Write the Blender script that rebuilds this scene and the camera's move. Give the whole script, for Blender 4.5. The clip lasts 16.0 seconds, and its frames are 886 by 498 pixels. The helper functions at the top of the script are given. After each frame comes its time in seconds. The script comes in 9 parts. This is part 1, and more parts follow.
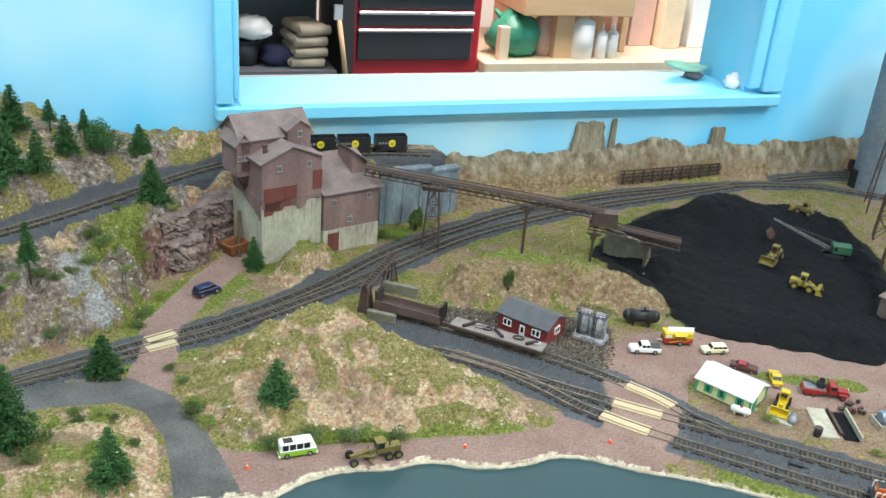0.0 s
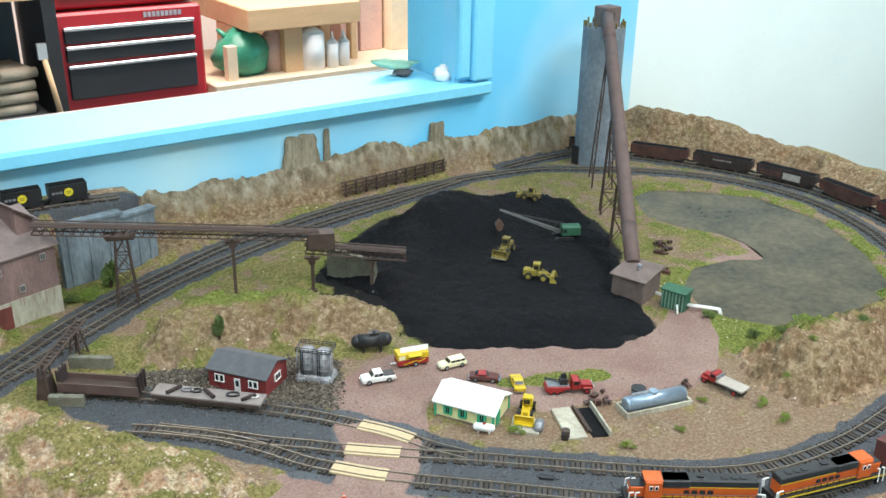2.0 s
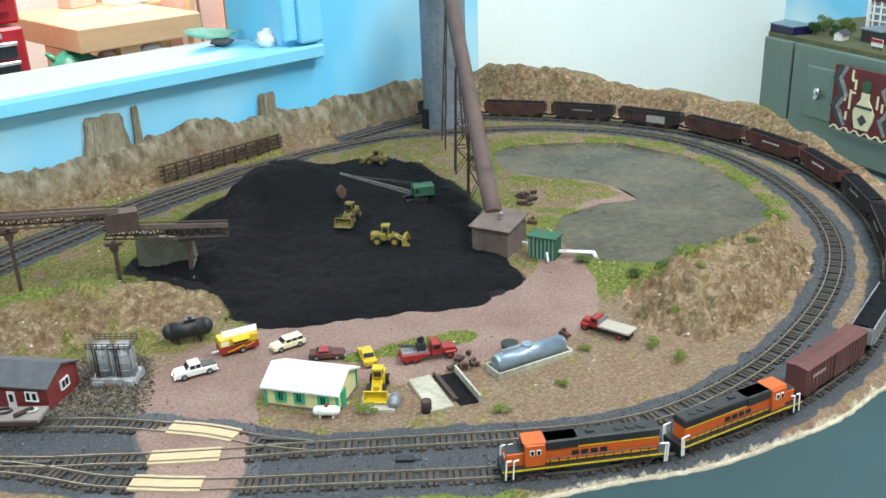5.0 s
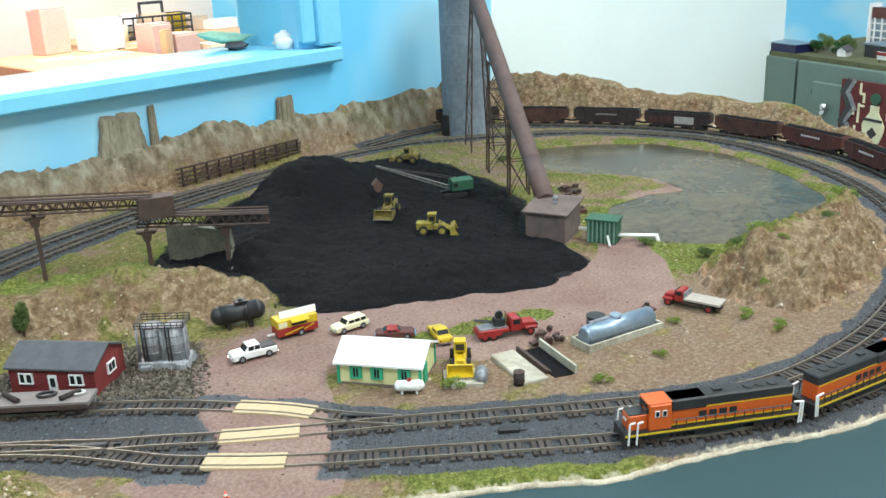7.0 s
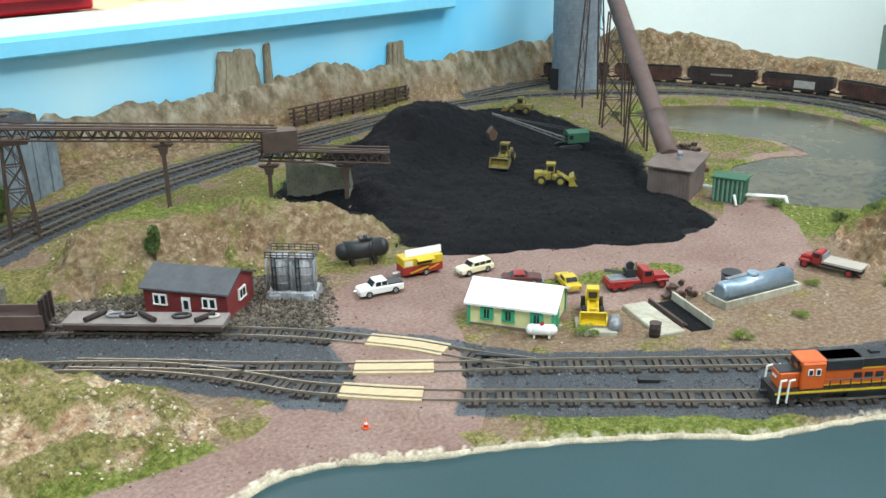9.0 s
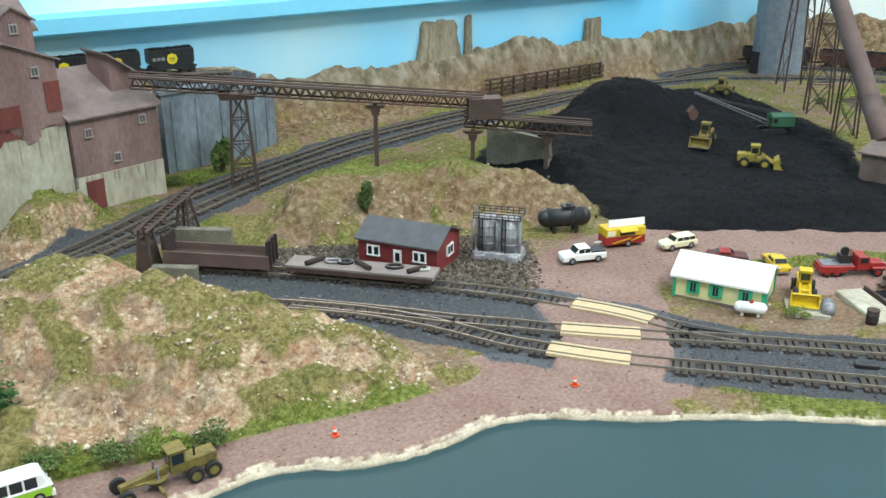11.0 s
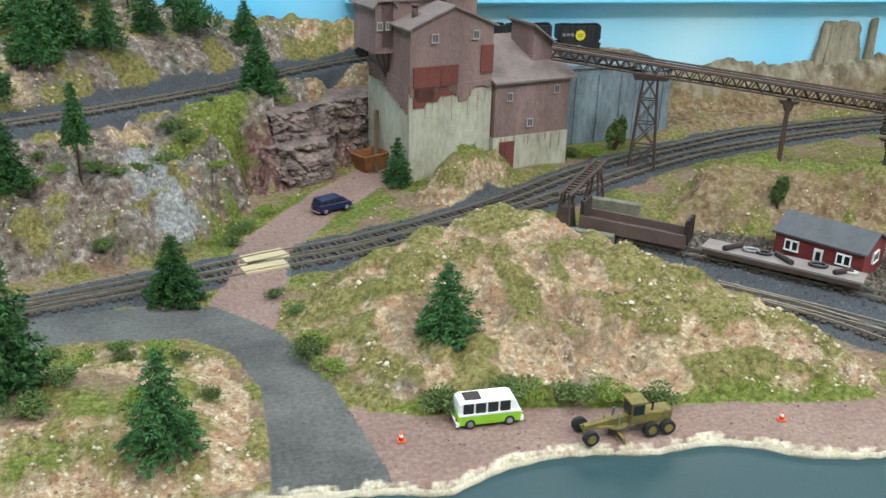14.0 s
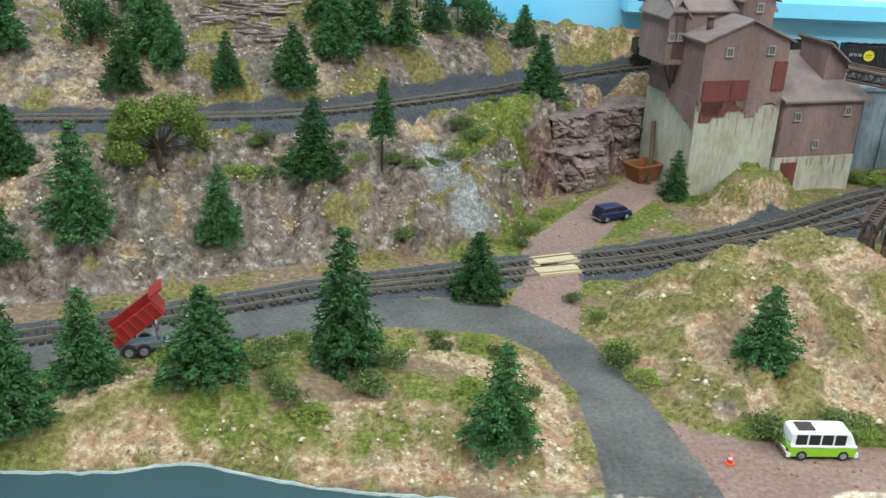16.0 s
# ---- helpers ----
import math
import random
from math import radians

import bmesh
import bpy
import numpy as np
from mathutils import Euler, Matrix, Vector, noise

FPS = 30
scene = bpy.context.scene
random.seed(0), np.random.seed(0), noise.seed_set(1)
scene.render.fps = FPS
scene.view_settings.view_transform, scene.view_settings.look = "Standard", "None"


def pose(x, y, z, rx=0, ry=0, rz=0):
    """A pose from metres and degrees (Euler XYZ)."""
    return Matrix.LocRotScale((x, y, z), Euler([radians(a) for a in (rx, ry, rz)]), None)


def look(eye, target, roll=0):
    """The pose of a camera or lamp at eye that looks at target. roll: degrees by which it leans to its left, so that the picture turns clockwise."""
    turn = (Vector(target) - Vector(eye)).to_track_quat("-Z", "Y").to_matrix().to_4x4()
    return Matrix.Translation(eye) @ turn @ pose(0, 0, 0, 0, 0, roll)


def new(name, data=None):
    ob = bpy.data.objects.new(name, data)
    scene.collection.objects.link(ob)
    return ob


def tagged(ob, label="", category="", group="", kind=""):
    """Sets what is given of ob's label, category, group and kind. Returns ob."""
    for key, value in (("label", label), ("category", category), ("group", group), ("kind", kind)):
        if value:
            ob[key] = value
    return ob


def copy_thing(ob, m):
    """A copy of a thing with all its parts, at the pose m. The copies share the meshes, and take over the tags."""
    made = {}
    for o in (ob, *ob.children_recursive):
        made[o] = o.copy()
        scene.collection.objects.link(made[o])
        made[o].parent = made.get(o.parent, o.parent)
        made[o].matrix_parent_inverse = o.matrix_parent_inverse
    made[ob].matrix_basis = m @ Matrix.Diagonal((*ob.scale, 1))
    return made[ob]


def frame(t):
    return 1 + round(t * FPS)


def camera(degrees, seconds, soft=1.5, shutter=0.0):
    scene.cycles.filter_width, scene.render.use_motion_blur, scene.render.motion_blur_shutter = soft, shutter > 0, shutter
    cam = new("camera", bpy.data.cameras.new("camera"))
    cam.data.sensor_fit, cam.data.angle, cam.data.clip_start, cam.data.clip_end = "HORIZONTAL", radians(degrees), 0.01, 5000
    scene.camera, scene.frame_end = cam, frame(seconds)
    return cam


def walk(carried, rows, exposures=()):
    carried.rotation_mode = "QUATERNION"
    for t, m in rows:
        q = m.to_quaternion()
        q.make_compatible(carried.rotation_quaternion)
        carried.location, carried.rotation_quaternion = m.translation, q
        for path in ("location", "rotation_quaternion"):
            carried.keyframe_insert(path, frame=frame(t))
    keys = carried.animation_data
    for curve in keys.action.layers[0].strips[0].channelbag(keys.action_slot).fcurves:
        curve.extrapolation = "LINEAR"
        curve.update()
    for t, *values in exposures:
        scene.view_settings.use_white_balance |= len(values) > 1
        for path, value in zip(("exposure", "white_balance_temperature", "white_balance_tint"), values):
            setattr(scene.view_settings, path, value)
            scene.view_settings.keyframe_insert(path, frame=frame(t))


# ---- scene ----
cam = camera(50.5, 16.0)
PATH = [  # seconds, eye, target, roll
    (0.0, (-0.4162, -0.6028, 0.4692), (-0.2164, -0.0950, 0.2197), 4.82),
    (0.5, (-0.3799, -0.5891, 0.4677), (-0.1420, -0.0963, 0.2216), 3.17),
    (1.0, (-0.3496, -0.5760, 0.4618), (-0.0731, -0.1017, 0.2196), 1.88),
    (1.5, (-0.3312, -0.5593, 0.4548), (-0.0276, -0.1018, 0.2128), 1.55),
    (2.0, (-0.3059, -0.5434, 0.4445), (0.0181, -0.0969, 0.2087), 1.04),
    (2.5, (-0.2726, -0.5209, 0.4237), (0.0656, -0.0888, 0.1809), 0.67),
    (3.0, (-0.2484, -0.5110, 0.4127), (0.1027, -0.0844, 0.1790), 0.51),
    (3.5, (-0.2289, -0.5071, 0.3989), (0.1328, -0.0885, 0.1667), 0.03),
    (4.0, (-0.2072, -0.5079, 0.3850), (0.1593, -0.0943, 0.1516), -0.35),
    (4.2, (-0.2015, -0.5122, 0.3767), (0.1681, -0.1010, 0.1437), -0.57),
    (6.3, (-0.2331, -0.4141, 0.2836), (0.1800, -0.0246, 0.0895), -3.29),
    (6.5, (-0.2377, -0.4126, 0.2783), (0.1777, -0.0230, 0.0893), -2.84),
    (7.0, (-0.2424, -0.4070, 0.2647), (0.1661, -0.0121, 0.0718), -2.46),
    (7.5, (-0.2496, -0.3945, 0.2572), (0.1499, 0.0055, 0.0561), -1.95),
    (8.0, (-0.2518, -0.3897, 0.2542), (0.1377, 0.0166, 0.0463), -2.42),
    (8.2, (-0.2557, -0.3863, 0.2523), (0.1309, 0.0214, 0.0418), -1.91),
    (10.3, (-0.2861, -0.3624, 0.2462), (0.0397, 0.0917, 0.0278), -0.41),
    (10.5, (-0.2904, -0.3622, 0.2449), (0.0244, 0.0990, 0.0255), -0.39),
    (11.0, (-0.3034, -0.3659, 0.2415), (-0.0138, 0.1104, 0.0193), -0.43),
    (11.5, (-0.3142, -0.3722, 0.2407), (-0.0515, 0.1184, 0.0164), -0.52),
    (12.0, (-0.3295, -0.3751, 0.2395), (-0.0923, 0.1284, 0.0154), 0.06),
    (12.5, (-0.3446, -0.3674, 0.2373), (-0.1351, 0.1475, 0.0116), 0.70),
    (13.0, (-0.3615, -0.3578, 0.2365), (-0.1803, 0.1675, 0.0101), 0.91),
    (13.5, (-0.3740, -0.3521, 0.2368), (-0.2159, 0.1803, 0.0097), 0.80),
    (14.0, (-0.3950, -0.3473, 0.2343), (-0.2652, 0.1922, 0.0061), 1.76),
    (14.5, (-0.4186, -0.3420, 0.2351), (-0.3153, 0.2030, 0.0063), 2.19),
    (15.0, (-0.4385, -0.3383, 0.2312), (-0.3615, 0.2090, -0.0022), 1.74),
    (15.5, (-0.4525, -0.3374, 0.2306), (-0.3989, 0.2114, -0.0059), 2.16),
    (16.0, (-0.4681, -0.3396, 0.2337), (-0.4478, 0.2143, 0.0039), 2.66),
]
walk(cam, [(t, look(eye, target, roll)) for t, eye, target, roll in PATH])

# ---- light ----
world = bpy.data.worlds.new("world")
scene.world = world
world.use_nodes = True
world.node_tree.nodes["Background"].inputs[0].default_value = (0.85, 0.92, 1.0, 1)
world.node_tree.nodes["Background"].inputs[1].default_value = 0.05
scene.view_settings.exposure = 0.0


def lamp(name, eye, target, sx, sy, watts, colour):
    data = bpy.data.lights.new(name, "AREA")
    data.shape, data.size, data.size_y, data.energy, data.color = "RECTANGLE", sx, sy, watts, colour
    ob = new(name, data)
    ob.matrix_world = look(eye, target)
    return ob


lamp("ceiling_lamp_light", (0.0, -0.95, 1.42), (0.0, -0.95, 0.0), 1.25, 0.35, 26, (0.955, 0.995, 1.0))
lamp("ceiling_lamp_light", (-0.75, 0.05, 1.42), (-0.75, 0.05, 0.0), 0.35, 1.25, 17.0, (0.955, 0.995, 1.0))
lamp("ceiling_lamp_light", (1.05, -0.40, 1.42), (1.05, -0.40, 0.0), 0.35, 1.0, 23, (0.955, 0.995, 1.0))
lamp("workshop_lamp_light", (1.3, 2.95, 1.42), (1.3, 2.95, 0.0), 2.0, 1.2, 120, (1.0, 0.92, 0.87))


# ---- mesh building ----
class Geo:
    """Vertices and faces of one part."""

    def __init__(self):
        self.v, self.f, self.s = [], [], []

    def add(self, verts, faces, smooth=False):
        n = len(self.v)
        self.v += [tuple(p) for p in verts]
        self.f += [tuple(i + n for i in q) for q in faces]
        self.s += [smooth] * len(faces)
        return self

    def box(self, c, s, m=None, taper=1.0):
        x, y, z = (k / 2 for k in s)
        pts = [Vector((a * x * (taper if d > 0 else 1), b * y * (taper if d > 0 else 1), d * z)) for d in (-1, 1) for a, b in ((-1, -1), (1, -1), (1, 1), (-1, 1))]
        pts = [(m @ p if m else p) + Vector(c) for p in pts]
        return self.add(pts, [(3, 2, 1, 0), (4, 5, 6, 7), (0, 1, 5, 4), (1, 2, 6, 5), (2, 3, 7, 6), (3, 0, 4, 7)])

    def cyl(self, a, b, r, r2=None, n=10, caps=True):
        a, b = Vector(a), Vector(b)
        r2 = r if r2 is None else r2
        q = (b - a).to_track_quat("Z", "Y")
        k = len(self.v)
        ring = [Vector((math.cos(2 * math.pi * i / n), math.sin(2 * math.pi * i / n), 0)) for i in range(n)]
        self.add([a + q @ (p * r) for p in ring] + [b + q @ (p * r2) for p in ring], [(i, (i + 1) % n, n + (i + 1) % n, n + i) for i in range(n)], n > 6)
        if caps:
            self.f += [tuple(k + i for i in reversed(range(n))), tuple(k + n + i for i in range(n))]
            self.s += [False, False]
        return self

    def prism(self, profile, y0, y1):
        """A profile in x and z, counter-clockwise, drawn along y."""
        n = len(profile)
        pts = [(x, y0, z) for x, z in profile] + [(x, y1, z) for x, z in profile]
        return self.add(pts, [(n + i, n + (i + 1) % n, (i + 1) % n, i) for i in range(n)] + [tuple(range(n)), tuple(reversed(range(n, 2 * n)))])

    def sweep(self, path, profile):
        """A closed profile (across, up) along a path of points."""
        n, k = len(profile), len(path)
        pts = []
        for i, p in enumerate(path):
            d = (Vector(path[min(i + 1, k - 1)]) - Vector(path[max(i - 1, 0)])).normalized()
            side = Vector((d.y, -d.x, 0)).normalized()
            pts += [Vector(p) + side * a + Vector((0, 0, b)) for a, b in profile]
        faces = [(i * n + j, i * n + (j + 1) % n, (i + 1) * n + (j + 1) % n, (i + 1) * n + j) for i in range(k - 1) for j in range(n)]
        return self.add(pts, faces + [tuple(reversed(range(n))), tuple(range((k - 1) * n, k * n))])

    def ball(self, c, r, n=8, m=5, squash=1.0, rough=0.0, rng=random):
        pts = [(0, 0, -r * squash)]
        for j in range(1, m):
            a = math.pi * j / m
            for i in range(n):
                k = 1 + rng.uniform(-rough, rough)
                pts.append((r * k * math.sin(a) * math.cos(2 * math.pi * i / n), r * k * math.sin(a) * math.sin(2 * math.pi * i / n), -r * k * squash * math.cos(a)))
        pts.append((0, 0, r * squash))
        faces = [(0, 1 + (i + 1) % n, 1 + i) for i in range(n)]
        faces += [(1 + j * n + i, 1 + j * n + (i + 1) % n, 1 + (j + 1) * n + (i + 1) % n, 1 + (j + 1) * n + i) for j in range(m - 2) for i in range(n)]
        faces += [(len(pts) - 1, 1 + (m - 2) * n + i, 1 + (m - 2) * n + (i + 1) % n) for i in range(n)]
        return self.add([Vector(p) + Vector(c) for p in pts], faces, True)

    def mesh(self, name, material, bevel=0.0):
        me = bpy.data.meshes.new(name)
        me.from_pydata(self.v, [], self.f)
        me.polygons.foreach_set("use_smooth", self.s)
        for mt in material if isinstance(material, (list, tuple)) else [material]:
            me.materials.append(mt)
        if bevel:
            bm = bmesh.new()
            bm.from_mesh(me)
            bmesh.ops.bevel(bm, geom=bm.edges[:], offset=bevel, segments=1, affect="EDGES")
            bm.to_mesh(me)
            bm.free()
        me.validate()
        me.update()
        return me


def part(name, geo, material, parent=None, label="", bevel=0.0):
    ob = new(name, geo.mesh(name, material, bevel))
    if parent:
        ob.parent = parent
    return tagged(ob, label)


def thing(name, label, category, group="", m=None, kind=""):
    ob = new(name)
    ob.empty_display_size = 0.01
    if m is not None:
        ob.matrix_world = m
    return tagged(ob, label, category, group, kind)


def single(name, geo, material, label, category, group="", kind="", m=None, bevel=0.0):
    ob = new(name, geo.mesh(name, material, bevel))
    if m is not None:
        ob.matrix_world = m
    return tagged(ob, label, category, group, kind)


def at(x, y, z=0.0, rz=0.0):
    return pose(x, y, z, 0, 0, rz)


# ---- materials ----
def mat(name, colour, rough=0.6, metal=0.0, vary=0.25, scale=300.0, fine=1500.0, bump=0.2, dark=None, spec=0.5, piece=0.0, stretch=None):
    """A paint or plain surface with stains at two scales and fine relief."""
    m = bpy.data.materials.new(name)
    m.use_nodes = True
    n, l = m.node_tree.nodes, m.node_tree.links
    b = n["Principled BSDF"]
    b.inputs["Roughness"].default_value, b.inputs["Metallic"].default_value = rough, metal
    b.inputs["Specular IOR Level"].default_value = spec
    co = n.new("ShaderNodeTexCoord")
    src = co.outputs["Object"]
    if stretch:
        mp = n.new("ShaderNodeMapping")
        mp.inputs["Scale"].default_value = stretch
        l.new(src, mp.inputs["Vector"])
        src = mp.outputs["Vector"]
    big, small = n.new("ShaderNodeTexNoise"), n.new("ShaderNodeTexNoise")
    for t, s in ((big, scale), (small, fine)):
        t.inputs["Scale"].default_value, t.inputs["Detail"].default_value, t.inputs["Roughness"].default_value = s, 4, 0.6
        l.new(src, t.inputs["Vector"])
    mixf = n.new("ShaderNodeMath")
    mixf.operation = "MULTIPLY_ADD"
    mixf.inputs[1].default_value = 0.45
    l.new(small.outputs["Fac"], mixf.inputs[0])
    half = n.new("ShaderNodeMath")
    half.operation = "MULTIPLY"
    half.inputs[1].default_value = 0.55
    l.new(big.outputs["Fac"], half.inputs[0])
    l.new(half.outputs[0], mixf.inputs[2])
    ramp = n.new("ShaderNodeValToRGB")
    lo = dark or tuple(c * (1 - vary) for c in colour)
    hi = tuple(min(1.0, c * (1 + vary * 0.6)) for c in colour)
    ramp.color_ramp.elements[0].position, ramp.color_ramp.elements[1].position = 0.32, 0.68
    ramp.color_ramp.elements[0].color, ramp.color_ramp.elements[1].color = (*lo, 1), (*hi, 1)
    l.new(mixf.outputs[0], ramp.inputs["Fac"])
    out = ramp.outputs["Color"]
    if piece:
        info, hsv, mr = n.new("ShaderNodeObjectInfo"), n.new("ShaderNodeHueSaturation"), n.new("ShaderNodeMapRange")
        mr.inputs["To Min"].default_value, mr.inputs["To Max"].default_value = 1 - piece, 1 + piece
        l.new(info.outputs["Random"], mr.inputs["Value"])
        l.new(mr.outputs["Result"], hsv.inputs["Value"])
        l.new(out, hsv.inputs["Color"])
        out = hsv.outputs["Color"]
    l.new(out, b.inputs["Base Color"])
    if bump:
        bp = n.new("ShaderNodeBump")
        bp.inputs["Strength"].default_value, bp.inputs["Distance"].default_value = bump, 0.6 / fine
        l.new(mixf.outputs[0], bp.inputs["Height"])
        l.new(bp.outputs["Normal"], b.inputs["Normal"])
    return m


def glow(name, colour, strength):
    m = bpy.data.materials.new(name)
    m.use_nodes = True
    b = m.node_tree.nodes["Principled BSDF"]
    b.inputs["Base Color"].default_value = (*colour, 1)
    b.inputs["Emission Color"].default_value = (*colour, 1)
    b.inputs["Emission Strength"].default_value = strength
    return m


RAIL = mat("rail_brass_brown", (0.25, 0.215, 0.17), 0.45, 0.4, 0.35, 200, 2500, 0.1)
TIE = mat("tie_brown_plastic", (0.058, 0.047, 0.040), 0.8, 0, 0.4, 250, 2500, 0.3, piece=0.3)
PLANK = mat("crossing_bare_wood", (0.55, 0.43, 0.26), 0.7, 0, 0.2, 60, 900, 0.2, stretch=(1, 6, 6))
RED_HOUSE = mat("red_siding", (0.22, 0.035, 0.035), 0.6, 0, 0.3, 150, 1800, 0.25)
GRIMY = mat("grimy_concrete", (0.21, 0.20, 0.155), 0.9, 0, 0.5, 60, 700, 0.4, dark=(0.07, 0.066, 0.05))
GREY_ROOF = mat("grey_roof", (0.095, 0.098, 0.108), 0.8, 0, 0.3, 120, 1500, 0.3)
WHITE = mat("white_paint", (0.82, 0.82, 0.80), 0.45, 0, 0.06, 150, 1500, 0.1)
WORN_WHITE = mat("worn_white_paint", (0.50, 0.48, 0.45), 0.6, 0, 0.2, 150, 1500, 0.1)
YELLOW_WALL = mat("pale_yellow_siding", (0.72, 0.70, 0.36), 0.6, 0, 0.1, 150, 1500, 0.15)
GREEN_TRIM = mat("green_trim", (0.03, 0.36, 0.20), 0.5, 0, 0.2, 300, 2000, 0.1)
RUST_WALL = mat("mine_brown_corrugated", (0.235, 0.152, 0.138), 0.85, 0, 0.45, 30, 900, 0.35, dark=(0.11, 0.068, 0.064), stretch=(1, 1, 0.22))
RUST_ROOF = mat("mine_roof_brown", (0.235, 0.18, 0.168), 0.9, 0, 0.4, 60, 900, 0.4)
RUST_RED = mat("rust_red_patch", (0.175, 0.047, 0.038), 0.85, 0, 0.4, 60, 700, 0.3, stretch=(1, 1, 0.3))
RUST_STAIN = mat("rust_run_on_concrete", (0.36, 0.30, 0.235), 0.9, 0, 0.4, 120, 900, 0.2, dark=(0.24, 0.18, 0.13), stretch=(1, 1, 0.3))
MINE_FRAME = mat("weathered_window_frame", (0.33, 0.30, 0.28), 0.8, 0, 0.3, 150, 1500, 0.1)
MINE_PANE = mat("dusty_pane", (0.085, 0.082, 0.085), 0.4, 0, 0.3, 200, 1500, 0.0)
BOOM_GREY = mat("dull_boom_steel", (0.13, 0.135, 0.13), 0.6, 0.2, 0.4, 150, 1500, 0.2)
CONCRETE = mat("pale_concrete", (0.47, 0.455, 0.37), 0.85, 0, 0.25, 40, 260, 0.2, dark=(0.27, 0.235, 0.175), stretch=(1, 1, 0.4))
STEEL_BROWN = mat("brown_steel", (0.085, 0.055, 0.045), 0.7, 0.2, 0.4, 150, 1500, 0.25)
SILO_GREY = mat("silo_blue_grey", (0.215, 0.252, 0.290), 0.85, 0, 0.3, 18, 160, 0.25, dark=(0.125, 0.148, 0.175), stretch=(1, 1, 0.8))
TUBE_BROWN = mat("conveyor_tube_brown", (0.135, 0.086, 0.076), 0.7, 0.1, 0.35, 60, 1200, 0.2)
SHED_BROWN = mat("shed_brown", (0.165, 0.122, 0.108), 0.8, 0, 0.4, 90, 1200, 0.3)
GREY_METAL = mat("weathered_silver", (0.31, 0.315, 0.335), 0.5, 0.3, 0.5, 120, 1500, 0.25, dark=(0.10, 0.10, 0.11))
BLUE_METAL = mat("blue_grey_tank", (0.30, 0.38, 0.47), 0.35, 0.5, 0.35, 90, 1500, 0.15)
BLACK = mat("black_paint", (0.022, 0.022, 0.024), 0.5, 0, 0.35, 200, 2000, 0.15)
TYRE = mat("tyre_rubber", (0.018, 0.018, 0.018), 0.85, 0, 0.3, 400, 2500, 0.3)
GLASS = mat("dark_window_glass", (0.02, 0.024, 0.028), 0.12, 0, 0.2, 200, 2000, 0.0)
CHROME = mat("chrome", (0.7, 0.7, 0.72), 0.2, 1.0, 0.1, 300, 2000, 0.0)
ORANGE = mat("loco_orange", (0.60, 0.105, 0.014), 0.45, 0, 0.2, 100, 1500, 0.1)
YELLOW = mat("machine_yellow", (0.62, 0.43, 0.015), 0.45, 0, 0.2, 150, 1800, 0.1)
OLIVE = mat("dusty_olive_yellow", (0.215, 0.165, 0.035), 0.75, 0, 0.5, 150, 900, 0.3, dark=(0.07, 0.055, 0.02))
RED = mat("vehicle_red", (0.33, 0.022, 0.02), 0.5, 0, 0.25, 150, 1800, 0.1)
LIME = mat("lime_green_paint", (0.27, 0.55, 0.03), 0.35, 0, 0.1, 150, 1800, 0.05)
CREAM = mat("cream_paint", (0.78, 0.73, 0.48), 0.4, 0, 0.1, 150, 1800, 0.05)
NAVY = mat("navy_paint", (0.012, 0.014, 0.07), 0.3, 0, 0.2, 150, 1800, 0.05)
GREEN_DARK = mat("dark_green_machine", (0.03, 0.11, 0.06), 0.6, 0, 0.3, 150, 1800, 0.15)
BOXCAR = mat("boxcar_red_brown", (0.125, 0.040, 0.033), 0.7, 0, 0.4, 60, 1100, 0.2, dark=(0.05, 0.020, 0.018))
HOPPER = mat("hopper_dark_brown", (0.050, 0.030, 0.027), 0.85, 0, 0.6, 45, 500, 0.3, dark=(0.014, 0.012, 0.013))
HOPPER_RED = mat("hopper_rusty_red", (0.105, 0.042, 0.030), 0.8, 0, 0.7, 45, 700, 0.3, dark=(0.024, 0.015, 0.014))
COAL = mat("coal_black", (0.0085, 0.0090, 0.0108), 0.9, 0, 0.7, 500, 1100, 1.0, dark=(0.0015, 0.0015, 0.002), spec=0.14)
TRUNK = mat("bark", (0.10, 0.065, 0.04), 0.9, 0, 0.4, 300, 2000, 0.5)
NEEDLE = mat("spruce_foliage", (0.056, 0.132, 0.044), 0.9, 0, 0.6, 160, 900, 0.0, dark=(0.024, 0.066, 0.025), spec=0.1, piece=0.22)
OAK_LEAF = mat("olive_tree_foliage", (0.155, 0.20, 0.045), 0.9, 0, 0.6, 90, 900, 0.0, dark=(0.055, 0.090, 0.020), spec=0.1)
LEAF = mat("bright_green_foliage", (0.21, 0.28, 0.045), 0.85, 0, 0.5, 350, 1800, 0.0, dark=(0.085, 0.125, 0.02))
BUSH = mat("bush_green", (0.115, 0.165, 0.045), 0.85, 0, 0.5, 350, 1800, 0.0, dark=(0.045, 0.075, 0.018), piece=0.3)
PLASTER = mat("cream_shore_plaster", (0.84, 0.78, 0.62), 0.8, 0, 0.2, 120, 900, 0.4)
ROCK_TAN = mat("butte_tan_rock", (0.31, 0.275, 0.20), 0.9, 0, 0.45, 70, 500, 0.5, dark=(0.125, 0.102, 0.068), stretch=(1, 1, 0.22))
WATER = mat("lagoon_blue_green_paint", (0.030, 0.066, 0.073), 0.6, 0, 0.12, 12, 500, 0.02, spec=0.25)
POND = mat("pond_murky_gloss", (0.098, 0.080, 0.050), 0.15, 0, 0.6, 14, 130, 0.06, dark=(0.024, 0.028, 0.021), spec=0.12)
WALL_WHITE = mat("pale_wall_paint", (0.87, 0.95, 0.925), 0.7, 0, 0.04, 6, 200, 0.05)
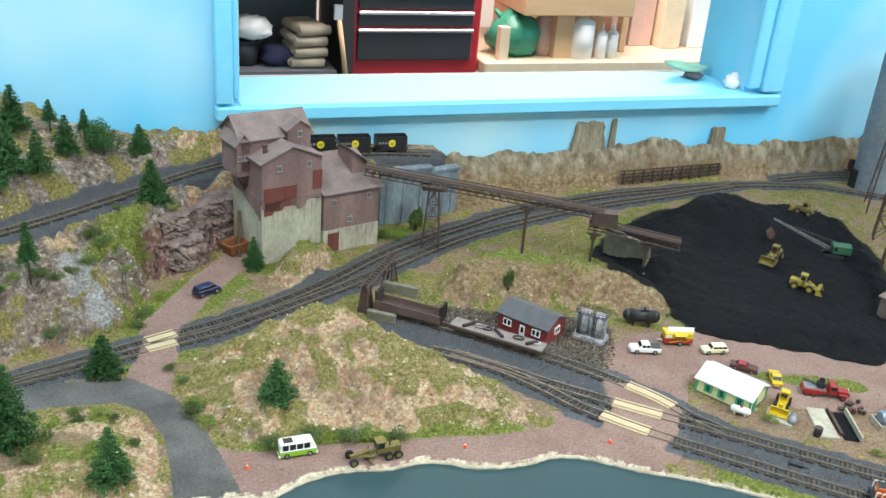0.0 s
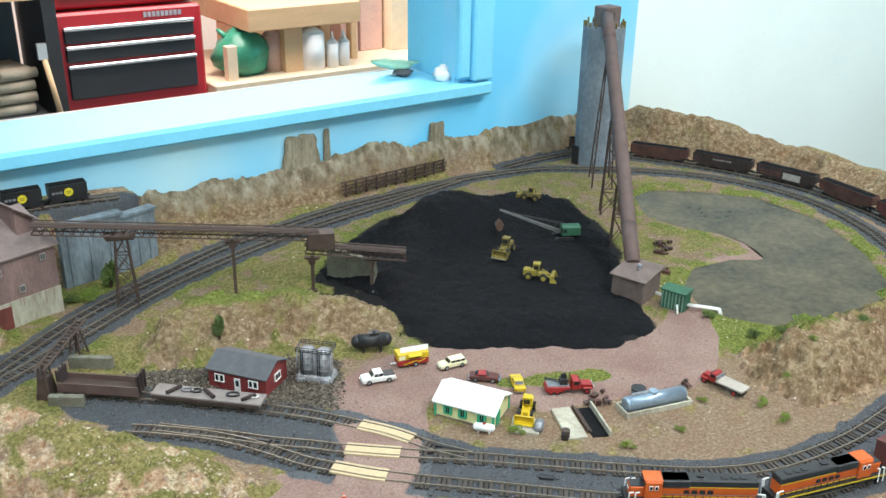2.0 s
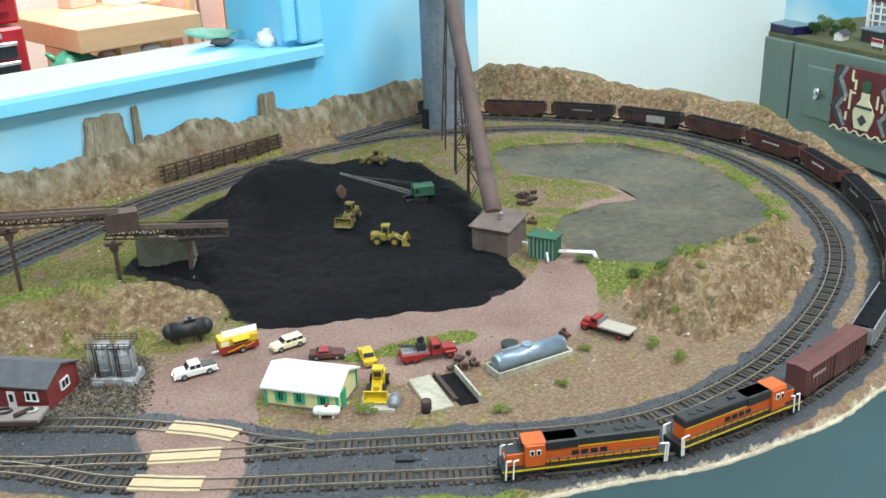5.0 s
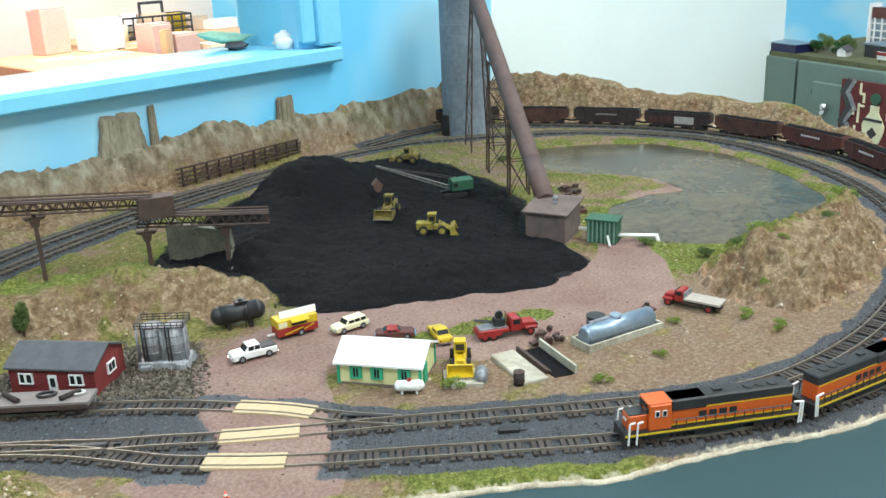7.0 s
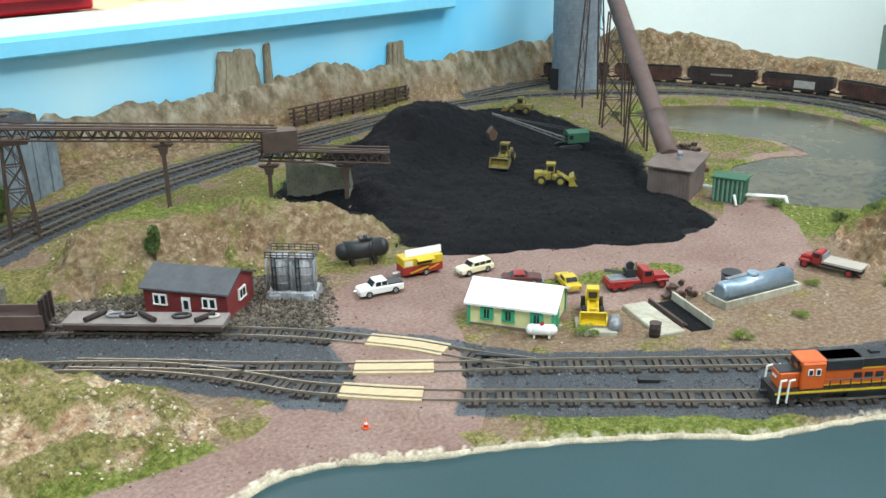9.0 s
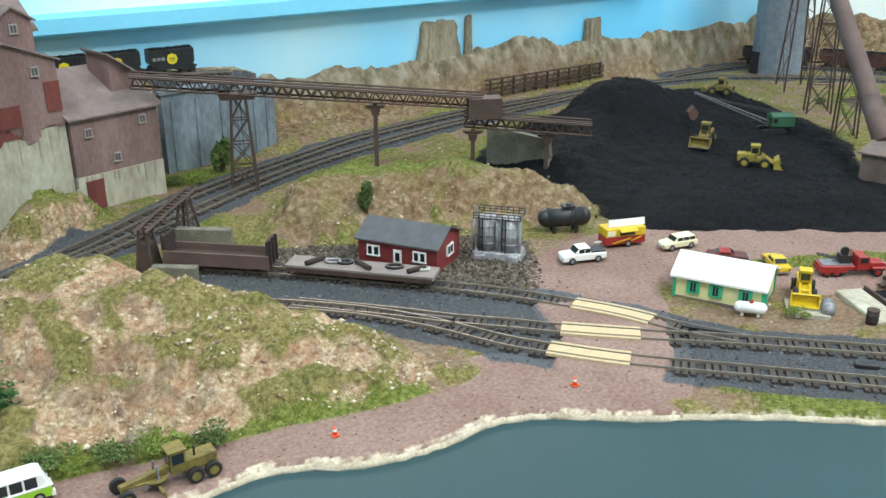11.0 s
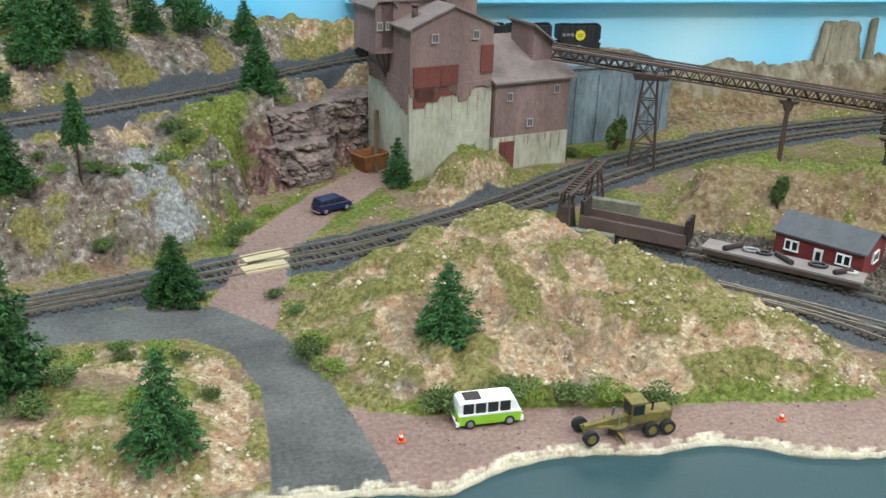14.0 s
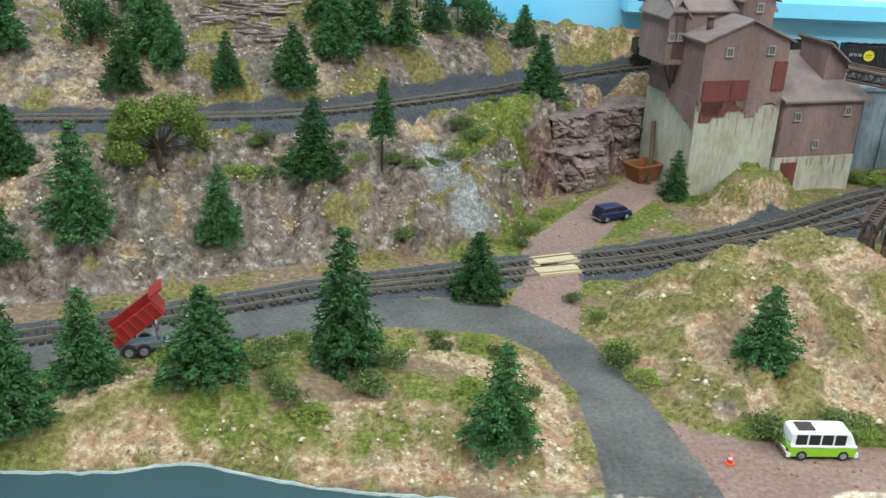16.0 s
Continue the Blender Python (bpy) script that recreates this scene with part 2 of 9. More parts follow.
CASING = mat("blue_window_casing", (0.24, 0.71, 0.98), 0.45, 0, 0.08, 8, 150, 0.05)


# ---- terrain ----
def lattice(ix, iy, seed):
    h = np.sin(ix * 127.1 + iy * 311.7 + seed * 74.7) * 43758.5453
    return h - np.floor(h)


def vnoise(x, y, seed=0):
    ix, iy = np.floor(x), np.floor(y)
    fx, fy = x - ix, y - iy
    fx, fy = fx * fx * (3 - 2 * fx), fy * fy * (3 - 2 * fy)
    a, b = lattice(ix, iy, seed), lattice(ix + 1, iy, seed)
    c, d = lattice(ix, iy + 1, seed), lattice(ix + 1, iy + 1, seed)
    return (a * (1 - fx) + b * fx) * (1 - fy) + (c * (1 - fx) + d * fx) * fy - 0.5


def fbm(x, y, scale, octaves=4, seed=0):
    total = 0
    for k in range(octaves):
        total = total + vnoise(x * scale * 2**k + 13.7 * k, y * scale * 2**k - 7.3 * k, seed + k) / 2**k
    return total


def cells(x, y, scale, seed=0):
    """Blocks of broken rock: each cell's own height, less its cracks."""
    x, y = x * scale, y * scale
    ix, iy = np.floor(x), np.floor(y)
    f1, f2, own = np.full(np.shape(x), 9.0), np.full(np.shape(x), 9.0), np.zeros(np.shape(x))
    for dx in (-1, 0, 1):
        for dy in (-1, 0, 1):
            cx, cy = ix + dx, iy + dy
            d = np.hypot(cx + lattice(cx, cy, seed) - x, cy + lattice(cx, cy, seed + 3) - y)
            closer = d < f1
            f2 = np.where(closer, f1, np.minimum(f2, d))
            own = np.where(closer, lattice(cx, cy, seed + 7), own)
            f1 = np.minimum(f1, d)
    return own - 0.5 - 0.8 * np.exp(-((f2 - f1) / 0.12) ** 2)


def near(x, y, pts):
    """The distance to a line of points."""
    best = np.full(np.shape(x), 9.0)
    for (ax, ay), (bx, by) in zip(pts, pts[1:]):
        dx, dy = bx - ax, by - ay
        t = np.clip(((x - ax) * dx + (y - ay) * dy) / (dx * dx + dy * dy), 0, 1)
        best = np.minimum(best, np.hypot(x - ax - t * dx, y - ay - t * dy))
    return best


def inner(x, y, poly):
    """The distance to a polygon's edge, positive inside."""
    odd = np.zeros(np.shape(x), bool)
    for (ax, ay), (bx, by) in zip(poly, poly[1:] + poly[:1]):
        if ay != by:
            odd ^= ((ay > y) != (by > y)) & (x < (bx - ax) * (y - ay) / (by - ay) + ax)
    d = near(x, y, poly + poly[:1])
    return np.where(odd, d, -d)


def step(a, b, v):
    t = np.clip((v - a) / (b - a), 0, 1)
    return t * t * (3 - 2 * t)


def curve(pts, spacing=0.004):
    """A smooth line through points, in even steps."""
    p = np.array(pts, float)
    ext = np.vstack([2 * p[0] - p[1], p, 2 * p[-1] - p[-2]])
    fine = []
    for i in range(1, len(ext) - 2):
        a, b, c, d = ext[i - 1 : i + 3]
        for t in np.linspace(0, 1, 24, endpoint=False):
            fine.append(0.5 * (2 * b + (c - a) * t + (2 * a - 5 * b + 4 * c - d) * t**2 + (3 * b - a - 3 * c + d) * t**3))
    fine = np.array(fine + [p[-1]])
    run = np.r_[0, np.cumsum(np.hypot(*np.diff(fine, axis=0).T))]
    s = np.arange(0, run[-1], spacing)
    return [(float(np.interp(k, run, fine[:, 0])), float(np.interp(k, run, fine[:, 1]))) for k in s]


SHORE = [(-1.15, 0.0), (-0.80, -0.012), (-0.64, -0.017), (-0.588, -0.016), (-0.56, -0.009), (-0.528, -0.017), (-0.484, -0.026), (-0.404, -0.031),
         (-0.338, -0.036), (-0.318, -0.041), (-0.29, -0.029), (-0.256, -0.024), (-0.222, -0.029), (-0.185, -0.028), (-0.15, -0.045), (-0.115, -0.050),
         (-0.079, -0.047), (-0.05, -0.06), (-0.029, -0.076), (0.007, -0.097), (0.045, -0.122), (0.088, -0.157), (0.108, -0.177), (0.134, -0.190),
         (0.176, -0.212), (0.233, -0.247), (0.291, -0.268), (0.336, -0.281), (0.387, -0.285), (0.438, -0.292), (0.55, -0.275), (0.66, -0.235), (0.77, -0.165),
         (0.86, -0.075), (0.925, 0.02), (0.965, 0.12)]
SHORE = curve(SHORE, 0.012)
LAND = SHORE + [(1.06, 0.13), (1.06, 0.75), (-1.15, 0.75)]
MAIN = curve([(-0.131, 0.131), (-0.112, 0.115), (-0.083, 0.087), (-0.062, 0.060), (-0.047, 0.035), (-0.033, 0.010), (-0.016, -0.012), (0.012, -0.044), (0.069, -0.098),
              (0.132, -0.157), (0.182, -0.198), (0.233, -0.226), (0.291, -0.245), (0.36, -0.255), (0.439, -0.254), (0.56, -0.225), (0.672, -0.166), (0.755, -0.098), (0.822, -0.012),
              (0.854, 0.075), (0.866, 0.173), (0.848, 0.27), (0.81, 0.36), (0.765, 0.435), (0.71, 0.492), (0.64, 0.503), (0.56, 0.500)])
INNER = curve([(-0.112, 0.120), (-0.091, 0.099), (-0.067, 0.075), (-0.045, 0.051), (-0.020, 0.028), (0.0, 0.008), (0.036, -0.024), (0.075, -0.056), (0.120, -0.096), (0.177, -0.146),
               (0.225, -0.182), (0.280, -0.204), (0.366, -0.213), (0.463, -0.203), (0.547, -0.181), (0.621, -0.147), (0.691, -0.094), (0.752, -0.025), (0.803, 0.061), (0.829, 0.156),
               (0.815, 0.250), (0.772, 0.33), (0.71, 0.392), (0.64, 0.446), (0.588, 0.472), (0.468, 0.491), (0.345, 0.487), (0.251, 0.480), (0.148, 0.460), (0.080, 0.442),
               (0.0, 0.407), (-0.06, 0.380), (-0.123, 0.344), (-0.214, 0.279), (-0.304, 0.231), (-0.372, 0.207), (-0.447, 0.179), (-0.511, 0.156), (-0.571, 0.128), (-0.70, 0.072), (-0.95, 0.0)])
SIDING = curve([(0.078, -0.057), (0.060, -0.028), (0.044, 0.005), (0.027, 0.031), (0.004, 0.063), (-0.022, 0.092), (-0.058, 0.128), (-0.097, 0.166), (-0.152, 0.214)])
BACK = curve([(0.468, 0.488), (0.41, 0.478), (0.349, 0.467), (0.205, 0.444), (0.102, 0.417), (0.013, 0.386), (-0.058, 0.350), (-0.17, 0.283), (-0.266, 0.234), (-0.323, 0.207), (-0.37, 0.193), (-0.44, 0.172), (-0.511, 0.152)])
UPPER = curve([(-1.1, 0.25), (-0.85, 0.272), (-0.734, 0.287), (-0.64, 0.305), (-0.56, 0.325), (-0.48, 0.371), (-0.385, 0.438), (-0.29, 0.487), (-0.2, 0.497), (-0.1, 0.495), (-0.01, 0.493)])
TRACKS = (MAIN, INNER, SIDING, BACK)
HILL = [(-0.372, 0.118), (-0.353, 0.061), (-0.340, 0.019), (-0.313, 0.010), (-0.274, 0.009), (-0.235, 0.005), (-0.195, 0.0), (-0.154, -0.006), (-0.109, -0.012), (-0.074, -0.012),
        (-0.058, -0.004), (-0.064, 0.02), (-0.082, 0.055), (-0.105, 0.082), (-0.135, 0.108), (-0.165, 0.145), (-0.19, 0.19), (-0.24, 0.205), (-0.30, 0.186), (-0.345, 0.170), (-0.365, 0.145)]
KNOB = [(-0.095, 0.232), (-0.075, 0.275), (-0.03, 0.305), (0.02, 0.305), (0.07, 0.28), (0.105, 0.252), (0.15, 0.215), (0.168, 0.18), (0.158, 0.148), (0.13, 0.142), (0.10, 0.150), (0.065, 0.168), (0.03, 0.195), (-0.02, 0.190), (-0.06, 0.200)]
CREST = [(-0.262, 0.300), (-0.252, 0.340), (-0.20, 0.365), (-0.172, 0.360), (-0.165, 0.335), (-0.195, 0.298), (-0.24, 0.280)]
CLIFF = [(-1.15, 0.02), (-0.9, 0.05), (-0.78, 0.085), (-0.690, 0.116), (-0.639, 0.137), (-0.594, 0.160), (-0.542, 0.186), (-0.497, 0.206), (-0.449, 0.216), (-0.412, 0.238), (-0.385, 0.272),
         (-0.377, 0.322), (-0.353, 0.352), (-0.311, 0.393), (-0.270, 0.43), (-0.18, 0.46), (-0.1, 0.45)]
HIGH = CLIFF + [(-0.01, 0.455), (0.012, 0.472), (0.02, 0.75), (-1.3, 0.75)]


BEDS = [[(-0.175, 0.232), (-0.152, 0.214), (-0.097, 0.166), (-0.058, 0.128), (-0.022, 0.092), (0.004, 0.063), (0.027, 0.031), (0.044, 0.005), (0.060, -0.028), (0.075, -0.056),
         (0.069, -0.098), (0.012, -0.044), (-0.016, -0.012), (-0.033, 0.010), (-0.047, 0.035), (-0.062, 0.060), (-0.083, 0.087), (-0.112, 0.115), (-0.131, 0.131), (-0.165, 0.175)],
        [(0.075, -0.056), (0.120, -0.096), (0.177, -0.146), (0.225, -0.182), (0.280, -0.204), (0.366, -0.213), (0.463, -0.203), (0.439, -0.254), (0.36, -0.255), (0.291, -0.245), (0.233, -0.226), (0.182, -0.198), (0.132, -0.157), (0.069, -0.098)],
        [(0.468, 0.491), (0.345, 0.487), (0.251, 0.480), (0.148, 0.460), (0.080, 0.442), (0.0, 0.407), (-0.06, 0.380), (-0.123, 0.344), (-0.17, 0.283), (-0.058, 0.350), (0.013, 0.386), (0.102, 0.417), (0.205, 0.444), (0.349, 0.467)]]


def ledge(x):
    """The mine track's height along its ledge."""
    return np.interp(x, [-0.40, -0.22, -0.08, 0.10], [0.058, 0.073, 0.073, 0.062])


MOUND = [(0.355, -0.105), (0.40, -0.068), (0.47, -0.058), (0.55, -0.08), (0.605, -0.115), (0.57, -0.158), (0.50, -0.178), (0.42, -0.186), (0.37, -0.165)]
POND_EDGE = [(0.641, 0.307), (0.68, 0.312), (0.741, 0.266), (0.786, 0.208), (0.783, 0.107), (0.729, 0.008), (0.672, -0.055), (0.598, -0.088), (0.522, -0.080), (0.481, -0.056), (0.452, -0.013),
             (0.448, 0.025), (0.472, 0.068), (0.520, 0.095), (0.576, 0.087), (0.611, 0.067), (0.632, 0.107), (0.630, 0.146), (0.606, 0.195), (0.598, 0.242)]
PILE = [(0.135, 0.30), (0.17, 0.345), (0.22, 0.378), (0.30, 0.418), (0.40, 0.432), (0.50, 0.405), (0.548, 0.35), (0.52, 0.256), (0.465, 0.162), (0.402, 0.107), (0.397, 0.061), (0.37, 0.012),
        (0.338, -0.002), (0.309, 0.004), (0.269, 0.026), (0.234, 0.05), (0.186, 0.082), (0.149, 0.113), (0.146, 0.146), (0.168, 0.231)]
YARD = [(-0.035, -0.035), (-0.005, 0.012), (0.012, 0.05), (0.045, 0.10), (0.085, 0.118), (0.14, 0.118), (0.2, 0.085), (0.27, 0.035), (0.33, 0.005), (0.385, 0.02), (0.42, 0.045), (0.44, 0.02),
        (0.405, -0.035), (0.35, -0.075), (0.30, -0.085), (0.22, -0.055), (0.17, -0.04), (0.14, 0.005), (0.10, 0.03), (0.085, 0.015), (0.065, -0.02), (0.04, -0.062), (0.01, -0.085), (-0.05, -0.055)]
LANE = [(-0.395, 0.12), (-0.378, 0.20), (-0.372, 0.235), (-0.335, 0.295), (-0.298, 0.345), (-0.27, 0.385)]
ASPHALT_EDGE = [(-0.95, -0.02), (-0.80, 0.03), (-0.70, 0.062), (-0.620, 0.097), (-0.571, 0.119), (-0.506, 0.142), (-0.444, 0.150), (-0.407, 0.142), (-0.374, 0.106), (-0.353, 0.049), (-0.338, -0.028), (-0.338, -0.05),
                (-0.387, -0.05), (-0.385, 0.002), (-0.387, 0.049), (-0.400, 0.088), (-0.42, 0.106), (-0.474, 0.112), (-0.515, 0.104), (-0.554, 0.092), (-0.60, 0.075), (-0.66, 0.05), (-0.78, 0.005), (-0.92, -0.035)]
VERGE = [(-0.405, 0.085), (-0.392, 0.045), (-0.39, 0.0), (-0.392, -0.028), (-0.484, -0.024), (-0.64, -0.015), (-0.9, -0.01), (-0.78, 0.002), (-0.65, 0.045), (-0.58, 0.078), (-0.51, 0.098), (-0.45, 0.104)]
RIDGE = [(0.74, 0.52), (0.80, 0.44), (0.845, 0.36), (0.885, 0.26), (0.893, 0.17), (0.882, 0.07), (0.85, -0.02), (0.79, -0.10), (0.92, -0.16), (1.15, 0.0), (1.15, 0.70), (0.74, 0.70)]


CROSSROAD = [(-0.038, -0.032), (-0.004, 0.0), (0.010, 0.045), (0.034, 0.031), (0.060, -0.016), (0.034, -0.050), (0.006, -0.068)]


def ground(x, y, fine=True):
    """The land's height, with what covers it."""
    x, y = np.asarray(x, float), np.asarray(y, float)
    n1, n2, n3 = fbm(x, y, 18, 3, 1), fbm(x, y, 60, 3, 5), fbm(x, y, 210, 3, 9)
    wob = 0.006 * n1
    blocks, crags = cells(x + 0.006 * n2, y + 0.006 * n2, 75, 2), cells(x + 0.01 * n2, y + 0.004 * n1, 42, 5)
    track = np.minimum.reduce([near(x, y, t[::3]) for t in TRACKS])
    upper = near(x, y, UPPER[::3])
    rock = np.zeros_like(x)
    h = 0.002 * n1 + 0.0012 * n2
    for poly, top, run in ((KNOB, 0.030, 0.040), (CREST, 0.026, 0.022), (MOUND, 0.037, 0.045), (VERGE, 0.012, 0.045), (RIDGE, 1.0, 0.040)):
        d = inner(x, y, poly) + wob * (0.4 if poly is VERGE else 1)
        k = step(0, run, d)
        if poly is RIDGE:
            top = np.interp(y, [-0.1, 0.06, 0.15, 0.27, 0.35, 0.45, 0.50, 0.54], [0.010, 0.024, 0.028, 0.037, 0.048, 0.060, 0.058, 0.034]) * (1 + 0.15 * n1)
        if poly is RIDGE:
            top = top * step(0.14, 0.06, d)
        h = h + top * (0.55 * np.clip(d / run, 0, 1) + 0.45 * k) * (1 + 0.5 * n1)
        slope = np.where((d > 0) & (d < run), 1.0, 0.0)
        low = poly is VERGE
        rock = np.maximum(rock, slope * (0.85 if low else 0.42 if poly is MOUND or poly is KNOB else 0.8))
        h = h + slope * (0.007 * n2 + 0.003 * n3 + 0.003 * blocks) * (0.4 if low else 1.0)
        if poly is MOUND:
            h = h + slope * (0.008 * crags + 0.004 * blocks)
    # the long front hill: gentle to the shore, steep behind
    d = inner(x, y, HILL) + wob
    k = np.clip(near(x, y, HILL[:12]) / 0.125, 0, 1) ** 0.85 * step(0, 0.034, near(x, y, HILL[11:] + HILL[:1])) * (d > 0)
    h = h + 0.037 * k * (1 + 0.25 * n1) + (d > 0) * step(0, 0.02, d) * (0.008 * n2 + 0.0025 * n3 + (0.006 * crags + 0.003 * blocks) * step(0.1, -0.1, n1))
    rock = np.maximum(rock, step(0, 0.012, d) * (0.62 + 0.5 * n1 + 0.4 * step(0.07, 0.02, y)))
    # the rising back strip below the painted wall
    back = step(0.014, 0.038, y - np.interp(x, [p[0] for p in reversed(INNER) if p[1] > 0.40 and -0.05 < p[0] < 0.6], [p[1] for p in reversed(INNER) if p[1] > 0.40 and -0.05 < p[0] < 0.6])) * step(-0.03, 0.03, x) * step(0.80, 0.76, x)
    skyline = np.interp(x, [0.0, 0.033, 0.078, 0.112, 0.141, 0.184, 0.213, 0.30, 0.323, 0.346, 0.39, 0.418, 0.442, 0.478, 0.516, 0.554, 0.60, 0.635, 0.68, 0.74], [0.066, 0.067, 0.057, 0.063, 0.065, 0.059, 0.060, 0.062, 0.064, 0.071, 0.064, 0.054, 0.058, 0.057, 0.052, 0.060, 0.057, 0.065, 0.060, 0.055])
    gully = np.abs(fbm(x, y * 0.35, 55, 3, 21))
    peaks = step(0.509, 0.538, y)
    h = h + back * ((skyline - 0.003 - 0.007 * step(0.30, 0.15, x)) * (0.15 + 0.85 * peaks) * (1 + 0.06 * n2) - 0.007 * gully * peaks - 0.010 * np.abs(fbm(x, y * 0.3, 22, 2, 23)) * peaks + 0.0025 * n3)
    rock = np.maximum(rock, 0.3 * back)
    # the cliff, its ledge and the wooded slope above it
    d = inner(x, y, HIGH) + 0.012 * n1 + 0.005 * n2 + 0.012 * crags * step(-0.52, -0.40, x) * step(0.47, 0.44, y)
    north = y - np.interp(x, [p[0] for p in UPPER], [p[1] for p in UPPER])
    t = np.where(north > 0, 1.0, np.clip(d / np.maximum(d + upper - 0.018, 0.02), 0, 1))
    steep = step(-0.455, -0.40, x)
    c = (1 - steep) * (0.35 * t + 0.65 * t**0.6) + steep * np.maximum(np.clip(d / 0.030, 0, 1), north > 0)
    onface = (d > 0) * step(1.02, 0.85, t)
    cliff = (ledge(x) - 0.001) * c + onface * (0.016 * n1 + 0.010 * n2 + 0.003 * n3 + 0.008 * crags + 0.002 * blocks)
    slope_up = step(0.012, 0.05, north) * step(-0.20, -0.27, x)
    onface = np.maximum(onface, slope_up * 0.8)
    cliff = cliff + slope_up * (0.024 + 0.012 * n1 + 0.006 * n2 + 0.004 * n3 + 0.008 * crags * step(0.08, 0.0, north)) + np.clip(north - 0.03, 0, 1) * 0.36 * step(-0.24, -0.48, x) * (1 + 0.3 * n1)
    rock = np.where(d > 0, np.maximum(rock, np.where(onface > 0.3, 0.95, 0.5)), rock)
    h = np.where(d > 0, np.maximum(h, cliff), h)
    # graded lines
    k = step(0.024, 0.012, upper) * (d > 0.0)
    h = h * (1 - k) + ledge(x) * k
    k = step(0.026, 0.013, track)
    h = h * (1 - k) + (0.0005 + 0.0006 * n3) * k
    h = np.where((x > 0.0) & (y > 0.40), np.minimum(h, 0.002 + 3.2 * np.maximum(track - 0.020, 0)), h)
    pond = inner(x, y, POND_EDGE) + 0.4 * wob
    h = np.where(pond > -0.012, h * step(0.0, -0.012, pond) - 0.006 * step(-0.004, 0.004, pond), h)
    shore = inner(x, y, LAND)
    h = np.where(shore < 0.02, h * step(0, 0.02, shore) - 0.014 * step(0.005, -0.009, shore), h)
    lane = np.maximum.reduce([inner(x, y, YARD) + 1.2 * wob, 0.019 - near(x, y, LANE) + wob, np.where((x > -0.35) & (x < 0.0) & (y < 0.03), np.minimum(-inner(x, y, HILL), 0.06 - near(x, y, SHORE)), -1)])
    lane = np.where(near(x, y, [(0.178, 0.014), (0.255, -0.022)]) < 0.011 + 0.01 * n2, -0.02, lane)
    tar = inner(x, y, ASPHALT_EDGE) + 0.15 * wob
    k = np.maximum(step(-0.004, 0.006, lane), step(-0.004, 0.004, tar)) * (shore > 0)
    h = h * (1 - 0.85 * k * (d < 0.0))
    ballast = np.maximum(step(0.021, 0.015, track + 0.006 * n2), step(0.027, 0.019, upper + 0.006 * n2) * (d > 0))
    across = np.maximum(step(-0.003, 0.003, inner(x, y, CROSSROAD) + 0.3 * wob), step(0.019, 0.014, near(x, y, LANE[:3])))
    ballast = np.maximum(ballast, step(-0.002, 0.004, np.maximum.reduce([inner(x, y, fill) for fill in BEDS]) + 0.4 * wob) * (x > -0.33))
    ballast = ballast * (1 - across)
    h = np.where((across > 0.5) & (track < 0.02), np.maximum(h, 0.0022), h)
    yardfill = step(0.0, 0.012, inner(x, y, [(-0.16, 0.215), (-0.10, 0.225), (-0.02, 0.185), (0.06, 0.16), (0.075, 0.13), (0.03, 0.055), (-0.02, 0.085), (-0.09, 0.15)]) + wob)
    spoil = np.maximum(step(-0.012, 0.012, inner(x, y, PILE) + 2.0 * wob), 1.0 * step(0.048, 0.018, near(x, y, [(0.135, 0.225), (0.16, 0.265)]) + 0.05 * n2) * step(0.006, -0.006, inner(x, y, KNOB)))
    bare = step(0.08, 0.2, x) * step(0.0, -0.05, y) * step(0.04, 0.015, h)
    clay = np.maximum.reduce([step(0.0, 0.012, inner(x, y, MOUND) + wob), 0.85 * step(0.0, 0.015, inner(x, y, RIDGE) + wob), step(0.0, 0.02, inner(x, y, KNOB) + wob) * step(0.285, 0.24, y + 0.35 * x + 0.06 * n1), back * (1 - peaks * step(0.05, 0.2, x))])
    scrub = step(0.0, 0.8, 0.47 + 0.8 * n1 + 1.0 * n2 - 0.16 * rock - 0.18 * back - 0.2 * (x > 0.70) - 0.38 * step(0.3, 1.0, onface) + 0.12 * step(-0.12, -0.06, x) * step(0.22, 0.16, x) * step(0.22, 0.26, y) * step(0.43, 0.40, y) + 0.25 * step(0.05, 0.09, north) * (d > 0)) * (1 - 0.75 * bare) * (1 - 0.92 * back * peaks) * (1 - 0.55 * clay)
    pondgrass = step(-0.045, -0.012, pond) * step(0.006, -0.002, pond) * np.clip(0.62 + 1.1 * n2, 0.2, 1)
    spots = np.maximum.reduce([np.clip(1.25 - near(x, y, line) / (1.5 * r), 0, 1) for r, line in (
        (0.008, [(-0.325, 0.012), (-0.26, 0.010)]), (0.007, [(-0.23, 0.004), (-0.10, -0.010)]), (0.022, [(-0.40, 0.372), (-0.412, 0.335)]), (0.017, [(-0.248, 0.338), (-0.178, 0.356)]),
        (0.014, [(-0.40, 0.225), (-0.385, 0.262), (-0.345, 0.31)]), (0.012, [(-0.33, 0.265), (-0.29, 0.31)]), (0.014, [(0.05, -0.115), (0.12, -0.175)]), (0.020, [(0.0, 0.27), (0.08, 0.235)]),
        (0.016, [(0.14, 0.30), (0.24, 0.39)]), (0.03, [(0.40, -0.03), (0.46, -0.075)]), (0.016, [(0.16, 0.01), (0.26, -0.03)]), (0.020, [(-0.13, 0.42), (-0.07, 0.405)]))])
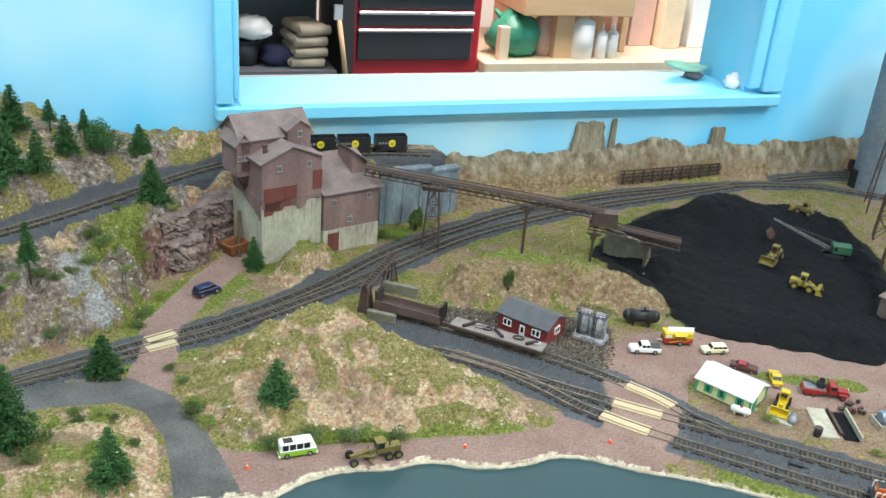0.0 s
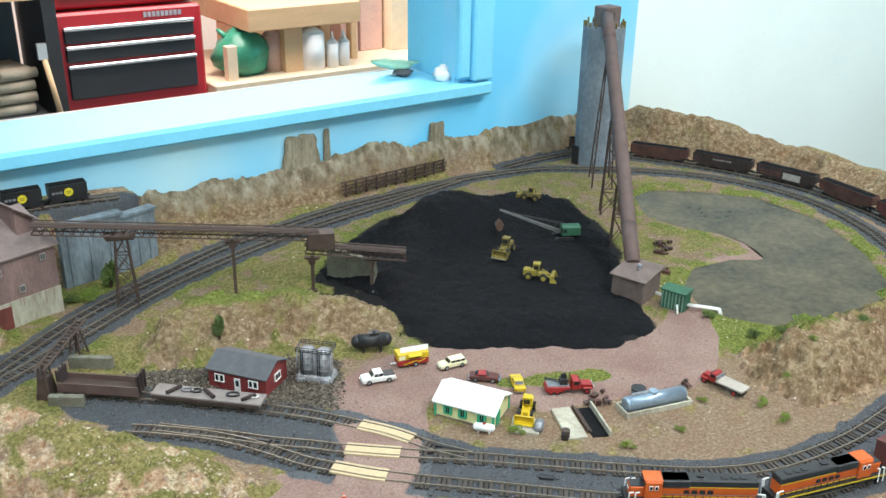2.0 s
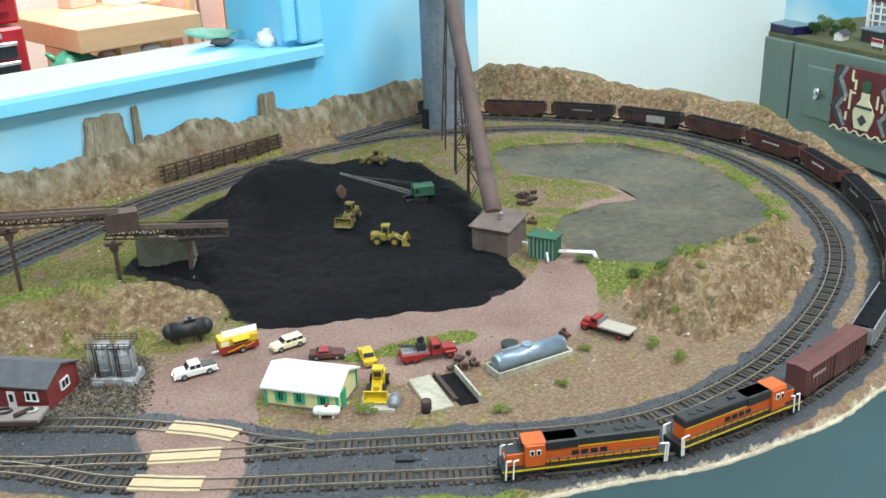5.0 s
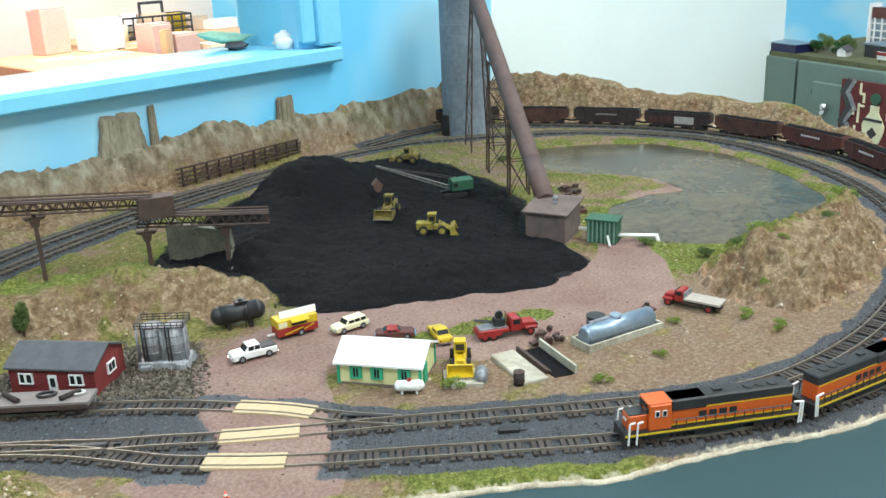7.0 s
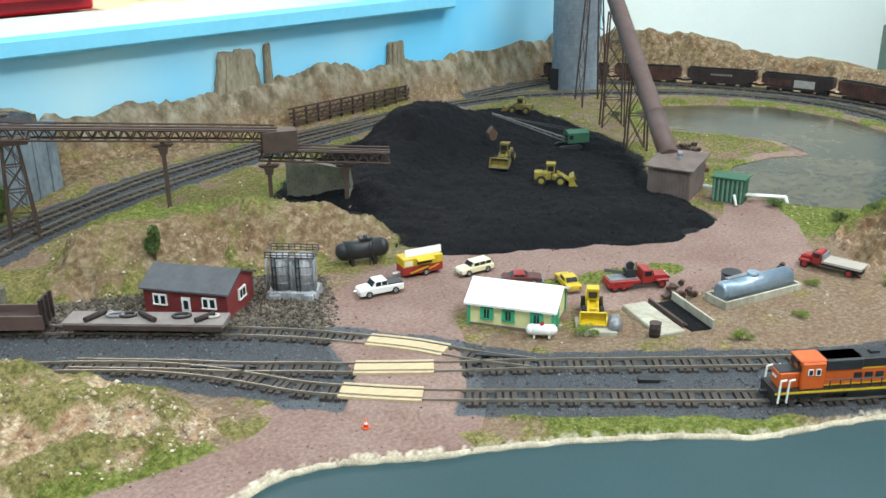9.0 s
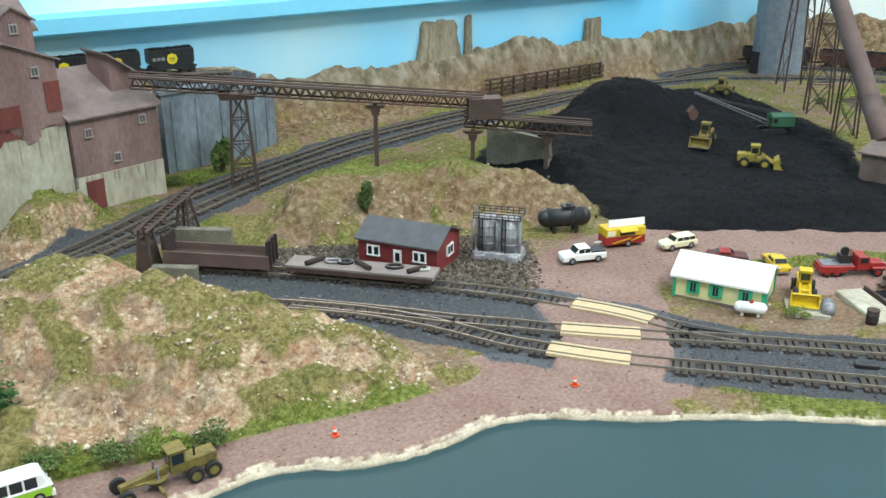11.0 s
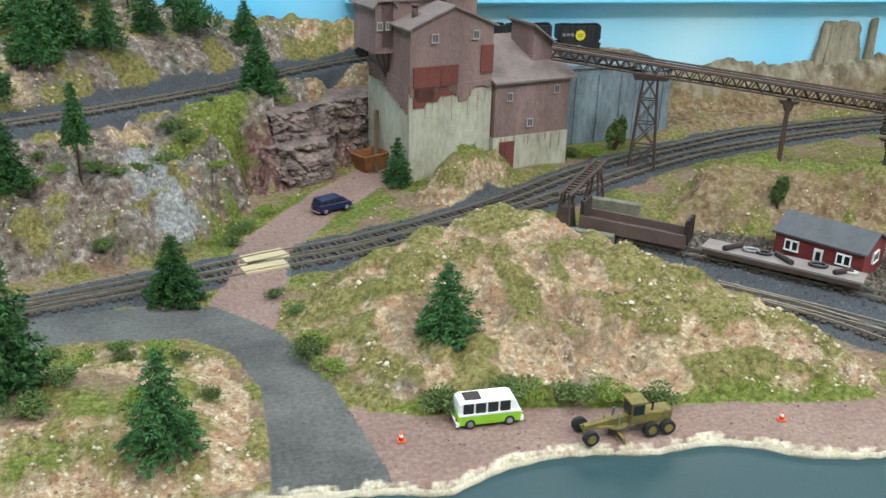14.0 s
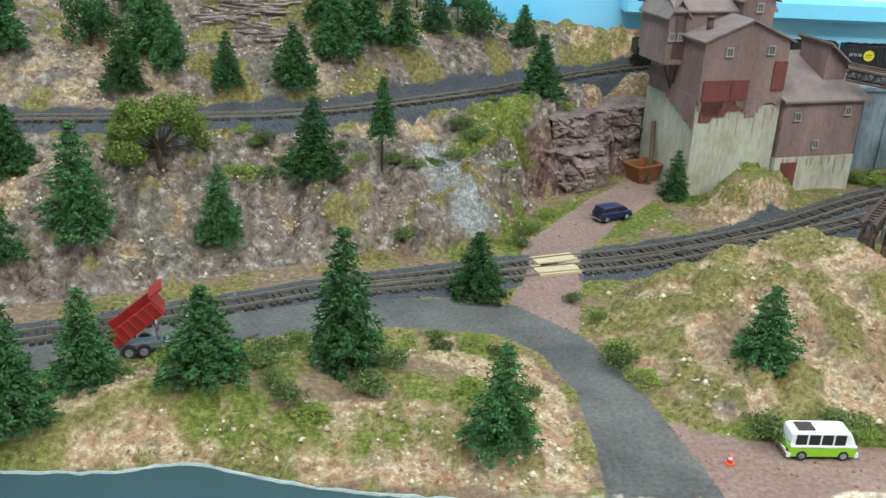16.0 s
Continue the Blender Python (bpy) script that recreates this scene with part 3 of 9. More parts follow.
    lush = np.maximum.reduce([pondgrass, spots, 0.7 * step(0.0, 0.02, inner(x, y, VERGE)) * np.clip(0.32 + 1.6 * fbm(x, y, 34, 4, 41) + 3.0 * (y - 0.03), 0, 1), (0.5 - 0.5 * back) * (1 - 0.7 * clay) * step(0.0, 0.45, fbm(x, y, 24, 3, 31) + 0.5 * n2) * (1 - 0.6 * (inner(x, y, HILL) > 0)) * (1 - bare) * (1 - 0.6 * (d > 0))])
    sand = 0.6 * step(0.005, 0.0, np.abs(shore - 0.001) + 0.004 * n3) * step(-0.46, -0.40, x)
    grey = np.where((d > 0) & (x < -0.33), 0.82 + 0.9 * n1 + 0.2 * step(0.10, 0.02, d), 0.0) + np.where(inner(x, y, HILL) > 0, 0.42 * step(0.08, 0.02, y) + 0.5 * n2 - 0.1, 0)
    red = step(0.052, 0.03, near(x, y, [(-0.355, 0.365), (-0.325, 0.405), (-0.275, 0.45)]) + 0.02 * n2) * (d > -0.004) * step(0.052, 0.044, h)
    scree = step(0.022, 0.008, near(x, y, [(-0.452, 0.318), (-0.438, 0.268), (-0.428, 0.238)]) + 0.016 * n2) * (d > -0.01)
    dirtrim = 0.8 * step(0.010, 0.003, np.abs(pond + 0.002) + 0.012 * n2 + 0.004 * n1) * step(0.085, 0.03, np.hypot(x - 0.60, y - 0.10))
    return h, dict(rock=rock, grass=np.clip(scrub, 0, 1), lush=lush, dirt=np.maximum.reduce([step(-0.004, 0.004, lane), dirtrim, across]), tar=step(-0.002, 0.002, tar), ballast=ballast, gravel=yardfill, spoil=spoil, sand=sand, grey=np.clip(grey, 0, 1), red=red, scree=scree, clay=np.clip(clay, 0, 1), peak=back * peaks)


def terrain_material():
    m = bpy.data.materials.new("model_scenery_ground")
    m.use_nodes = True
    n, l = m.node_tree.nodes, m.node_tree.links
    b = n["Principled BSDF"]
    b.inputs["Roughness"].default_value, b.inputs["Specular IOR Level"].default_value = 0.9, 0.2
    co = n.new("ShaderNodeTexCoord").outputs["Object"]

    def tex(scale, detail=5, rough=0.65):
        t = n.new("ShaderNodeTexNoise")
        t.inputs["Scale"].default_value, t.inputs["Detail"].default_value, t.inputs["Roughness"].default_value = scale, detail, rough
        l.new(co, t.inputs["Vector"])
        return t.outputs["Fac"]

    def ramp(fac, *stops):
        r = n.new("ShaderNodeValToRGB")
        while len(r.color_ramp.elements) < len(stops):
            r.color_ramp.elements.new(0.5)
        for e, (p, c) in zip(r.color_ramp.elements, stops):
            e.position, e.color = p, (*c, 1)
        l.new(fac, r.inputs["Fac"])
        return r.outputs["Color"]

    def mask(name, edge=0.25, noise_scale=350, soft=0.15):
        a = n.new("ShaderNodeAttribute")
        a.attribute_name = name
        k = n.new("ShaderNodeMath")
        k.operation = "MULTIPLY_ADD"
        k.inputs[1].default_value, k.inputs[2].default_value = edge * 8, -edge * 4
        l.new(tex(noise_scale, 4, 0.6), k.inputs[0])
        s = n.new("ShaderNodeMath")
        s.operation = "ADD"
        l.new(a.outputs["Fac"], s.inputs[0])
        l.new(k.outputs[0], s.inputs[1])
        r = n.new("ShaderNodeMapRange")
        r.inputs["From Min"].default_value, r.inputs["From Max"].default_value = 0.5 - soft, 0.5 + soft
        l.new(s.outputs[0], r.inputs["Value"])
        return r.outputs["Result"]

    def mix(fac, a, c):
        x = n.new("ShaderNodeMix")
        x.data_type = "RGBA"
        l.new(fac, x.inputs["Factor"])
        l.new(a, x.inputs["A"])
        l.new(c, x.inputs["B"])
        return x.outputs["Result"]

    def stretch(fac):
        r = n.new("ShaderNodeMapRange")
        r.inputs["From Min"].default_value, r.inputs["From Max"].default_value = 0.34, 0.66
        l.new(fac, r.inputs["Value"])
        return r.outputs["Result"]

    warp = n.new("ShaderNodeTexNoise")
    warp.inputs["Scale"].default_value, warp.inputs["Detail"].default_value = 130, 4
    l.new(co, warp.inputs["Vector"])
    bent = n.new("ShaderNodeVectorMath")
    bent.operation = "MULTIPLY_ADD"
    bent.inputs[1].default_value = (0.005, 0.005, 0.005)
    l.new(warp.outputs["Color"], bent.inputs[0])
    l.new(co, bent.inputs[2])

    def broken(noise_scale, cell_scale):
        """Noise broken up by chips of rock, 0 to 1."""
        v = n.new("ShaderNodeTexVoronoi")
        v.inputs["Scale"].default_value = cell_scale
        l.new(bent.outputs[0], v.inputs["Vector"])
        s = n.new("ShaderNodeSeparateColor")
        l.new(v.outputs["Color"], s.inputs[0])
        a = n.new("ShaderNodeMath")
        a.operation = "MULTIPLY_ADD"
        a.inputs[1].default_value = 0.76
        l.new(stretch(tex(noise_scale, 6, 0.75)), a.inputs[0])
        k = n.new("ShaderNodeMath")
        k.operation = "MULTIPLY"
        k.inputs[1].default_value = 0.24
        l.new(s.outputs[0], k.inputs[0])
        l.new(k.outputs[0], a.inputs[2])
        return a.outputs[0]

    mid, small, grit = tex(90), tex(420), tex(1400, 3)
    chunk, chip = broken(160, 210), broken(330, 420)
    soil = mix(stretch(tex(40, 5)), ramp(chip, (0.15, (0.195, 0.115, 0.072)), (0.5, (0.265, 0.168, 0.110)), (0.85, (0.345, 0.238, 0.163))), ramp(chip, (0.15, (0.20, 0.142, 0.092)), (0.5, (0.285, 0.21, 0.14)), (0.85, (0.41, 0.318, 0.222))))
    cream = ramp(chip, (0.12, (0.20, 0.13, 0.07)), (0.36, (0.40, 0.28, 0.16)), (0.58, (0.55, 0.41, 0.25)), (0.82, (0.80, 0.69, 0.50)))
    peach = ramp(chunk, (0.12, (0.19, 0.105, 0.06)), (0.38, (0.39, 0.225, 0.128)), (0.62, (0.53, 0.35, 0.22)), (0.86, (0.74, 0.59, 0.43)))
    grey = mix(stretch(tex(26, 4)), ramp(chunk, (0.16, (0.080, 0.052, 0.042)), (0.40, (0.205, 0.145, 0.116)), (0.66, (0.31, 0.232, 0.195)), (0.90, (0.62, 0.55, 0.50))), ramp(chunk, (0.16, (0.076, 0.068, 0.046)), (0.40, (0.160, 0.142, 0.108)), (0.66, (0.25, 0.222, 0.185)), (0.93, (0.52, 0.49, 0.45))))
    red = ramp(chunk, (0.1, (0.045, 0.026, 0.024)), (0.5, (0.19, 0.10, 0.088)), (0.75, (0.34, 0.215, 0.185)), (0.92, (0.52, 0.42, 0.38)))
    scree = ramp(chip, (0.1, (0.16, 0.155, 0.148)), (0.5, (0.315, 0.31, 0.30)), (0.85, (0.54, 0.535, 0.52)))
    stone = mix(ramp(mid, (0.44, (0, 0, 0)), (0.54, (1, 1, 1))), cream, peach)
    stone = mix(mask("grey", 0.28, 45, 0.2), stone, grey)
    stone = mix(mask("scree", 0.20, 110, 0.45), stone, scree)
    grass = mix(stretch(tex(42, 4)), ramp(chip, (0.15, (0.085, 0.088, 0.025)), (0.45, (0.165, 0.162, 0.048)), (0.80, (0.28, 0.262, 0.095))), ramp(chip, (0.15, (0.128, 0.105, 0.038)), (0.45, (0.25, 0.20, 0.075)), (0.80, (0.40, 0.325, 0.14))))
    lush = ramp(chip, (0.15, (0.075, 0.098, 0.018)), (0.48, (0.155, 0.182, 0.036)), (0.82, (0.28, 0.30, 0.085)))
    dirt = mix(stretch(tex(16, 4)), ramp(stretch(small), (0.0, (0.165, 0.098, 0.082)), (0.5, (0.212, 0.131, 0.110)), (1.0, (0.265, 0.172, 0.146))), ramp(stretch(small), (0.0, (0.215, 0.140, 0.116)), (0.5, (0.275, 0.188, 0.157)), (1.0, (0.34, 0.245, 0.21))))
    tar = mix(stretch(tex(14, 3)), ramp(stretch(small), (0.0, (0.05, 0.049, 0.047)), (1.0, (0.085, 0.083, 0.08))), ramp(stretch(small), (0.0, (0.105, 0.102, 0.097)), (1.0, (0.175, 0.169, 0.159))))
    bal = ramp(stretch(grit), (0.0, (0.047, 0.051, 0.057)), (0.5, (0.088, 0.094, 0.103)), (1.0, (0.148, 0.156, 0.170)))
    grav = ramp(stretch(grit), (0.0, (0.036, 0.029, 0.023)), (0.5, (0.092, 0.076, 0.060)), (1.0, (0.175, 0.152, 0.122)))
    spoil = ramp(stretch(grit), (0.0, (0.006, 0.006, 0.007)), (1.0, (0.028, 0.027, 0.027)))
    sand = ramp(small, (0.35, (0.42, 0.34, 0.22)), (0.6, (0.74, 0.67, 0.53)))
    clay = mix(stretch(tex(30, 4)), ramp(chunk, (0.15, (0.125, 0.072, 0.038)), (0.5, (0.235, 0.145, 0.080)), (0.85, (0.40, 0.285, 0.175))), ramp(chunk, (0.15, (0.165, 0.115, 0.062)), (0.5, (0.29, 0.21, 0.122)), (0.85, (0.47, 0.375, 0.25))))
    flute = n.new("ShaderNodeMapping")
    flute.inputs["Scale"].default_value = (1.0, 0.8, 0.55)
    l.new(co, flute.inputs["Vector"])
    streak = n.new("ShaderNodeTexNoise")
    streak.inputs["Scale"].default_value, streak.inputs["Detail"].default_value, streak.inputs["Roughness"].default_value = 75, 5, 0.62
    l.new(flute.outputs["Vector"], streak.inputs["Vector"])
    peak = mix(stretch(tex(22, 4)), ramp(stretch(streak.outputs["Fac"]), (0.05, (0.115, 0.100, 0.060)), (0.5, (0.255, 0.222, 0.150)), (0.95, (0.42, 0.38, 0.295))), ramp(stretch(streak.outputs["Fac"]), (0.05, (0.150, 0.115, 0.078)), (0.5, (0.30, 0.243, 0.166)), (0.95, (0.45, 0.395, 0.30))))
    col = mix(mask("rock", 0.26, 45, 0.18), soil, stone)
    col = mix(mask("clay", 0.16, 70, 0.3), col, clay)
    col = mix(mask("peak", 0.12, 60, 0.3), col, peak)
    col = mix(mask("grass", 0.27, 42, 0.17), col, grass)
    col = mix(mask("red", 0.15, 200), col, red)
    col = mix(mask("lush", 0.22, 60, 0.2), col, lush)
    for name, c, e in (("gravel", grav, 0.1), ("spoil", spoil, 0.1), ("dirt", dirt, 0.06), ("ballast", bal, 0.08), ("tar", tar, 0.03), ("sand", sand, 0.03)):
        col = mix(mask(name, e), col, c)
    l.new(col, b.inputs["Base Color"])
    bp = n.new("ShaderNodeBump")
    bp.inputs["Strength"].default_value, bp.inputs["Distance"].default_value = 1.0, 0.0020
    add = n.new("ShaderNodeMath")
    add.operation = "ADD"
    l.new(chip, add.inputs[0])
    l.new(grit, add.inputs[1])
    l.new(add.outputs[0], bp.inputs["Height"])
    worn = n.new("ShaderNodeMath")
    worn.operation = "MAXIMUM"
    l.new(mask("dirt", 0.02), worn.inputs[0])
    l.new(mask("tar", 0.05), worn.inputs[1])
    smooth = n.new("ShaderNodeMapRange")
    smooth.inputs["To Min"].default_value, smooth.inputs["To Max"].default_value = 0.7, 0.06
    l.new(worn.outputs[0], smooth.inputs["Value"])
    l.new(smooth.outputs["Result"], bp.inputs["Strength"])
    l.new(bp.outputs["Normal"], b.inputs["Normal"])
    return m


def sheet(name, x, y, z, keep, material, marks=None):
    """A grid of heights as one mesh; faces with all corners kept."""
    ny, nx = x.shape
    idx = np.arange(nx * ny).reshape(ny, nx)
    quads = np.stack([idx[:-1, :-1], idx[:-1, 1:], idx[1:, 1:], idx[1:, :-1]], -1).reshape(-1, 4)
    quads = quads[keep.ravel()[quads].all(1)]
    used = np.unique(quads)
    remap = np.zeros(nx * ny, int)
    remap[used] = np.arange(len(used))
    quads = remap[quads]
    co = np.stack([x.ravel(), y.ravel(), z.ravel()], -1)[used]
    me = bpy.data.meshes.new(name)
    me.vertices.add(len(co))
    me.vertices.foreach_set("co", co.ravel())
    me.loops.add(quads.size)
    me.loops.foreach_set("vertex_index", quads.ravel())
    me.polygons.add(len(quads))
    me.polygons.foreach_set("loop_start", np.arange(0, quads.size, 4))
    me.polygons.foreach_set("use_smooth", np.ones(len(quads), bool))
    me.update(calc_edges=True)
    for key, values in (marks or {}).items():
        a = me.attributes.new(key, "FLOAT", "POINT")
        a.data.foreach_set("value", values.ravel()[used].astype(np.float32))
    me.materials.append(material)
    return new(name, me)


GX, GY = np.meshgrid(np.arange(-1.12, 0.98, 0.0027), np.arange(-0.31, 0.546, 0.0027))
GZ, MARKS = ground(GX, GY)
INLAND = inner(GX, GY, LAND)
terrain = tagged(sheet("ground", GX, GY, GZ, (INLAND > -0.010) & (GY < 0.540 - 0.098 * np.maximum(GX - 0.866, 0)), terrain_material(), MARKS), "model railway scenery of plaster rock, scrub grass, gravel and dirt roads", "ground", kind="structure")


def height(x, y):
    return float(ground(np.array([x]), np.array([y]))[0][0])


# ---- room ----
def wall_paint():
    m = mat("painted_sky_wall", (0.20, 0.60, 0.93), 0.7, 0, 0.08, 5, 150, 0.04)
    n, l = m.node_tree.nodes, m.node_tree.links
    co = n.new("ShaderNodeTexCoord").outputs["Object"]
    t = n.new("ShaderNodeTexNoise")
    t.inputs["Scale"].default_value, t.inputs["Detail"].default_value = 2.6, 3
    l.new(co, t.inputs["Vector"])
    r = n.new("ShaderNodeValToRGB")
    r.color_ramp.elements[0].position, r.color_ramp.elements[1].position = 0.42, 0.72
    r.color_ramp.elements[0].color, r.color_ramp.elements[1].color = (0.18, 0.65, 0.98, 1), (0.68, 0.90, 0.90, 1)
    l.new(t.outputs["Fac"], r.inputs["Fac"])
    l.new(r.outputs["Color"], n["Principled BSDF"].inputs["Base Color"])
    return m


SKY_WALL = wall_paint()
L0, L1, S0, S1 = -0.254, 0.497, 0.125, 0.80
g = Geo()
for x0, x1, z0, z1 in ((-2.2, L0, -1.05, 1.45), (L1, 0.866, -1.05, 1.45), (L0, L1, -1.05, S0), (L0, L1, S1, 1.45)):
    g.box(((x0 + x1) / 2, 0.557, (z0 + z1) / 2), (x1 - x0, 0.03, z1 - z0))
wall_n = single("wall_north", g, SKY_WALL, "sky-blue painted wall behind the layout with a window opening", "wall", kind="structure")
window = thing("window_1", "interior window opening framed with blue painted boards", "window", kind="structure")
part("window_frame", Geo().box((0.135, 0.533, 0.1205), (0.836, 0.022, 0.019)), CASING, window, "blue bottom casing board", 0.003)
part("window_frame", Geo().box((0.535, 0.533, 0.4925), (0.036, 0.022, 0.719)).box((0.5065, 0.5365, 0.472), (0.021, 0.015, 0.67)), CASING, window, "", 0.003)
part("window_frame", Geo().box((-0.2725, 0.533, 0.4925), (0.021, 0.022, 0.719)).box((-0.258, 0.5365, 0.472), (0.008, 0.015, 0.67)), CASING, window, "", 0.002)
part("window_frame", Geo().box((0.135, 0.533, 0.835), (0.836, 0.022, 0.034)), CASING, window, "", 0.003)
part("window_sill", Geo().box((0.1215, 0.5925, 0.1285), (0.7505, 0.135, 0.006)), CASING, window, "deep sky-blue window sill", 0.0012)
part("sill_edge", Geo().box((0.1215, 0.6625, 0.1285), (0.7505, 0.005, 0.007)), mat("sill_pale_edge", (0.72, 0.66, 0.60), 0.6, 0, 0.08, 20, 300, 0.05), window, "pale strip along the sill's back edge")
for x in (L1 + 0.008, L0 - 0.008):
    part("jamb", Geo().box((x, 0.6185, 0.4645), (0.016, 0.093, 0.666)), CASING, window, "blue side jamb")
corners = [(0.866, 0.5425), (1.715, 0.459), (1.723, 0.509), (0.900, 0.60), (0.866, 0.60)]
g = Geo().add([(x, y, -1.05) for x, y in corners] + [(x, y, 1.45) for x, y in corners], [(0, 1, 6, 5), (1, 2, 7, 6), (2, 3, 8, 7), (3, 4, 9, 8), (4, 0, 5, 9), (5, 6, 7, 8, 9), (4, 3, 2, 1, 0)])
single("wall_east", g, WALL_WHITE, "pale mint-white painted wall panel at the layout's corner", "wall", kind="structure")
g = Geo().box((0.4, -2.0, 0.2), (5.4, 0.1, 2.5))
single("wall_south", g, WALL_WHITE, "plain pale wall", "wall", kind="structure")
g = Geo().box((-2.25, 0.3, 0.2), (0.1, 4.5, 2.5))
single("wall_west", g, WALL_WHITE, "plain pale wall", "wall", kind="structure")
single("ceiling", Geo().box((0.4, 1.27, 1.5), (5.4, 6.74, 0.1)), WHITE, "plain white ceiling", "ceiling", kind="structure")
FLOOR = mat("grey_floor", (0.16, 0.15, 0.14), 0.6, 0, 0.2, 6, 120, 0.1)
single("floor", Geo().box((0.4, 1.27, -1.1), (5.4, 6.74, 0.1)), FLOOR, "dark grey workshop floor", "floor", kind="structure")
single("wall_far_east", Geo().box((3.05, 1.27, 0.2), (0.1, 6.74, 2.5)), SKY_WALL, "blue painted wall beyond the opening", "wall", kind="structure")

# water board and pond
SHORE_IN = [(x, y + 0.006) for x, y in SHORE]


def flat(name, outline, z, depth, material):
    bm = bmesh.new()
    f = bm.faces.new([bm.verts.new((x, y, z)) for x, y in outline])
    if f.normal.z < 0:
        f.normal_flip()
    bmesh.ops.triangulate(bm, faces=bm.faces[:])
    if depth:
        ex = bmesh.ops.extrude_face_region(bm, geom=bm.faces[:])
        bmesh.ops.translate(bm, verts=[v for v in ex["geom"] if isinstance(v, bmesh.types.BMVert)], vec=(0, 0, -depth))
        bmesh.ops.recalc_face_normals(bm, faces=bm.faces[:])
    me = bpy.data.meshes.new(name)
    bm.to_mesh(me)
    bm.free()
    me.materials.append(material)
    return new(name, me)


tagged(flat("lagoon_water", SHORE_IN + [(0.80, -0.20), (0.60, -0.30), (0.42, -0.318), (0.30, -0.345), (-0.2, -0.40), (-1.15, -0.40)], -0.004, 0.018, WATER), "blue-green painted lagoon board along the layout's front", "water", kind="structure")
tagged(flat("pond_water", curve(POND_EDGE + POND_EDGE[:1], 0.012)[:-1], -0.0025, 0, POND), "murky glossy model pond inside the track loop", "pond", kind="structure")

EDGE = mat("shore_edge_plaster", (0.58, 0.52, 0.40), 0.8, 0, 0.3, 90, 700, 0.6, dark=(0.28, 0.22, 0.15))
rim = random.Random(8)
rim_path = [(x + rim.uniform(-0.0006, 0.0006), y - 0.0005 + rim.uniform(-0.0007, 0.0007), -0.0042 + rim.uniform(-0.0004, 0.0004)) for x, y in curve(SHORE, 0.005)]
split = min(i for i, p in enumerate(rim_path) if p[0] > -0.395)
single("shore_edge", Geo().sweep(rim_path[split:], [(-0.0015, -0.003), (0.0012, -0.003), (0.0009, 0.0010), (0.0003, 0.0019), (-0.0008, 0.0027)]), EDGE, "narrow cream plaster rim along the lagoon's shore", "shore edge", kind="structure")
PALE_EDGE = mat("pale_blue_shore_edge", (0.34, 0.40, 0.39), 0.7, 0, 0.3, 90, 700, 0.3, dark=(0.19, 0.22, 0.20))
thin = [(x, y - 0.0006, z - 0.0008) for x, y, z in rim_path[:split + 1]]
single("shore_edge", Geo().sweep(thin, [(-0.0010, -0.003), (0.0008, -0.003), (0.0008, 0.0010), (0.0002, 0.0017), (-0.0006, 0.0017)]), PALE_EDGE, "thin pale blue-grey rim of the lagoon below the grassy verge", "shore edge", kind="structure")


# ---- railway ----
RAIL_SHAPE = [(-0.0005, 0.0), (0.0005, 0.0), (0.0004, 0.0016), (-0.0004, 0.0016)]
GAUGE = 0.0104


def offset(line, d):
    out = []
    for i, (x, y) in enumerate(line):
        ax, ay = line[max(i - 1, 0)]
        bx, by = line[min(i + 1, len(line) - 1)]
        k = math.hypot(bx - ax, by - ay)
        out.append((x + (by - ay) / k * d, y - (bx - ax) / k * d))
    return out


TIE_MESH = Geo().box((0, 0, 0.0004), (0.0027, 0.0178, 0.0022)).mesh("tie", TIE)


def railway(label, line, z, singles=None, rise=lambda x: 0.0):
    base = thing("railway_track", label, "railway track", kind="structure")
    for d in (-GAUGE / 2, GAUGE / 2):
        part("rail", Geo().sweep([(x, y, z + rise(x) + 0.0018) for x, y in offset(line, d)], RAIL_SHAPE), RAIL, base)
    rest, run, count = Geo(), 0.0, 0
    for (ax, ay), (bx, by) in zip(line, line[1:]):
        run += math.hypot(bx - ax, by - ay)
        if run < 0.0054:
            continue
        run -= 0.0054
        a = math.atan2(by - ay, bx - ax) + random.uniform(-0.03, 0.03)
        if singles and singles(ax, ay) and count < 290:
            tie = new("tie", TIE_MESH)
            tie.parent, tie.location, tie.rotation_euler = base, (ax, ay, z + rise(ax) + 0.0006), (0, 0, a)
            count += 1
        else:
            rest.box((ax, ay, z + rise(ax) + 0.001), (0.0027, 0.0178, 0.0022), Matrix.Rotation(a, 3, "Z"))
    if rest.v:
        tagged(part("far_ties", rest, TIE, base), kind="stuff")
    return base


def front(x, y):
    return y < 0.15 and x < 0.30 and x > -0.14


railway("brown model track with dark ties curving round the loop", MAIN, 0.0, front)
railway("brown model track with dark ties along loop and cliff", INNER, 0.0, front)
railway("brown siding track beside the red house", SIDING, 0.0, front)
railway("brown passing track under the conveyor", BACK, 0.0)
railway("brown mine track on the high ledge", UPPER, 0.0, rise=lambda x: float(ledge(x)))


def along(line, s):
    """Place and heading at a length along a line of 4 mm steps."""
    i = min(max(s / 0.004, 1), len(line) - 3)
    k, f = int(i), i - int(i)
    x, y = (line[k][j] * (1 - f) + line[k + 1][j] * f for j in (0, 1))
    (ax, ay), (bx, by) = line[max(k - 2, 0)], line[min(k + 3, len(line) - 1)]
    return x, y, math.degrees(math.atan2(by - ay, bx - ax))


def reach(line, x, y):
    return 0.004 * min(range(len(line)), key=lambda i: math.hypot(line[i][0] - x, line[i][1] - y))


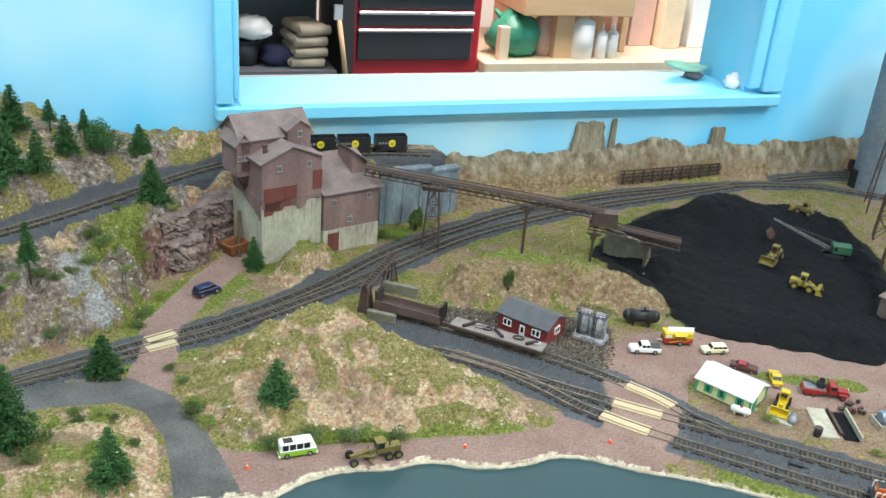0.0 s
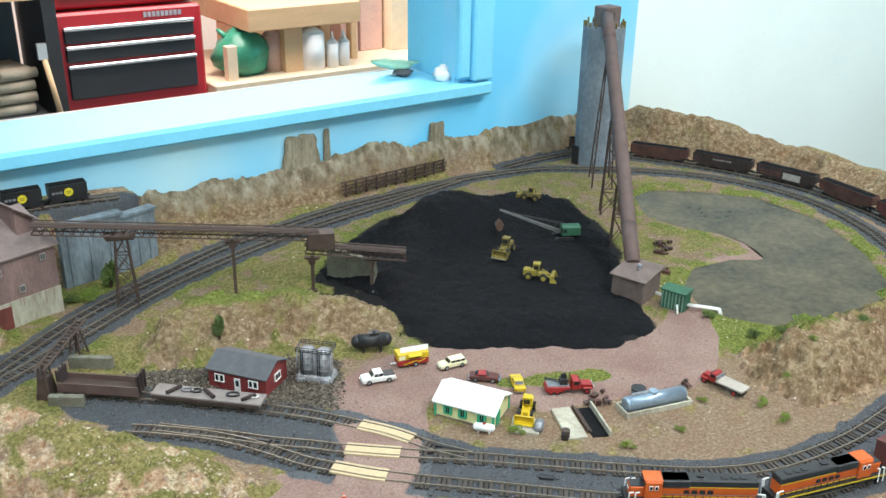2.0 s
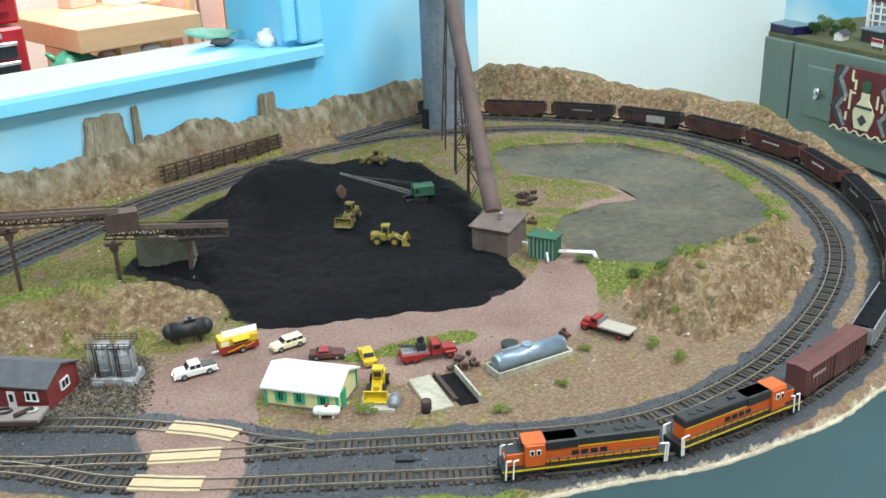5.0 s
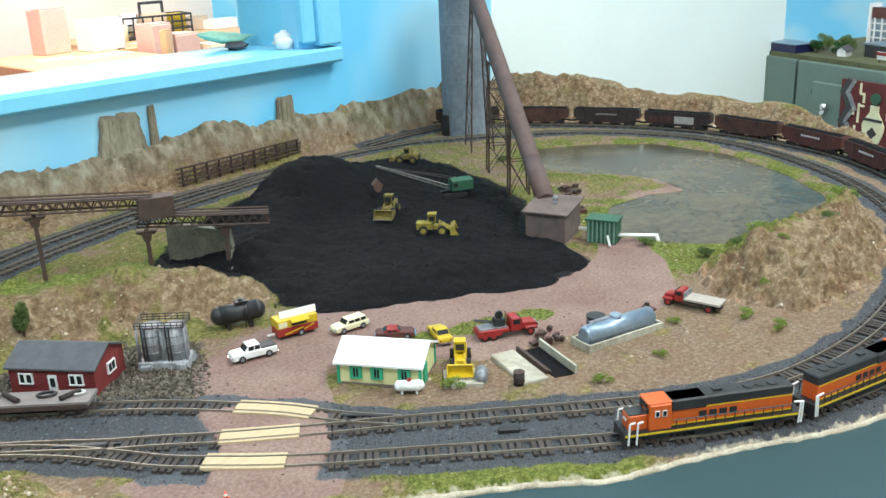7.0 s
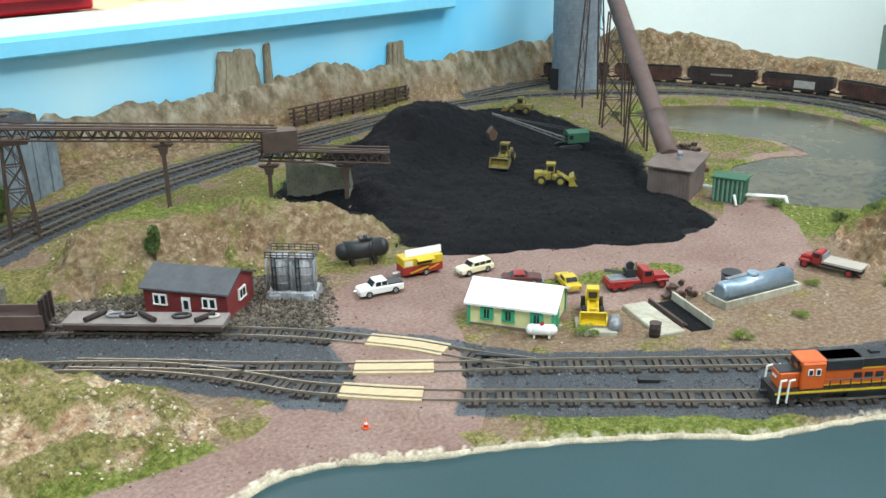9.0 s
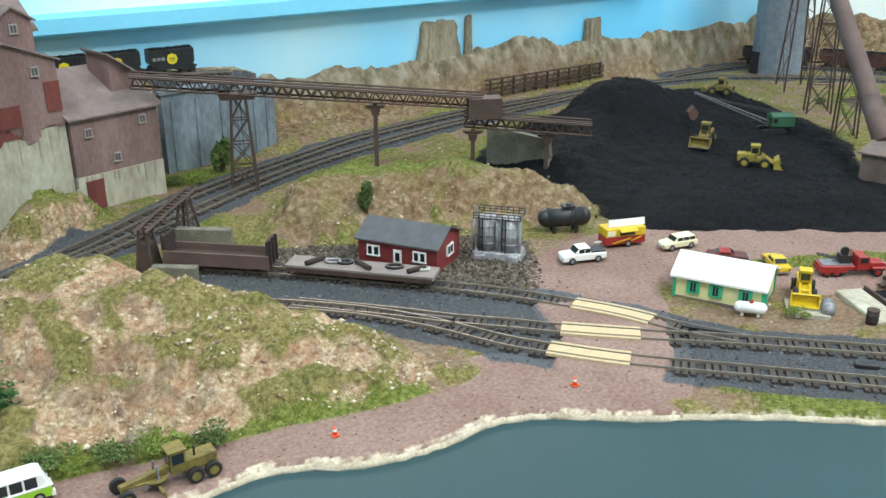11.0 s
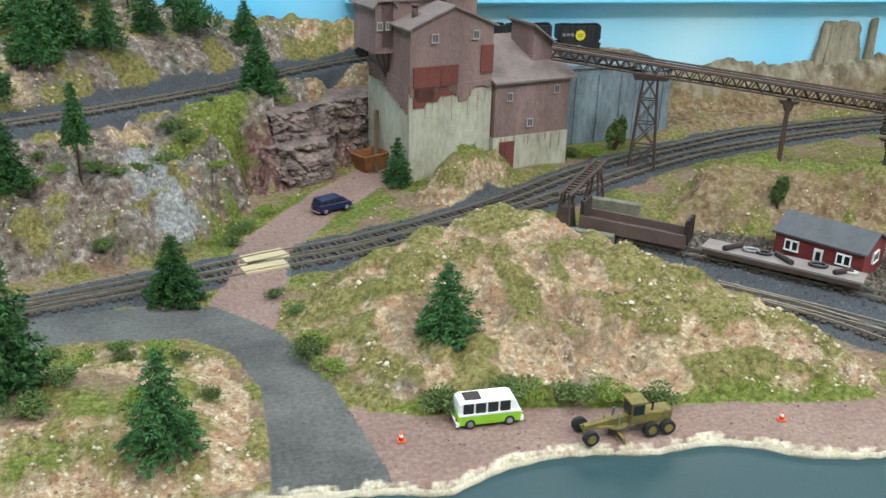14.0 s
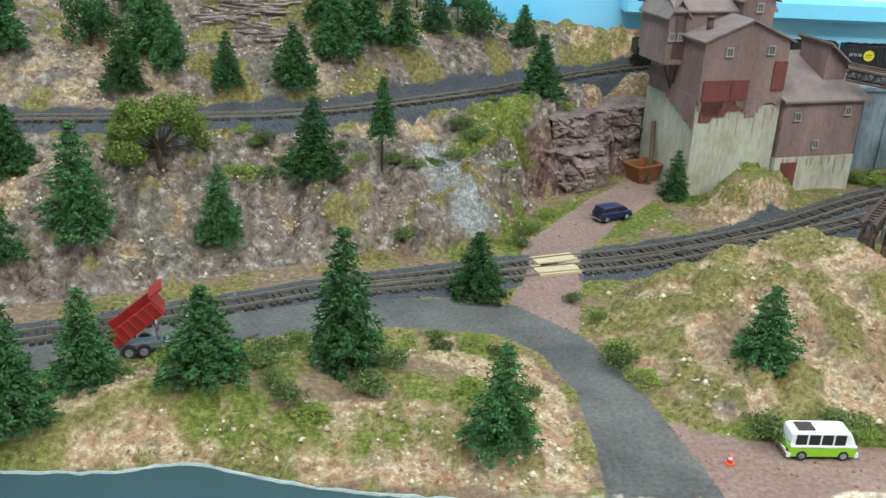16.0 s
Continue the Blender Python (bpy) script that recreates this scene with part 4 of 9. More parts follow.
def crossing(label, line, s0, s1):
    base = thing("grade_crossing", label, "grade crossing", "grade crossing planks")
    seg = [p for i, p in enumerate(line) if s0 <= 0.004 * i <= s1]
    for d, w in ((0.0, 0.0074), (-0.0064, 0.0022), (0.0064, 0.0022)):
        part("plank", Geo().sweep([(x, y, 0.0016) for x, y in offset(seg, d)], [(-w / 2, 0), (w / 2, 0), (w / 2, 0.0018), (-w / 2, 0.0018)]), PLANK, base)
    return base


crossing("pale bare wood crossing planks on the lagoon-side track", MAIN, reach(MAIN, -0.019, -0.008), reach(MAIN, 0.009, -0.040))
crossing("pale bare wood crossing planks on the middle track", INNER, reach(INNER, 0.001, 0.006), reach(INNER, 0.033, -0.021))
crossing("pale bare wood crossing planks on the siding track", SIDING, reach(SIDING, 0.0515, -0.0115), reach(SIDING, 0.0275, 0.030))
crossing("pale wood crossing planks below the mine", INNER, reach(INNER, -0.364, 0.209), reach(INNER, -0.388, 0.2))
crossing("pale wood crossing planks below the mine", BACK, reach(BACK, -0.366, 0.194), reach(BACK, -0.390, 0.187))
for x, y, r in ((0.110, -0.111, -44), (-0.290, 0.226, 24)):
    sw = thing("switch_machine", "small black switch machine box beside the track", "switch machine", "switch machines", at(x, y, 0.0, r))
    part("housing", Geo().box((0, 0, 0.0018), (0.012, 0.0045, 0.003)), BLACK, sw, "", 0.0005)
    part("throw_rod", Geo().box((0.007, 0, 0.001), (0.006, 0.001, 0.001)), BLACK, sw)

for x, y, r in ((-0.054, 0.061, -45), (0.071, -0.038, -52), (-0.200, 0.288, 27)):
    rod = thing("point_rod", "long black point motor rod lying between the tracks", "point rod", "point rods", at(x, y, 0.0, r))
    part("housing", Geo().box((0, 0, 0.0022), (0.030, 0.0030, 0.0022)), BLACK, rod, "", 0.0005)
    part("lever", Geo().box((0.018, 0.0012, 0.0018), (0.008, 0.0010, 0.0010)), BLACK, rod)

# ---- coal heap ----
CX, CY = np.meshgrid(np.arange(0.10, 0.58, 0.0026), np.arange(-0.03, 0.47, 0.0026))
CD = inner(CX, CY, PILE) + 0.012 * fbm(CX, CY, 40, 3, 3)
CZ = 0.0035 * step(0, 0.02, CD) + 0.043 * np.exp(-(((CX - 0.350) / 0.062) ** 2 + ((CY - 0.350) / 0.046) ** 2) / 1.6) * step(0, 0.06, CD)
CZ = CZ + 0.012 * np.exp(-(near(CX, CY, [(0.20, 0.255), (0.30, 0.32)]) ** 2) / (2 * 0.030**2)) * step(0, 0.03, CD)
CZ = CZ + 0.007 * np.exp(-(near(CX, CY, [(0.215, 0.105), (0.31, 0.06)]) ** 2) / (2 * 0.032**2)) * step(0, 0.05, CD)
CZ = CZ + 0.016 * np.exp(-((CX - 0.48) ** 2 + (CY - 0.345) ** 2) / (2 * 0.035**2)) * step(0, 0.04, CD)
CZ = CZ + step(0, 0.01, CD) * (0.004 * fbm(CX, CY, 45, 3, 14) + 0.0022 * fbm(CX, CY, 300, 3, 15)) - 0.004 * step(0.004, -0.004, CD)
tagged(sheet("coal_heap", CX, CY, CZ, CD > -0.006, COAL), "wide heap of loose black coal under the conveyors", "coal heap", kind="stuff")


def coal_z(x, y):
    i, j = int(round((y + 0.03) / 0.0026)), int(round((x - 0.10) / 0.0026))
    return float(CZ[i, j])


# ---- buttes on the back strip ----
def butte(x, y, w, d, z0, z1, label, seed):
    rng = random.Random(seed)
    g, n, rows = Geo(), 44, 12
    ph = [(-0.20 if i % 4 == 0 else 0.07) * rng.uniform(0.5, 1.2) for i in range(n)]
    steps = [rng.uniform(-0.13, 0.05) for _ in range(n // 4 + 1)]
    tops = [steps[i // 4] for i in range(n)]
    pts = []
    for j in range(rows):
        t = j / (rows - 1)
        flare = 1.0 + 0.22 * max(0, 1 - t / 0.6) - 0.08 * t - (0.10 if t > 0.95 else 0)
        for i in range(n):
            a = 2 * math.pi * i / n
            k = flare * (1 + ph[i] + rng.uniform(-0.03, 0.03)) / (abs(math.cos(a)) ** 4 + abs(math.sin(a)) ** 4) ** 0.25
            pts.append((x + w / 2 * k * math.cos(a), y + d / 2 * k * math.sin(a), z0 + (z1 - z0) * t * (1 + (tops[i] if t > 0.85 else 0))))
    faces = [(j * n + i, j * n + (i + 1) % n, (j + 1) * n + (i + 1) % n, (j + 1) * n + i) for j in range(rows - 1) for i in range(n)]
    pts.append((x, y, z1 * 0.99))
    faces += [((rows - 1) * n + i, (rows - 1) * n + (i + 1) % n, rows * n) for i in range(n)]
    return single("rock_butte", g.add(pts, faces), ROCK_TAN, label, "rock formation", "rock buttes")


butte(0.243, 0.5385, 0.046, 0.009, 0.046, 0.091, "broad flat-topped tan rock butte with vertical cracks", 1)
butte(0.282, 0.5390, 0.008, 0.007, 0.046, 0.094, "slim tan rock pillar beside the broad butte", 2)
butte(0.464, 0.5385, 0.024, 0.009, 0.040, 0.077, "narrow tan rock butte against the blue wall", 3)


def outcrop(label, line, top, lean, seed):
    """A broken, bedded rock face along a line on the ground."""
    path = np.array(curve(line, 0.0015))
    rows = 40
    u = np.arange(len(path))
    d = np.gradient(path, axis=0)
    nx, ny = d[:, 1] / np.hypot(*d.T), -d[:, 0] / np.hypot(*d.T)
    pts = []
    for j in range(rows):
        f = j / (rows - 1)
        z = top * f
        beds = 0.0012 * (math.floor(f * 5.5 + 0.3) % 2)
        rough = 0.006 * cells(u * 0.0015, np.full(len(u), z * 1.3), 60, seed) + 0.003 * cells(u * 0.0015, np.full(len(u), z * 1.5), 130, seed + 1) + 0.003 * fbm(u * 0.0015, np.full(len(u), z), 200, 3, seed)
        out = (1 - f) * lean + beds + rough
        if j == rows - 1:
            out = out - 0.03
        pts += [(float(path[i, 0] + nx[i] * out[i]), float(path[i, 1] + ny[i] * out[i]), z - 0.002) for i in u]
    n = len(u)
    faces = [(j * n + i, j * n + i + 1, (j + 1) * n + i + 1, (j + 1) * n + i) for j in range(rows - 1) for i in range(n - 1)]
    return single("rock_outcrop", Geo().add(pts, faces), RED_ROCK, label, "rock outcrop", "bedded rock outcrops")


RED_ROCK = mat("red_bedded_rock", (0.225, 0.165, 0.145), 0.9, 0, 0.8, 75, 420, 0.9, dark=(0.040, 0.024, 0.022), stretch=(1, 1, 2.2))
outcrop("dark reddish bedded rock recess beside the mine", [(-0.362, 0.364), (-0.338, 0.378), (-0.312, 0.404), (-0.262, 0.435)], 0.055, 0.010, 3)
outcrop("reddish cracked rock block beside the dirt lane", [(-0.375, 0.352), (-0.352, 0.349), (-0.326, 0.362), (-0.318, 0.385)], 0.033, 0.008, 8)

# ---- mine ----
MINE_M = at(-0.2575, 0.348, 0, 16)
mine = thing("mine_tipple", "tall weathered brown coal mine building on stained concrete", "mine building", m=MINE_M)


def gable(w, d, z0, ze, zr, x0=0.0, y0=0.0, across=False):
    """Walls of a gabled block; the ridge runs along y, or along x."""
    if across:
        g = Geo().prism([(-y0 - d, z0), (-y0, z0), (-y0, ze), (-y0 - d / 2, zr), (-y0 - d, ze)], x0, x0 + w)
        g.v = [(p[1], -p[0], p[2]) for p in g.v]
        return g
    return Geo().prism([(x0, z0), (x0 + w, z0), (x0 + w, ze), (x0 + w / 2, zr), (x0, ze)], y0, y0 + d)


def gable_roof(w, d, ze, zr, x0=0.0, y0=0.0, over=0.003, thick=0.0014, across=False):
    s = (zr - ze) / ((d if across else w) / 2)
    if across:
        a, b, c = -y0 - d - over, -y0 - d / 2, -y0 + over
        g = Geo().prism([(a, ze - s * over), (b, zr), (c, ze - s * over), (c, ze - s * over + thick), (b, zr + thick), (a, ze - s * over + thick)], x0 - over, x0 + w + over)
        g.v = [(p[1], -p[0], p[2]) for p in g.v]
        return g
    a, b, c = x0 - over, x0 + w / 2, x0 + w + over
    return Geo().prism([(a, ze - s * over), (b, zr), (c, ze - s * over), (c, ze - s * over + thick), (b, zr + thick), (a, ze - s * over + thick)], y0 - over, y0 + d + over)


def small_window(parent, x, z, y, w=0.0052, h=0.0062, frame=None, m=None):
    """A framed pane on a wall that faces -y."""
    m = m or Matrix.Identity(4)
    win = part("window", Geo().box((0, 0, 0), (w, 0.0012, h)), GLASS if frame else MINE_PANE, parent)
    win.matrix_local = m @ Matrix.Translation((x, y, z))
    fr = Geo()
    for c, s in (((-w / 2, 0, 0), (0.0008, 0.0018, h + 0.0010)), ((w / 2, 0, 0), (0.0008, 0.0018, h + 0.0010)), ((0, 0, h / 2), (w + 0.0008, 0.0019, 0.0008)), ((0, 0, -h / 2), (w + 0.0012, 0.0024, 0.0009)), ((0, 0, 0), (0.0004, 0.0015, h))):
        fr.box(c, s)
    part("frame", fr, frame or MINE_FRAME, win)
    return win


body = part("wall", gable(0.073, 0.075, 0.055, 0.119, 0.134), RUST_WALL, mine, "brown corrugated upper wall")
part("concrete_base", Geo().box((0.0365, 0.0375, 0.034), (0.0738, 0.0758, 0.072)), CONCRETE, mine, "stained pale concrete lower wall")
rng = random.Random(4)
edge = Geo()
for i in range(26):
    h0 = 0.006 + 0.005 * math.sin(i * 0.5) + rng.uniform(0, 0.004)
    edge.box((0.0014 + i * 0.00282, -0.0009, 0.070 + 0.004 - h0 / 2 + i * 0.00010), (0.0028, 0.0012, h0))
part("ragged_cladding", edge, RUST_WALL, mine)
edge = Geo()
for i in range(24):
    h0 = 0.004 + 0.018 * (i / 24) ** 1.2 + rng.uniform(0, 0.003)
    edge.box((-0.0009, 0.073 - i * 0.00305, 0.072 - h0 / 2 + 0.004 + 0.008 * (1 - i / 24)), (0.0012, 0.0031, h0))
part("ragged_cladding", edge, RUST_WALL, mine)
low = [0.058 + (0.0 if i < 4 else 0.004 if i < 8 else 0.008) + rng.uniform(0, 0.0012) for i in range(14)]
xs = [0.0025 + i * 0.003 for i in range(14)]
patch = Geo().prism([(x, z) for x, z in zip(xs, low)] + [(xs[-1], 0.090), (xs[0], 0.090)], -0.0015, -0.0004)
streaks = Geo()
for i in range(9):
    w0, l0 = rng.uniform(0.0004, 0.0009), rng.uniform(0.006, 0.020)
    x0 = 0.005 + i * 0.0078 + rng.uniform(-0.0015, 0.0015)
    streaks.prism([(x0 - w0 * 0.25, 0.066 - l0), (x0 + w0 * 0.25, 0.066 - l0), (x0 + w0, 0.068), (x0 - w0, 0.068)], -0.0008, -0.0003)
part("rust_streak", streaks, RUST_STAIN, mine, "brown rust runs on the concrete")
streaks = Geo()
for i in range(9):
    w0, l0 = rng.uniform(0.0005, 0.0013), rng.uniform(0.005, 0.014)
    x0 = 0.080 + i * 0.0076 + rng.uniform(-0.002, 0.002)
    streaks.prism([(x0 - w0 * 0.25, 0.027 - l0), (x0 + w0 * 0.25, 0.027 - l0), (x0 + w0, 0.0275), (x0 - w0, 0.0275)], -0.0052, -0.0044)
part("rust_streak", streaks, RUST_STAIN, mine)
part("rusted_panel", patch, RUST_RED, mine, "large rust-red sheet patch")
part("rusted_panel", Geo().box((0.0675, -0.0007, 0.0925), (0.0112, 0.0008, 0.022)), RUST_RED, mine, "small rust-red sheet patch")
part("gate_panel", Geo().box((0.033, -0.0016, 0.081), (0.014, 0.0006, 0.013)), RUST_RED, mine)
part("roof", gable_roof(0.073, 0.045, 0.119, 0.134), RUST_ROOF, mine, "faded brown sheet roof")
small_window(mine, 0.0205, 0.111, -0.0006)
small_window(mine, 0.0565, 0.112, -0.0006)
part("smoke_vent", Geo().cyl((0.012, 0.017, 0.120), (0.012, 0.017, 0.133), 0.0024, n=10).cyl((0.012, 0.017, 0.133), (0.012, 0.017, 0.1345), 0.0034, n=10), STEEL_BROWN, mine, "dark roof vent pipe")
part("upper_wall", gable(0.084, 0.052, 0.100, 0.138, 0.158, -0.010, 0.030, True), RUST_WALL, mine)
part("upper_roof", gable_roof(0.084, 0.052, 0.138, 0.158, -0.010, 0.030, across=True), RUST_ROOF, mine)
part("dormer_wall", gable(0.028, 0.030, 0.118, 0.146, 0.155, 0.042, 0.022), RUST_WALL, mine)
part("dormer_roof", gable_roof(0.028, 0.034, 0.146, 0.155, 0.042, 0.022), RUST_ROOF, mine)
small_window(mine, 0.056, 0.140, 0.0214)
part("side_bay_wall", gable(0.015, 0.040, 0.096, 0.134, 0.144, -0.015, 0.030), RUST_WALL, mine, "overhanging side bay")
part("side_bay_roof", gable_roof(0.015, 0.040, 0.134, 0.144, -0.015, 0.030), RUST_ROOF, mine)
for dx in (-0.0118, -0.0045):
    small_window(mine, dx, 0.117, 0.0294, 0.004, 0.0055)
for dx in (-0.014, -0.008, -0.002):
    part("strut", Geo().cyl((dx, 0.032, 0.097), (0.0, 0.04, 0.074), 0.0011, n=5), STEEL_BROWN, mine)
g = Geo().prism([(-0.056, 0.022), (0.004, 0.022), (0.004, 0.074), (-0.056, 0.096)], 0.075, 0.148)
g.v = [(p[1], -p[0], p[2]) for p in g.v]
part("annex_wall", g, RUST_WALL, mine, "brown lower annex wall")
part("annex_base", Geo().box((0.1115, 0.026, 0.013), (0.0736, 0.0612, 0.030)), CONCRETE, mine, "stained pale concrete annex base")
part("annex_roof", Geo().add([(0.072, -0.008, 0.0725), (0.152, -0.008, 0.0725), (0.152, 0.060, 0.0985), (0.072, 0.060, 0.0985), (0.072, -0.008, 0.074), (0.152, -0.008, 0.074), (0.152, 0.060, 0.100), (0.072, 0.060, 0.100)],
                             [(3, 2, 1, 0), (4, 5, 6, 7), (0, 1, 5, 4), (1, 2, 6, 5), (2, 3, 7, 6), (3, 0, 4, 7)]), RUST_ROOF, mine)
for x, z in ((0.088, 0.061), (0.134, 0.064), (0.109, 0.038)):
    small_window(mine, x, z, -0.0046)
part("door", Geo().box((0.0875, -0.0052, 0.0125), (0.014, 0.0016, 0.023)), RUST_RED, mine, "rust-red sliding door")
part("head_house_wall", Geo().add([(0.1235, 0.018, 0.08), (0.1435, 0.018, 0.08), (0.1435, 0.052, 0.08), (0.1235, 0.052, 0.08), (0.1235, 0.018, 0.111), (0.1435, 0.018, 0.098), (0.1435, 0.052, 0.098), (0.1235, 0.052, 0.111)],
                                  [(3, 2, 1, 0), (4, 5, 6, 7), (0, 1, 5, 4), (1, 2, 6, 5), (2, 3, 7, 6), (3, 0, 4, 7)]), RUST_WALL, mine)
part("head_house_roof", Geo().add([(0.1205, 0.012, 0.1135), (0.1485, 0.012, 0.0935), (0.1485, 0.056, 0.0935), (0.1205, 0.056, 0.1135), (0.1205, 0.012, 0.115), (0.1485, 0.012, 0.095), (0.1485, 0.056, 0.095), (0.1205, 0.056, 0.115)],
                                  [(3, 2, 1, 0), (4, 5, 6, 7), (0, 1, 5, 4), (1, 2, 6, 5), (2, 3, 7, 6), (3, 0, 4, 7)]), RUST_ROOF, mine)
for x in (-0.0016, -0.003):
    part("leaning_pole", Geo().cyl((x - 0.012, 0.030, 0.0), (x, 0.055, 0.045), 0.0012, n=6), TRUNK, mine)

# retaining wall behind the mine
RETAIN = mat("retaining_wall_blue_grey", (0.20, 0.245, 0.275), 0.85, 0, 0.5, 45, 260, 0.3, dark=(0.075, 0.095, 0.11), stretch=(1, 1, 0.35))
ret = thing("retaining_wall", "grey-blue concrete retaining wall with buttresses under the mine track", "retaining wall", kind="structure")
line = [(-0.098, 0.438), (-0.03, 0.446), (0.010, 0.457)]
for (ax, ay), (bx, by), top in zip(line, line[1:], (0.0715, 0.066)):
    a = math.atan2(by - ay, bx - ax)
    k = math.hypot(bx - ax, by - ay)
    part("wall_panel", Geo().box(((ax + bx) / 2, (ay + by) / 2, top / 2 - 0.002), (k, 0.010, top), Matrix.Rotation(a, 3, "Z")), RETAIN, ret)
    part("coping", Geo().box(((ax + bx) / 2, (ay + by) / 2, top - 0.001), (k + 0.004, 0.014, 0.003), Matrix.Rotation(a, 3, "Z")), RETAIN, ret)
    for i in range(3):
        f = (i + 0.4) / 3
        part("buttress", Geo().box((ax + (bx - ax) * f + 0.005 * math.sin(a), ay + (by - ay) * f - 0.005 * math.cos(a), top / 2 - 0.004), (0.004, 0.003, top - 0.010), Matrix.Rotation(a, 3, "Z"), 0.8), RETAIN, ret)

# ---- belt conveyors ----
def lattice_span(parent, a, b, w, h, n):
    """An open truss between two points."""
    a, b = Vector(a), Vector(b)
    d = (b - a).normalized()
    side = Vector((d.y, -d.x, 0)).normalized() * w / 2
    up = Vector((0, 0, h))
    bars = Geo()
    for k in (side, -side):
        bars.cyl(a + k, b + k, 0.00085, n=4)
        bars.cyl(a + k + up, b + k + up, 0.00085, n=4)
        for i in range(n):
            p, q = a + (b - a) * (i / n), a + (b - a) * ((i + 1) / n)
            bars.cyl(p + k, (p + q) / 2 + k + up, 0.00055, n=4, caps=False)
            bars.cyl((p + q) / 2 + k + up, q + k, 0.00055, n=4, caps=False)
    part("truss", bars, STEEL_BROWN, parent, "open brown lattice truss")
    part("belt_deck", Geo().add([a + side + up, b + side + up, b - side + up, a - side + up, a + side + up * 1.16, b + side + up * 1.16, b - side + up * 1.16, a - side + up * 1.16],
                                [(3, 2, 1, 0), (4, 5, 6, 7), (0, 1, 5, 4), (1, 2, 6, 5), (2, 3, 7, 6), (3, 0, 4, 7)]), STEEL_BROWN, parent)
    lip = Geo()
    for k in (side, -side):
        lip.cyl(a + k + up * 1.35, b + k + up * 1.35, 0.0008, n=4)
    part("side_rail", lip, STEEL_BROWN, parent)


def tower(parent, x, y, z0, z1, w0, w1, rz, n=4):
    g = Geo()
    r = Matrix.Rotation(radians(rz), 3, "Z")
    for sx, sy in ((-1, -1), (1, -1), (1, 1), (-1, 1)):
        g.cyl(Vector((x, y, z0)) + r @ Vector((sx * w0, sy * w0 * 0.6, 0)), Vector((x, y, z1)) + r @ Vector((sx * w1, sy * w1 * 0.6, 0)), 0.0011, 0.0009, 5)
    for i in range(n):
        za, zb = z0 + (z1 - z0) * i / n, z0 + (z1 - z0) * (i + 1) / n
        wa, wb = w0 + (w1 - w0) * i / n, w0 + (w1 - w0) * (i + 1) / n
        for sy in (-1, 1):
            for s in (-1, 1):
                g.cyl(Vector((x, y, za)) + r @ Vector((s * wa, sy * wa * 0.6, 0)), Vector((x, y, zb)) + r @ Vector((-s * wb, sy * wb * 0.6, 0)), 0.00045, n=4, caps=False)
            g.cyl(Vector((x, y, zb)) + r @ Vector((-wb, sy * wb * 0.6, 0)), Vector((x, y, zb)) + r @ Vector((wb, sy * wb * 0.6, 0)), 0.00055, n=4, caps=False)
    return part("support_tower", g, STEEL_BROWN, parent)


def post(parent, x, y, z0, z1, rz):
    g = Geo().box((x, y, (z0 + z1) / 2), (0.0034, 0.0028, z1 - z0), Matrix.Rotation(radians(rz), 3, "Z"))
    g.box((x, y, z1 - 0.003), (0.0125, 0.004, 0.0025), Matrix.Rotation(radians(rz), 3, "Z"), 1.4)
    g.box((x, y, z1 - 0.007), (0.0055, 0.004, 0.006), Matrix.Rotation(radians(rz), 3, "Z"), 1.5)
    g.box((x, y, z0 + 0.001), (0.008, 0.006, 0.004), Matrix.Rotation(radians(rz), 3, "Z"))
    return part("support_post", g, STEEL_BROWN, parent)


conveyor = thing("belt_conveyor", "long brown lattice belt conveyor from mine to coal heap", "conveyor")
lattice_span(conveyor, (-0.132, 0.386, 0.0885), (0.128, 0.279, 0.060), 0.011, 0.0085, 30)
tower(conveyor, -0.056, 0.356, 0.0, 0.079, 0.0105, 0.0055, -22)
post(conveyor, 0.044, 0.311, 0.0, 0.068, -22)
part("tower_head", Geo().box((-0.056, 0.356, 0.0782), (0.026, 0.012, 0.005), Matrix.Rotation(radians(-22), 3, "Z"), 1.2), STEEL_BROWN, conveyor)
part("drop_box", Geo().box((0.129, 0.277, 0.0605), (0.028, 0.016, 0.017), Matrix.Rotation(radians(-24), 3, "Z")), STEEL_BROWN, conveyor, "boxed transfer hood")
stacker = thing("belt_conveyor", "short brown lattice stacker conveyor over the coal heap", "conveyor")
lattice_span(stacker, (0.117, 0.290, 0.044), (0.205, 0.228, 0.037), 0.010, 0.0085, 12)
post(stacker, 0.119, 0.279, 0.0, 0.043, -35)
post(stacker, 0.174, 0.249, 0.0, 0.039, -35)
bunker = Geo().add([(0.150, 0.304, 0.0), (0.182, 0.251, 0.0), (0.187, 0.254, 0.0), (0.156, 0.307, 0.0), (0.150, 0.304, 0.036), (0.180, 0.254, 0.030), (0.185, 0.257, 0.030), (0.156, 0.307, 0.036)],
                   [(3, 2, 1, 0), (4, 5, 6, 7), (0, 1, 5, 4), (1, 2, 6, 5), (2, 3, 7, 6), (3, 0, 4, 7)])
bunker.add([(0.168, 0.238, 0.0), (0.180, 0.252, 0.0), (0.184, 0.249, 0.0), (0.173, 0.235, 0.0), (0.178, 0.251, 0.010), (0.180, 0.254, 0.014), (0.184, 0.251, 0.014), (0.182, 0.248, 0.010)],
           [(3, 2, 1, 0), (4, 5, 6, 7), (0, 1, 5, 4), (1, 2, 6, 5), (2, 3, 7, 6), (3, 0, 4, 7)])
single("bunker_wall", bunker, GRIMY, "grimy concrete bunker wall holding the coal heap", "bunker wall")

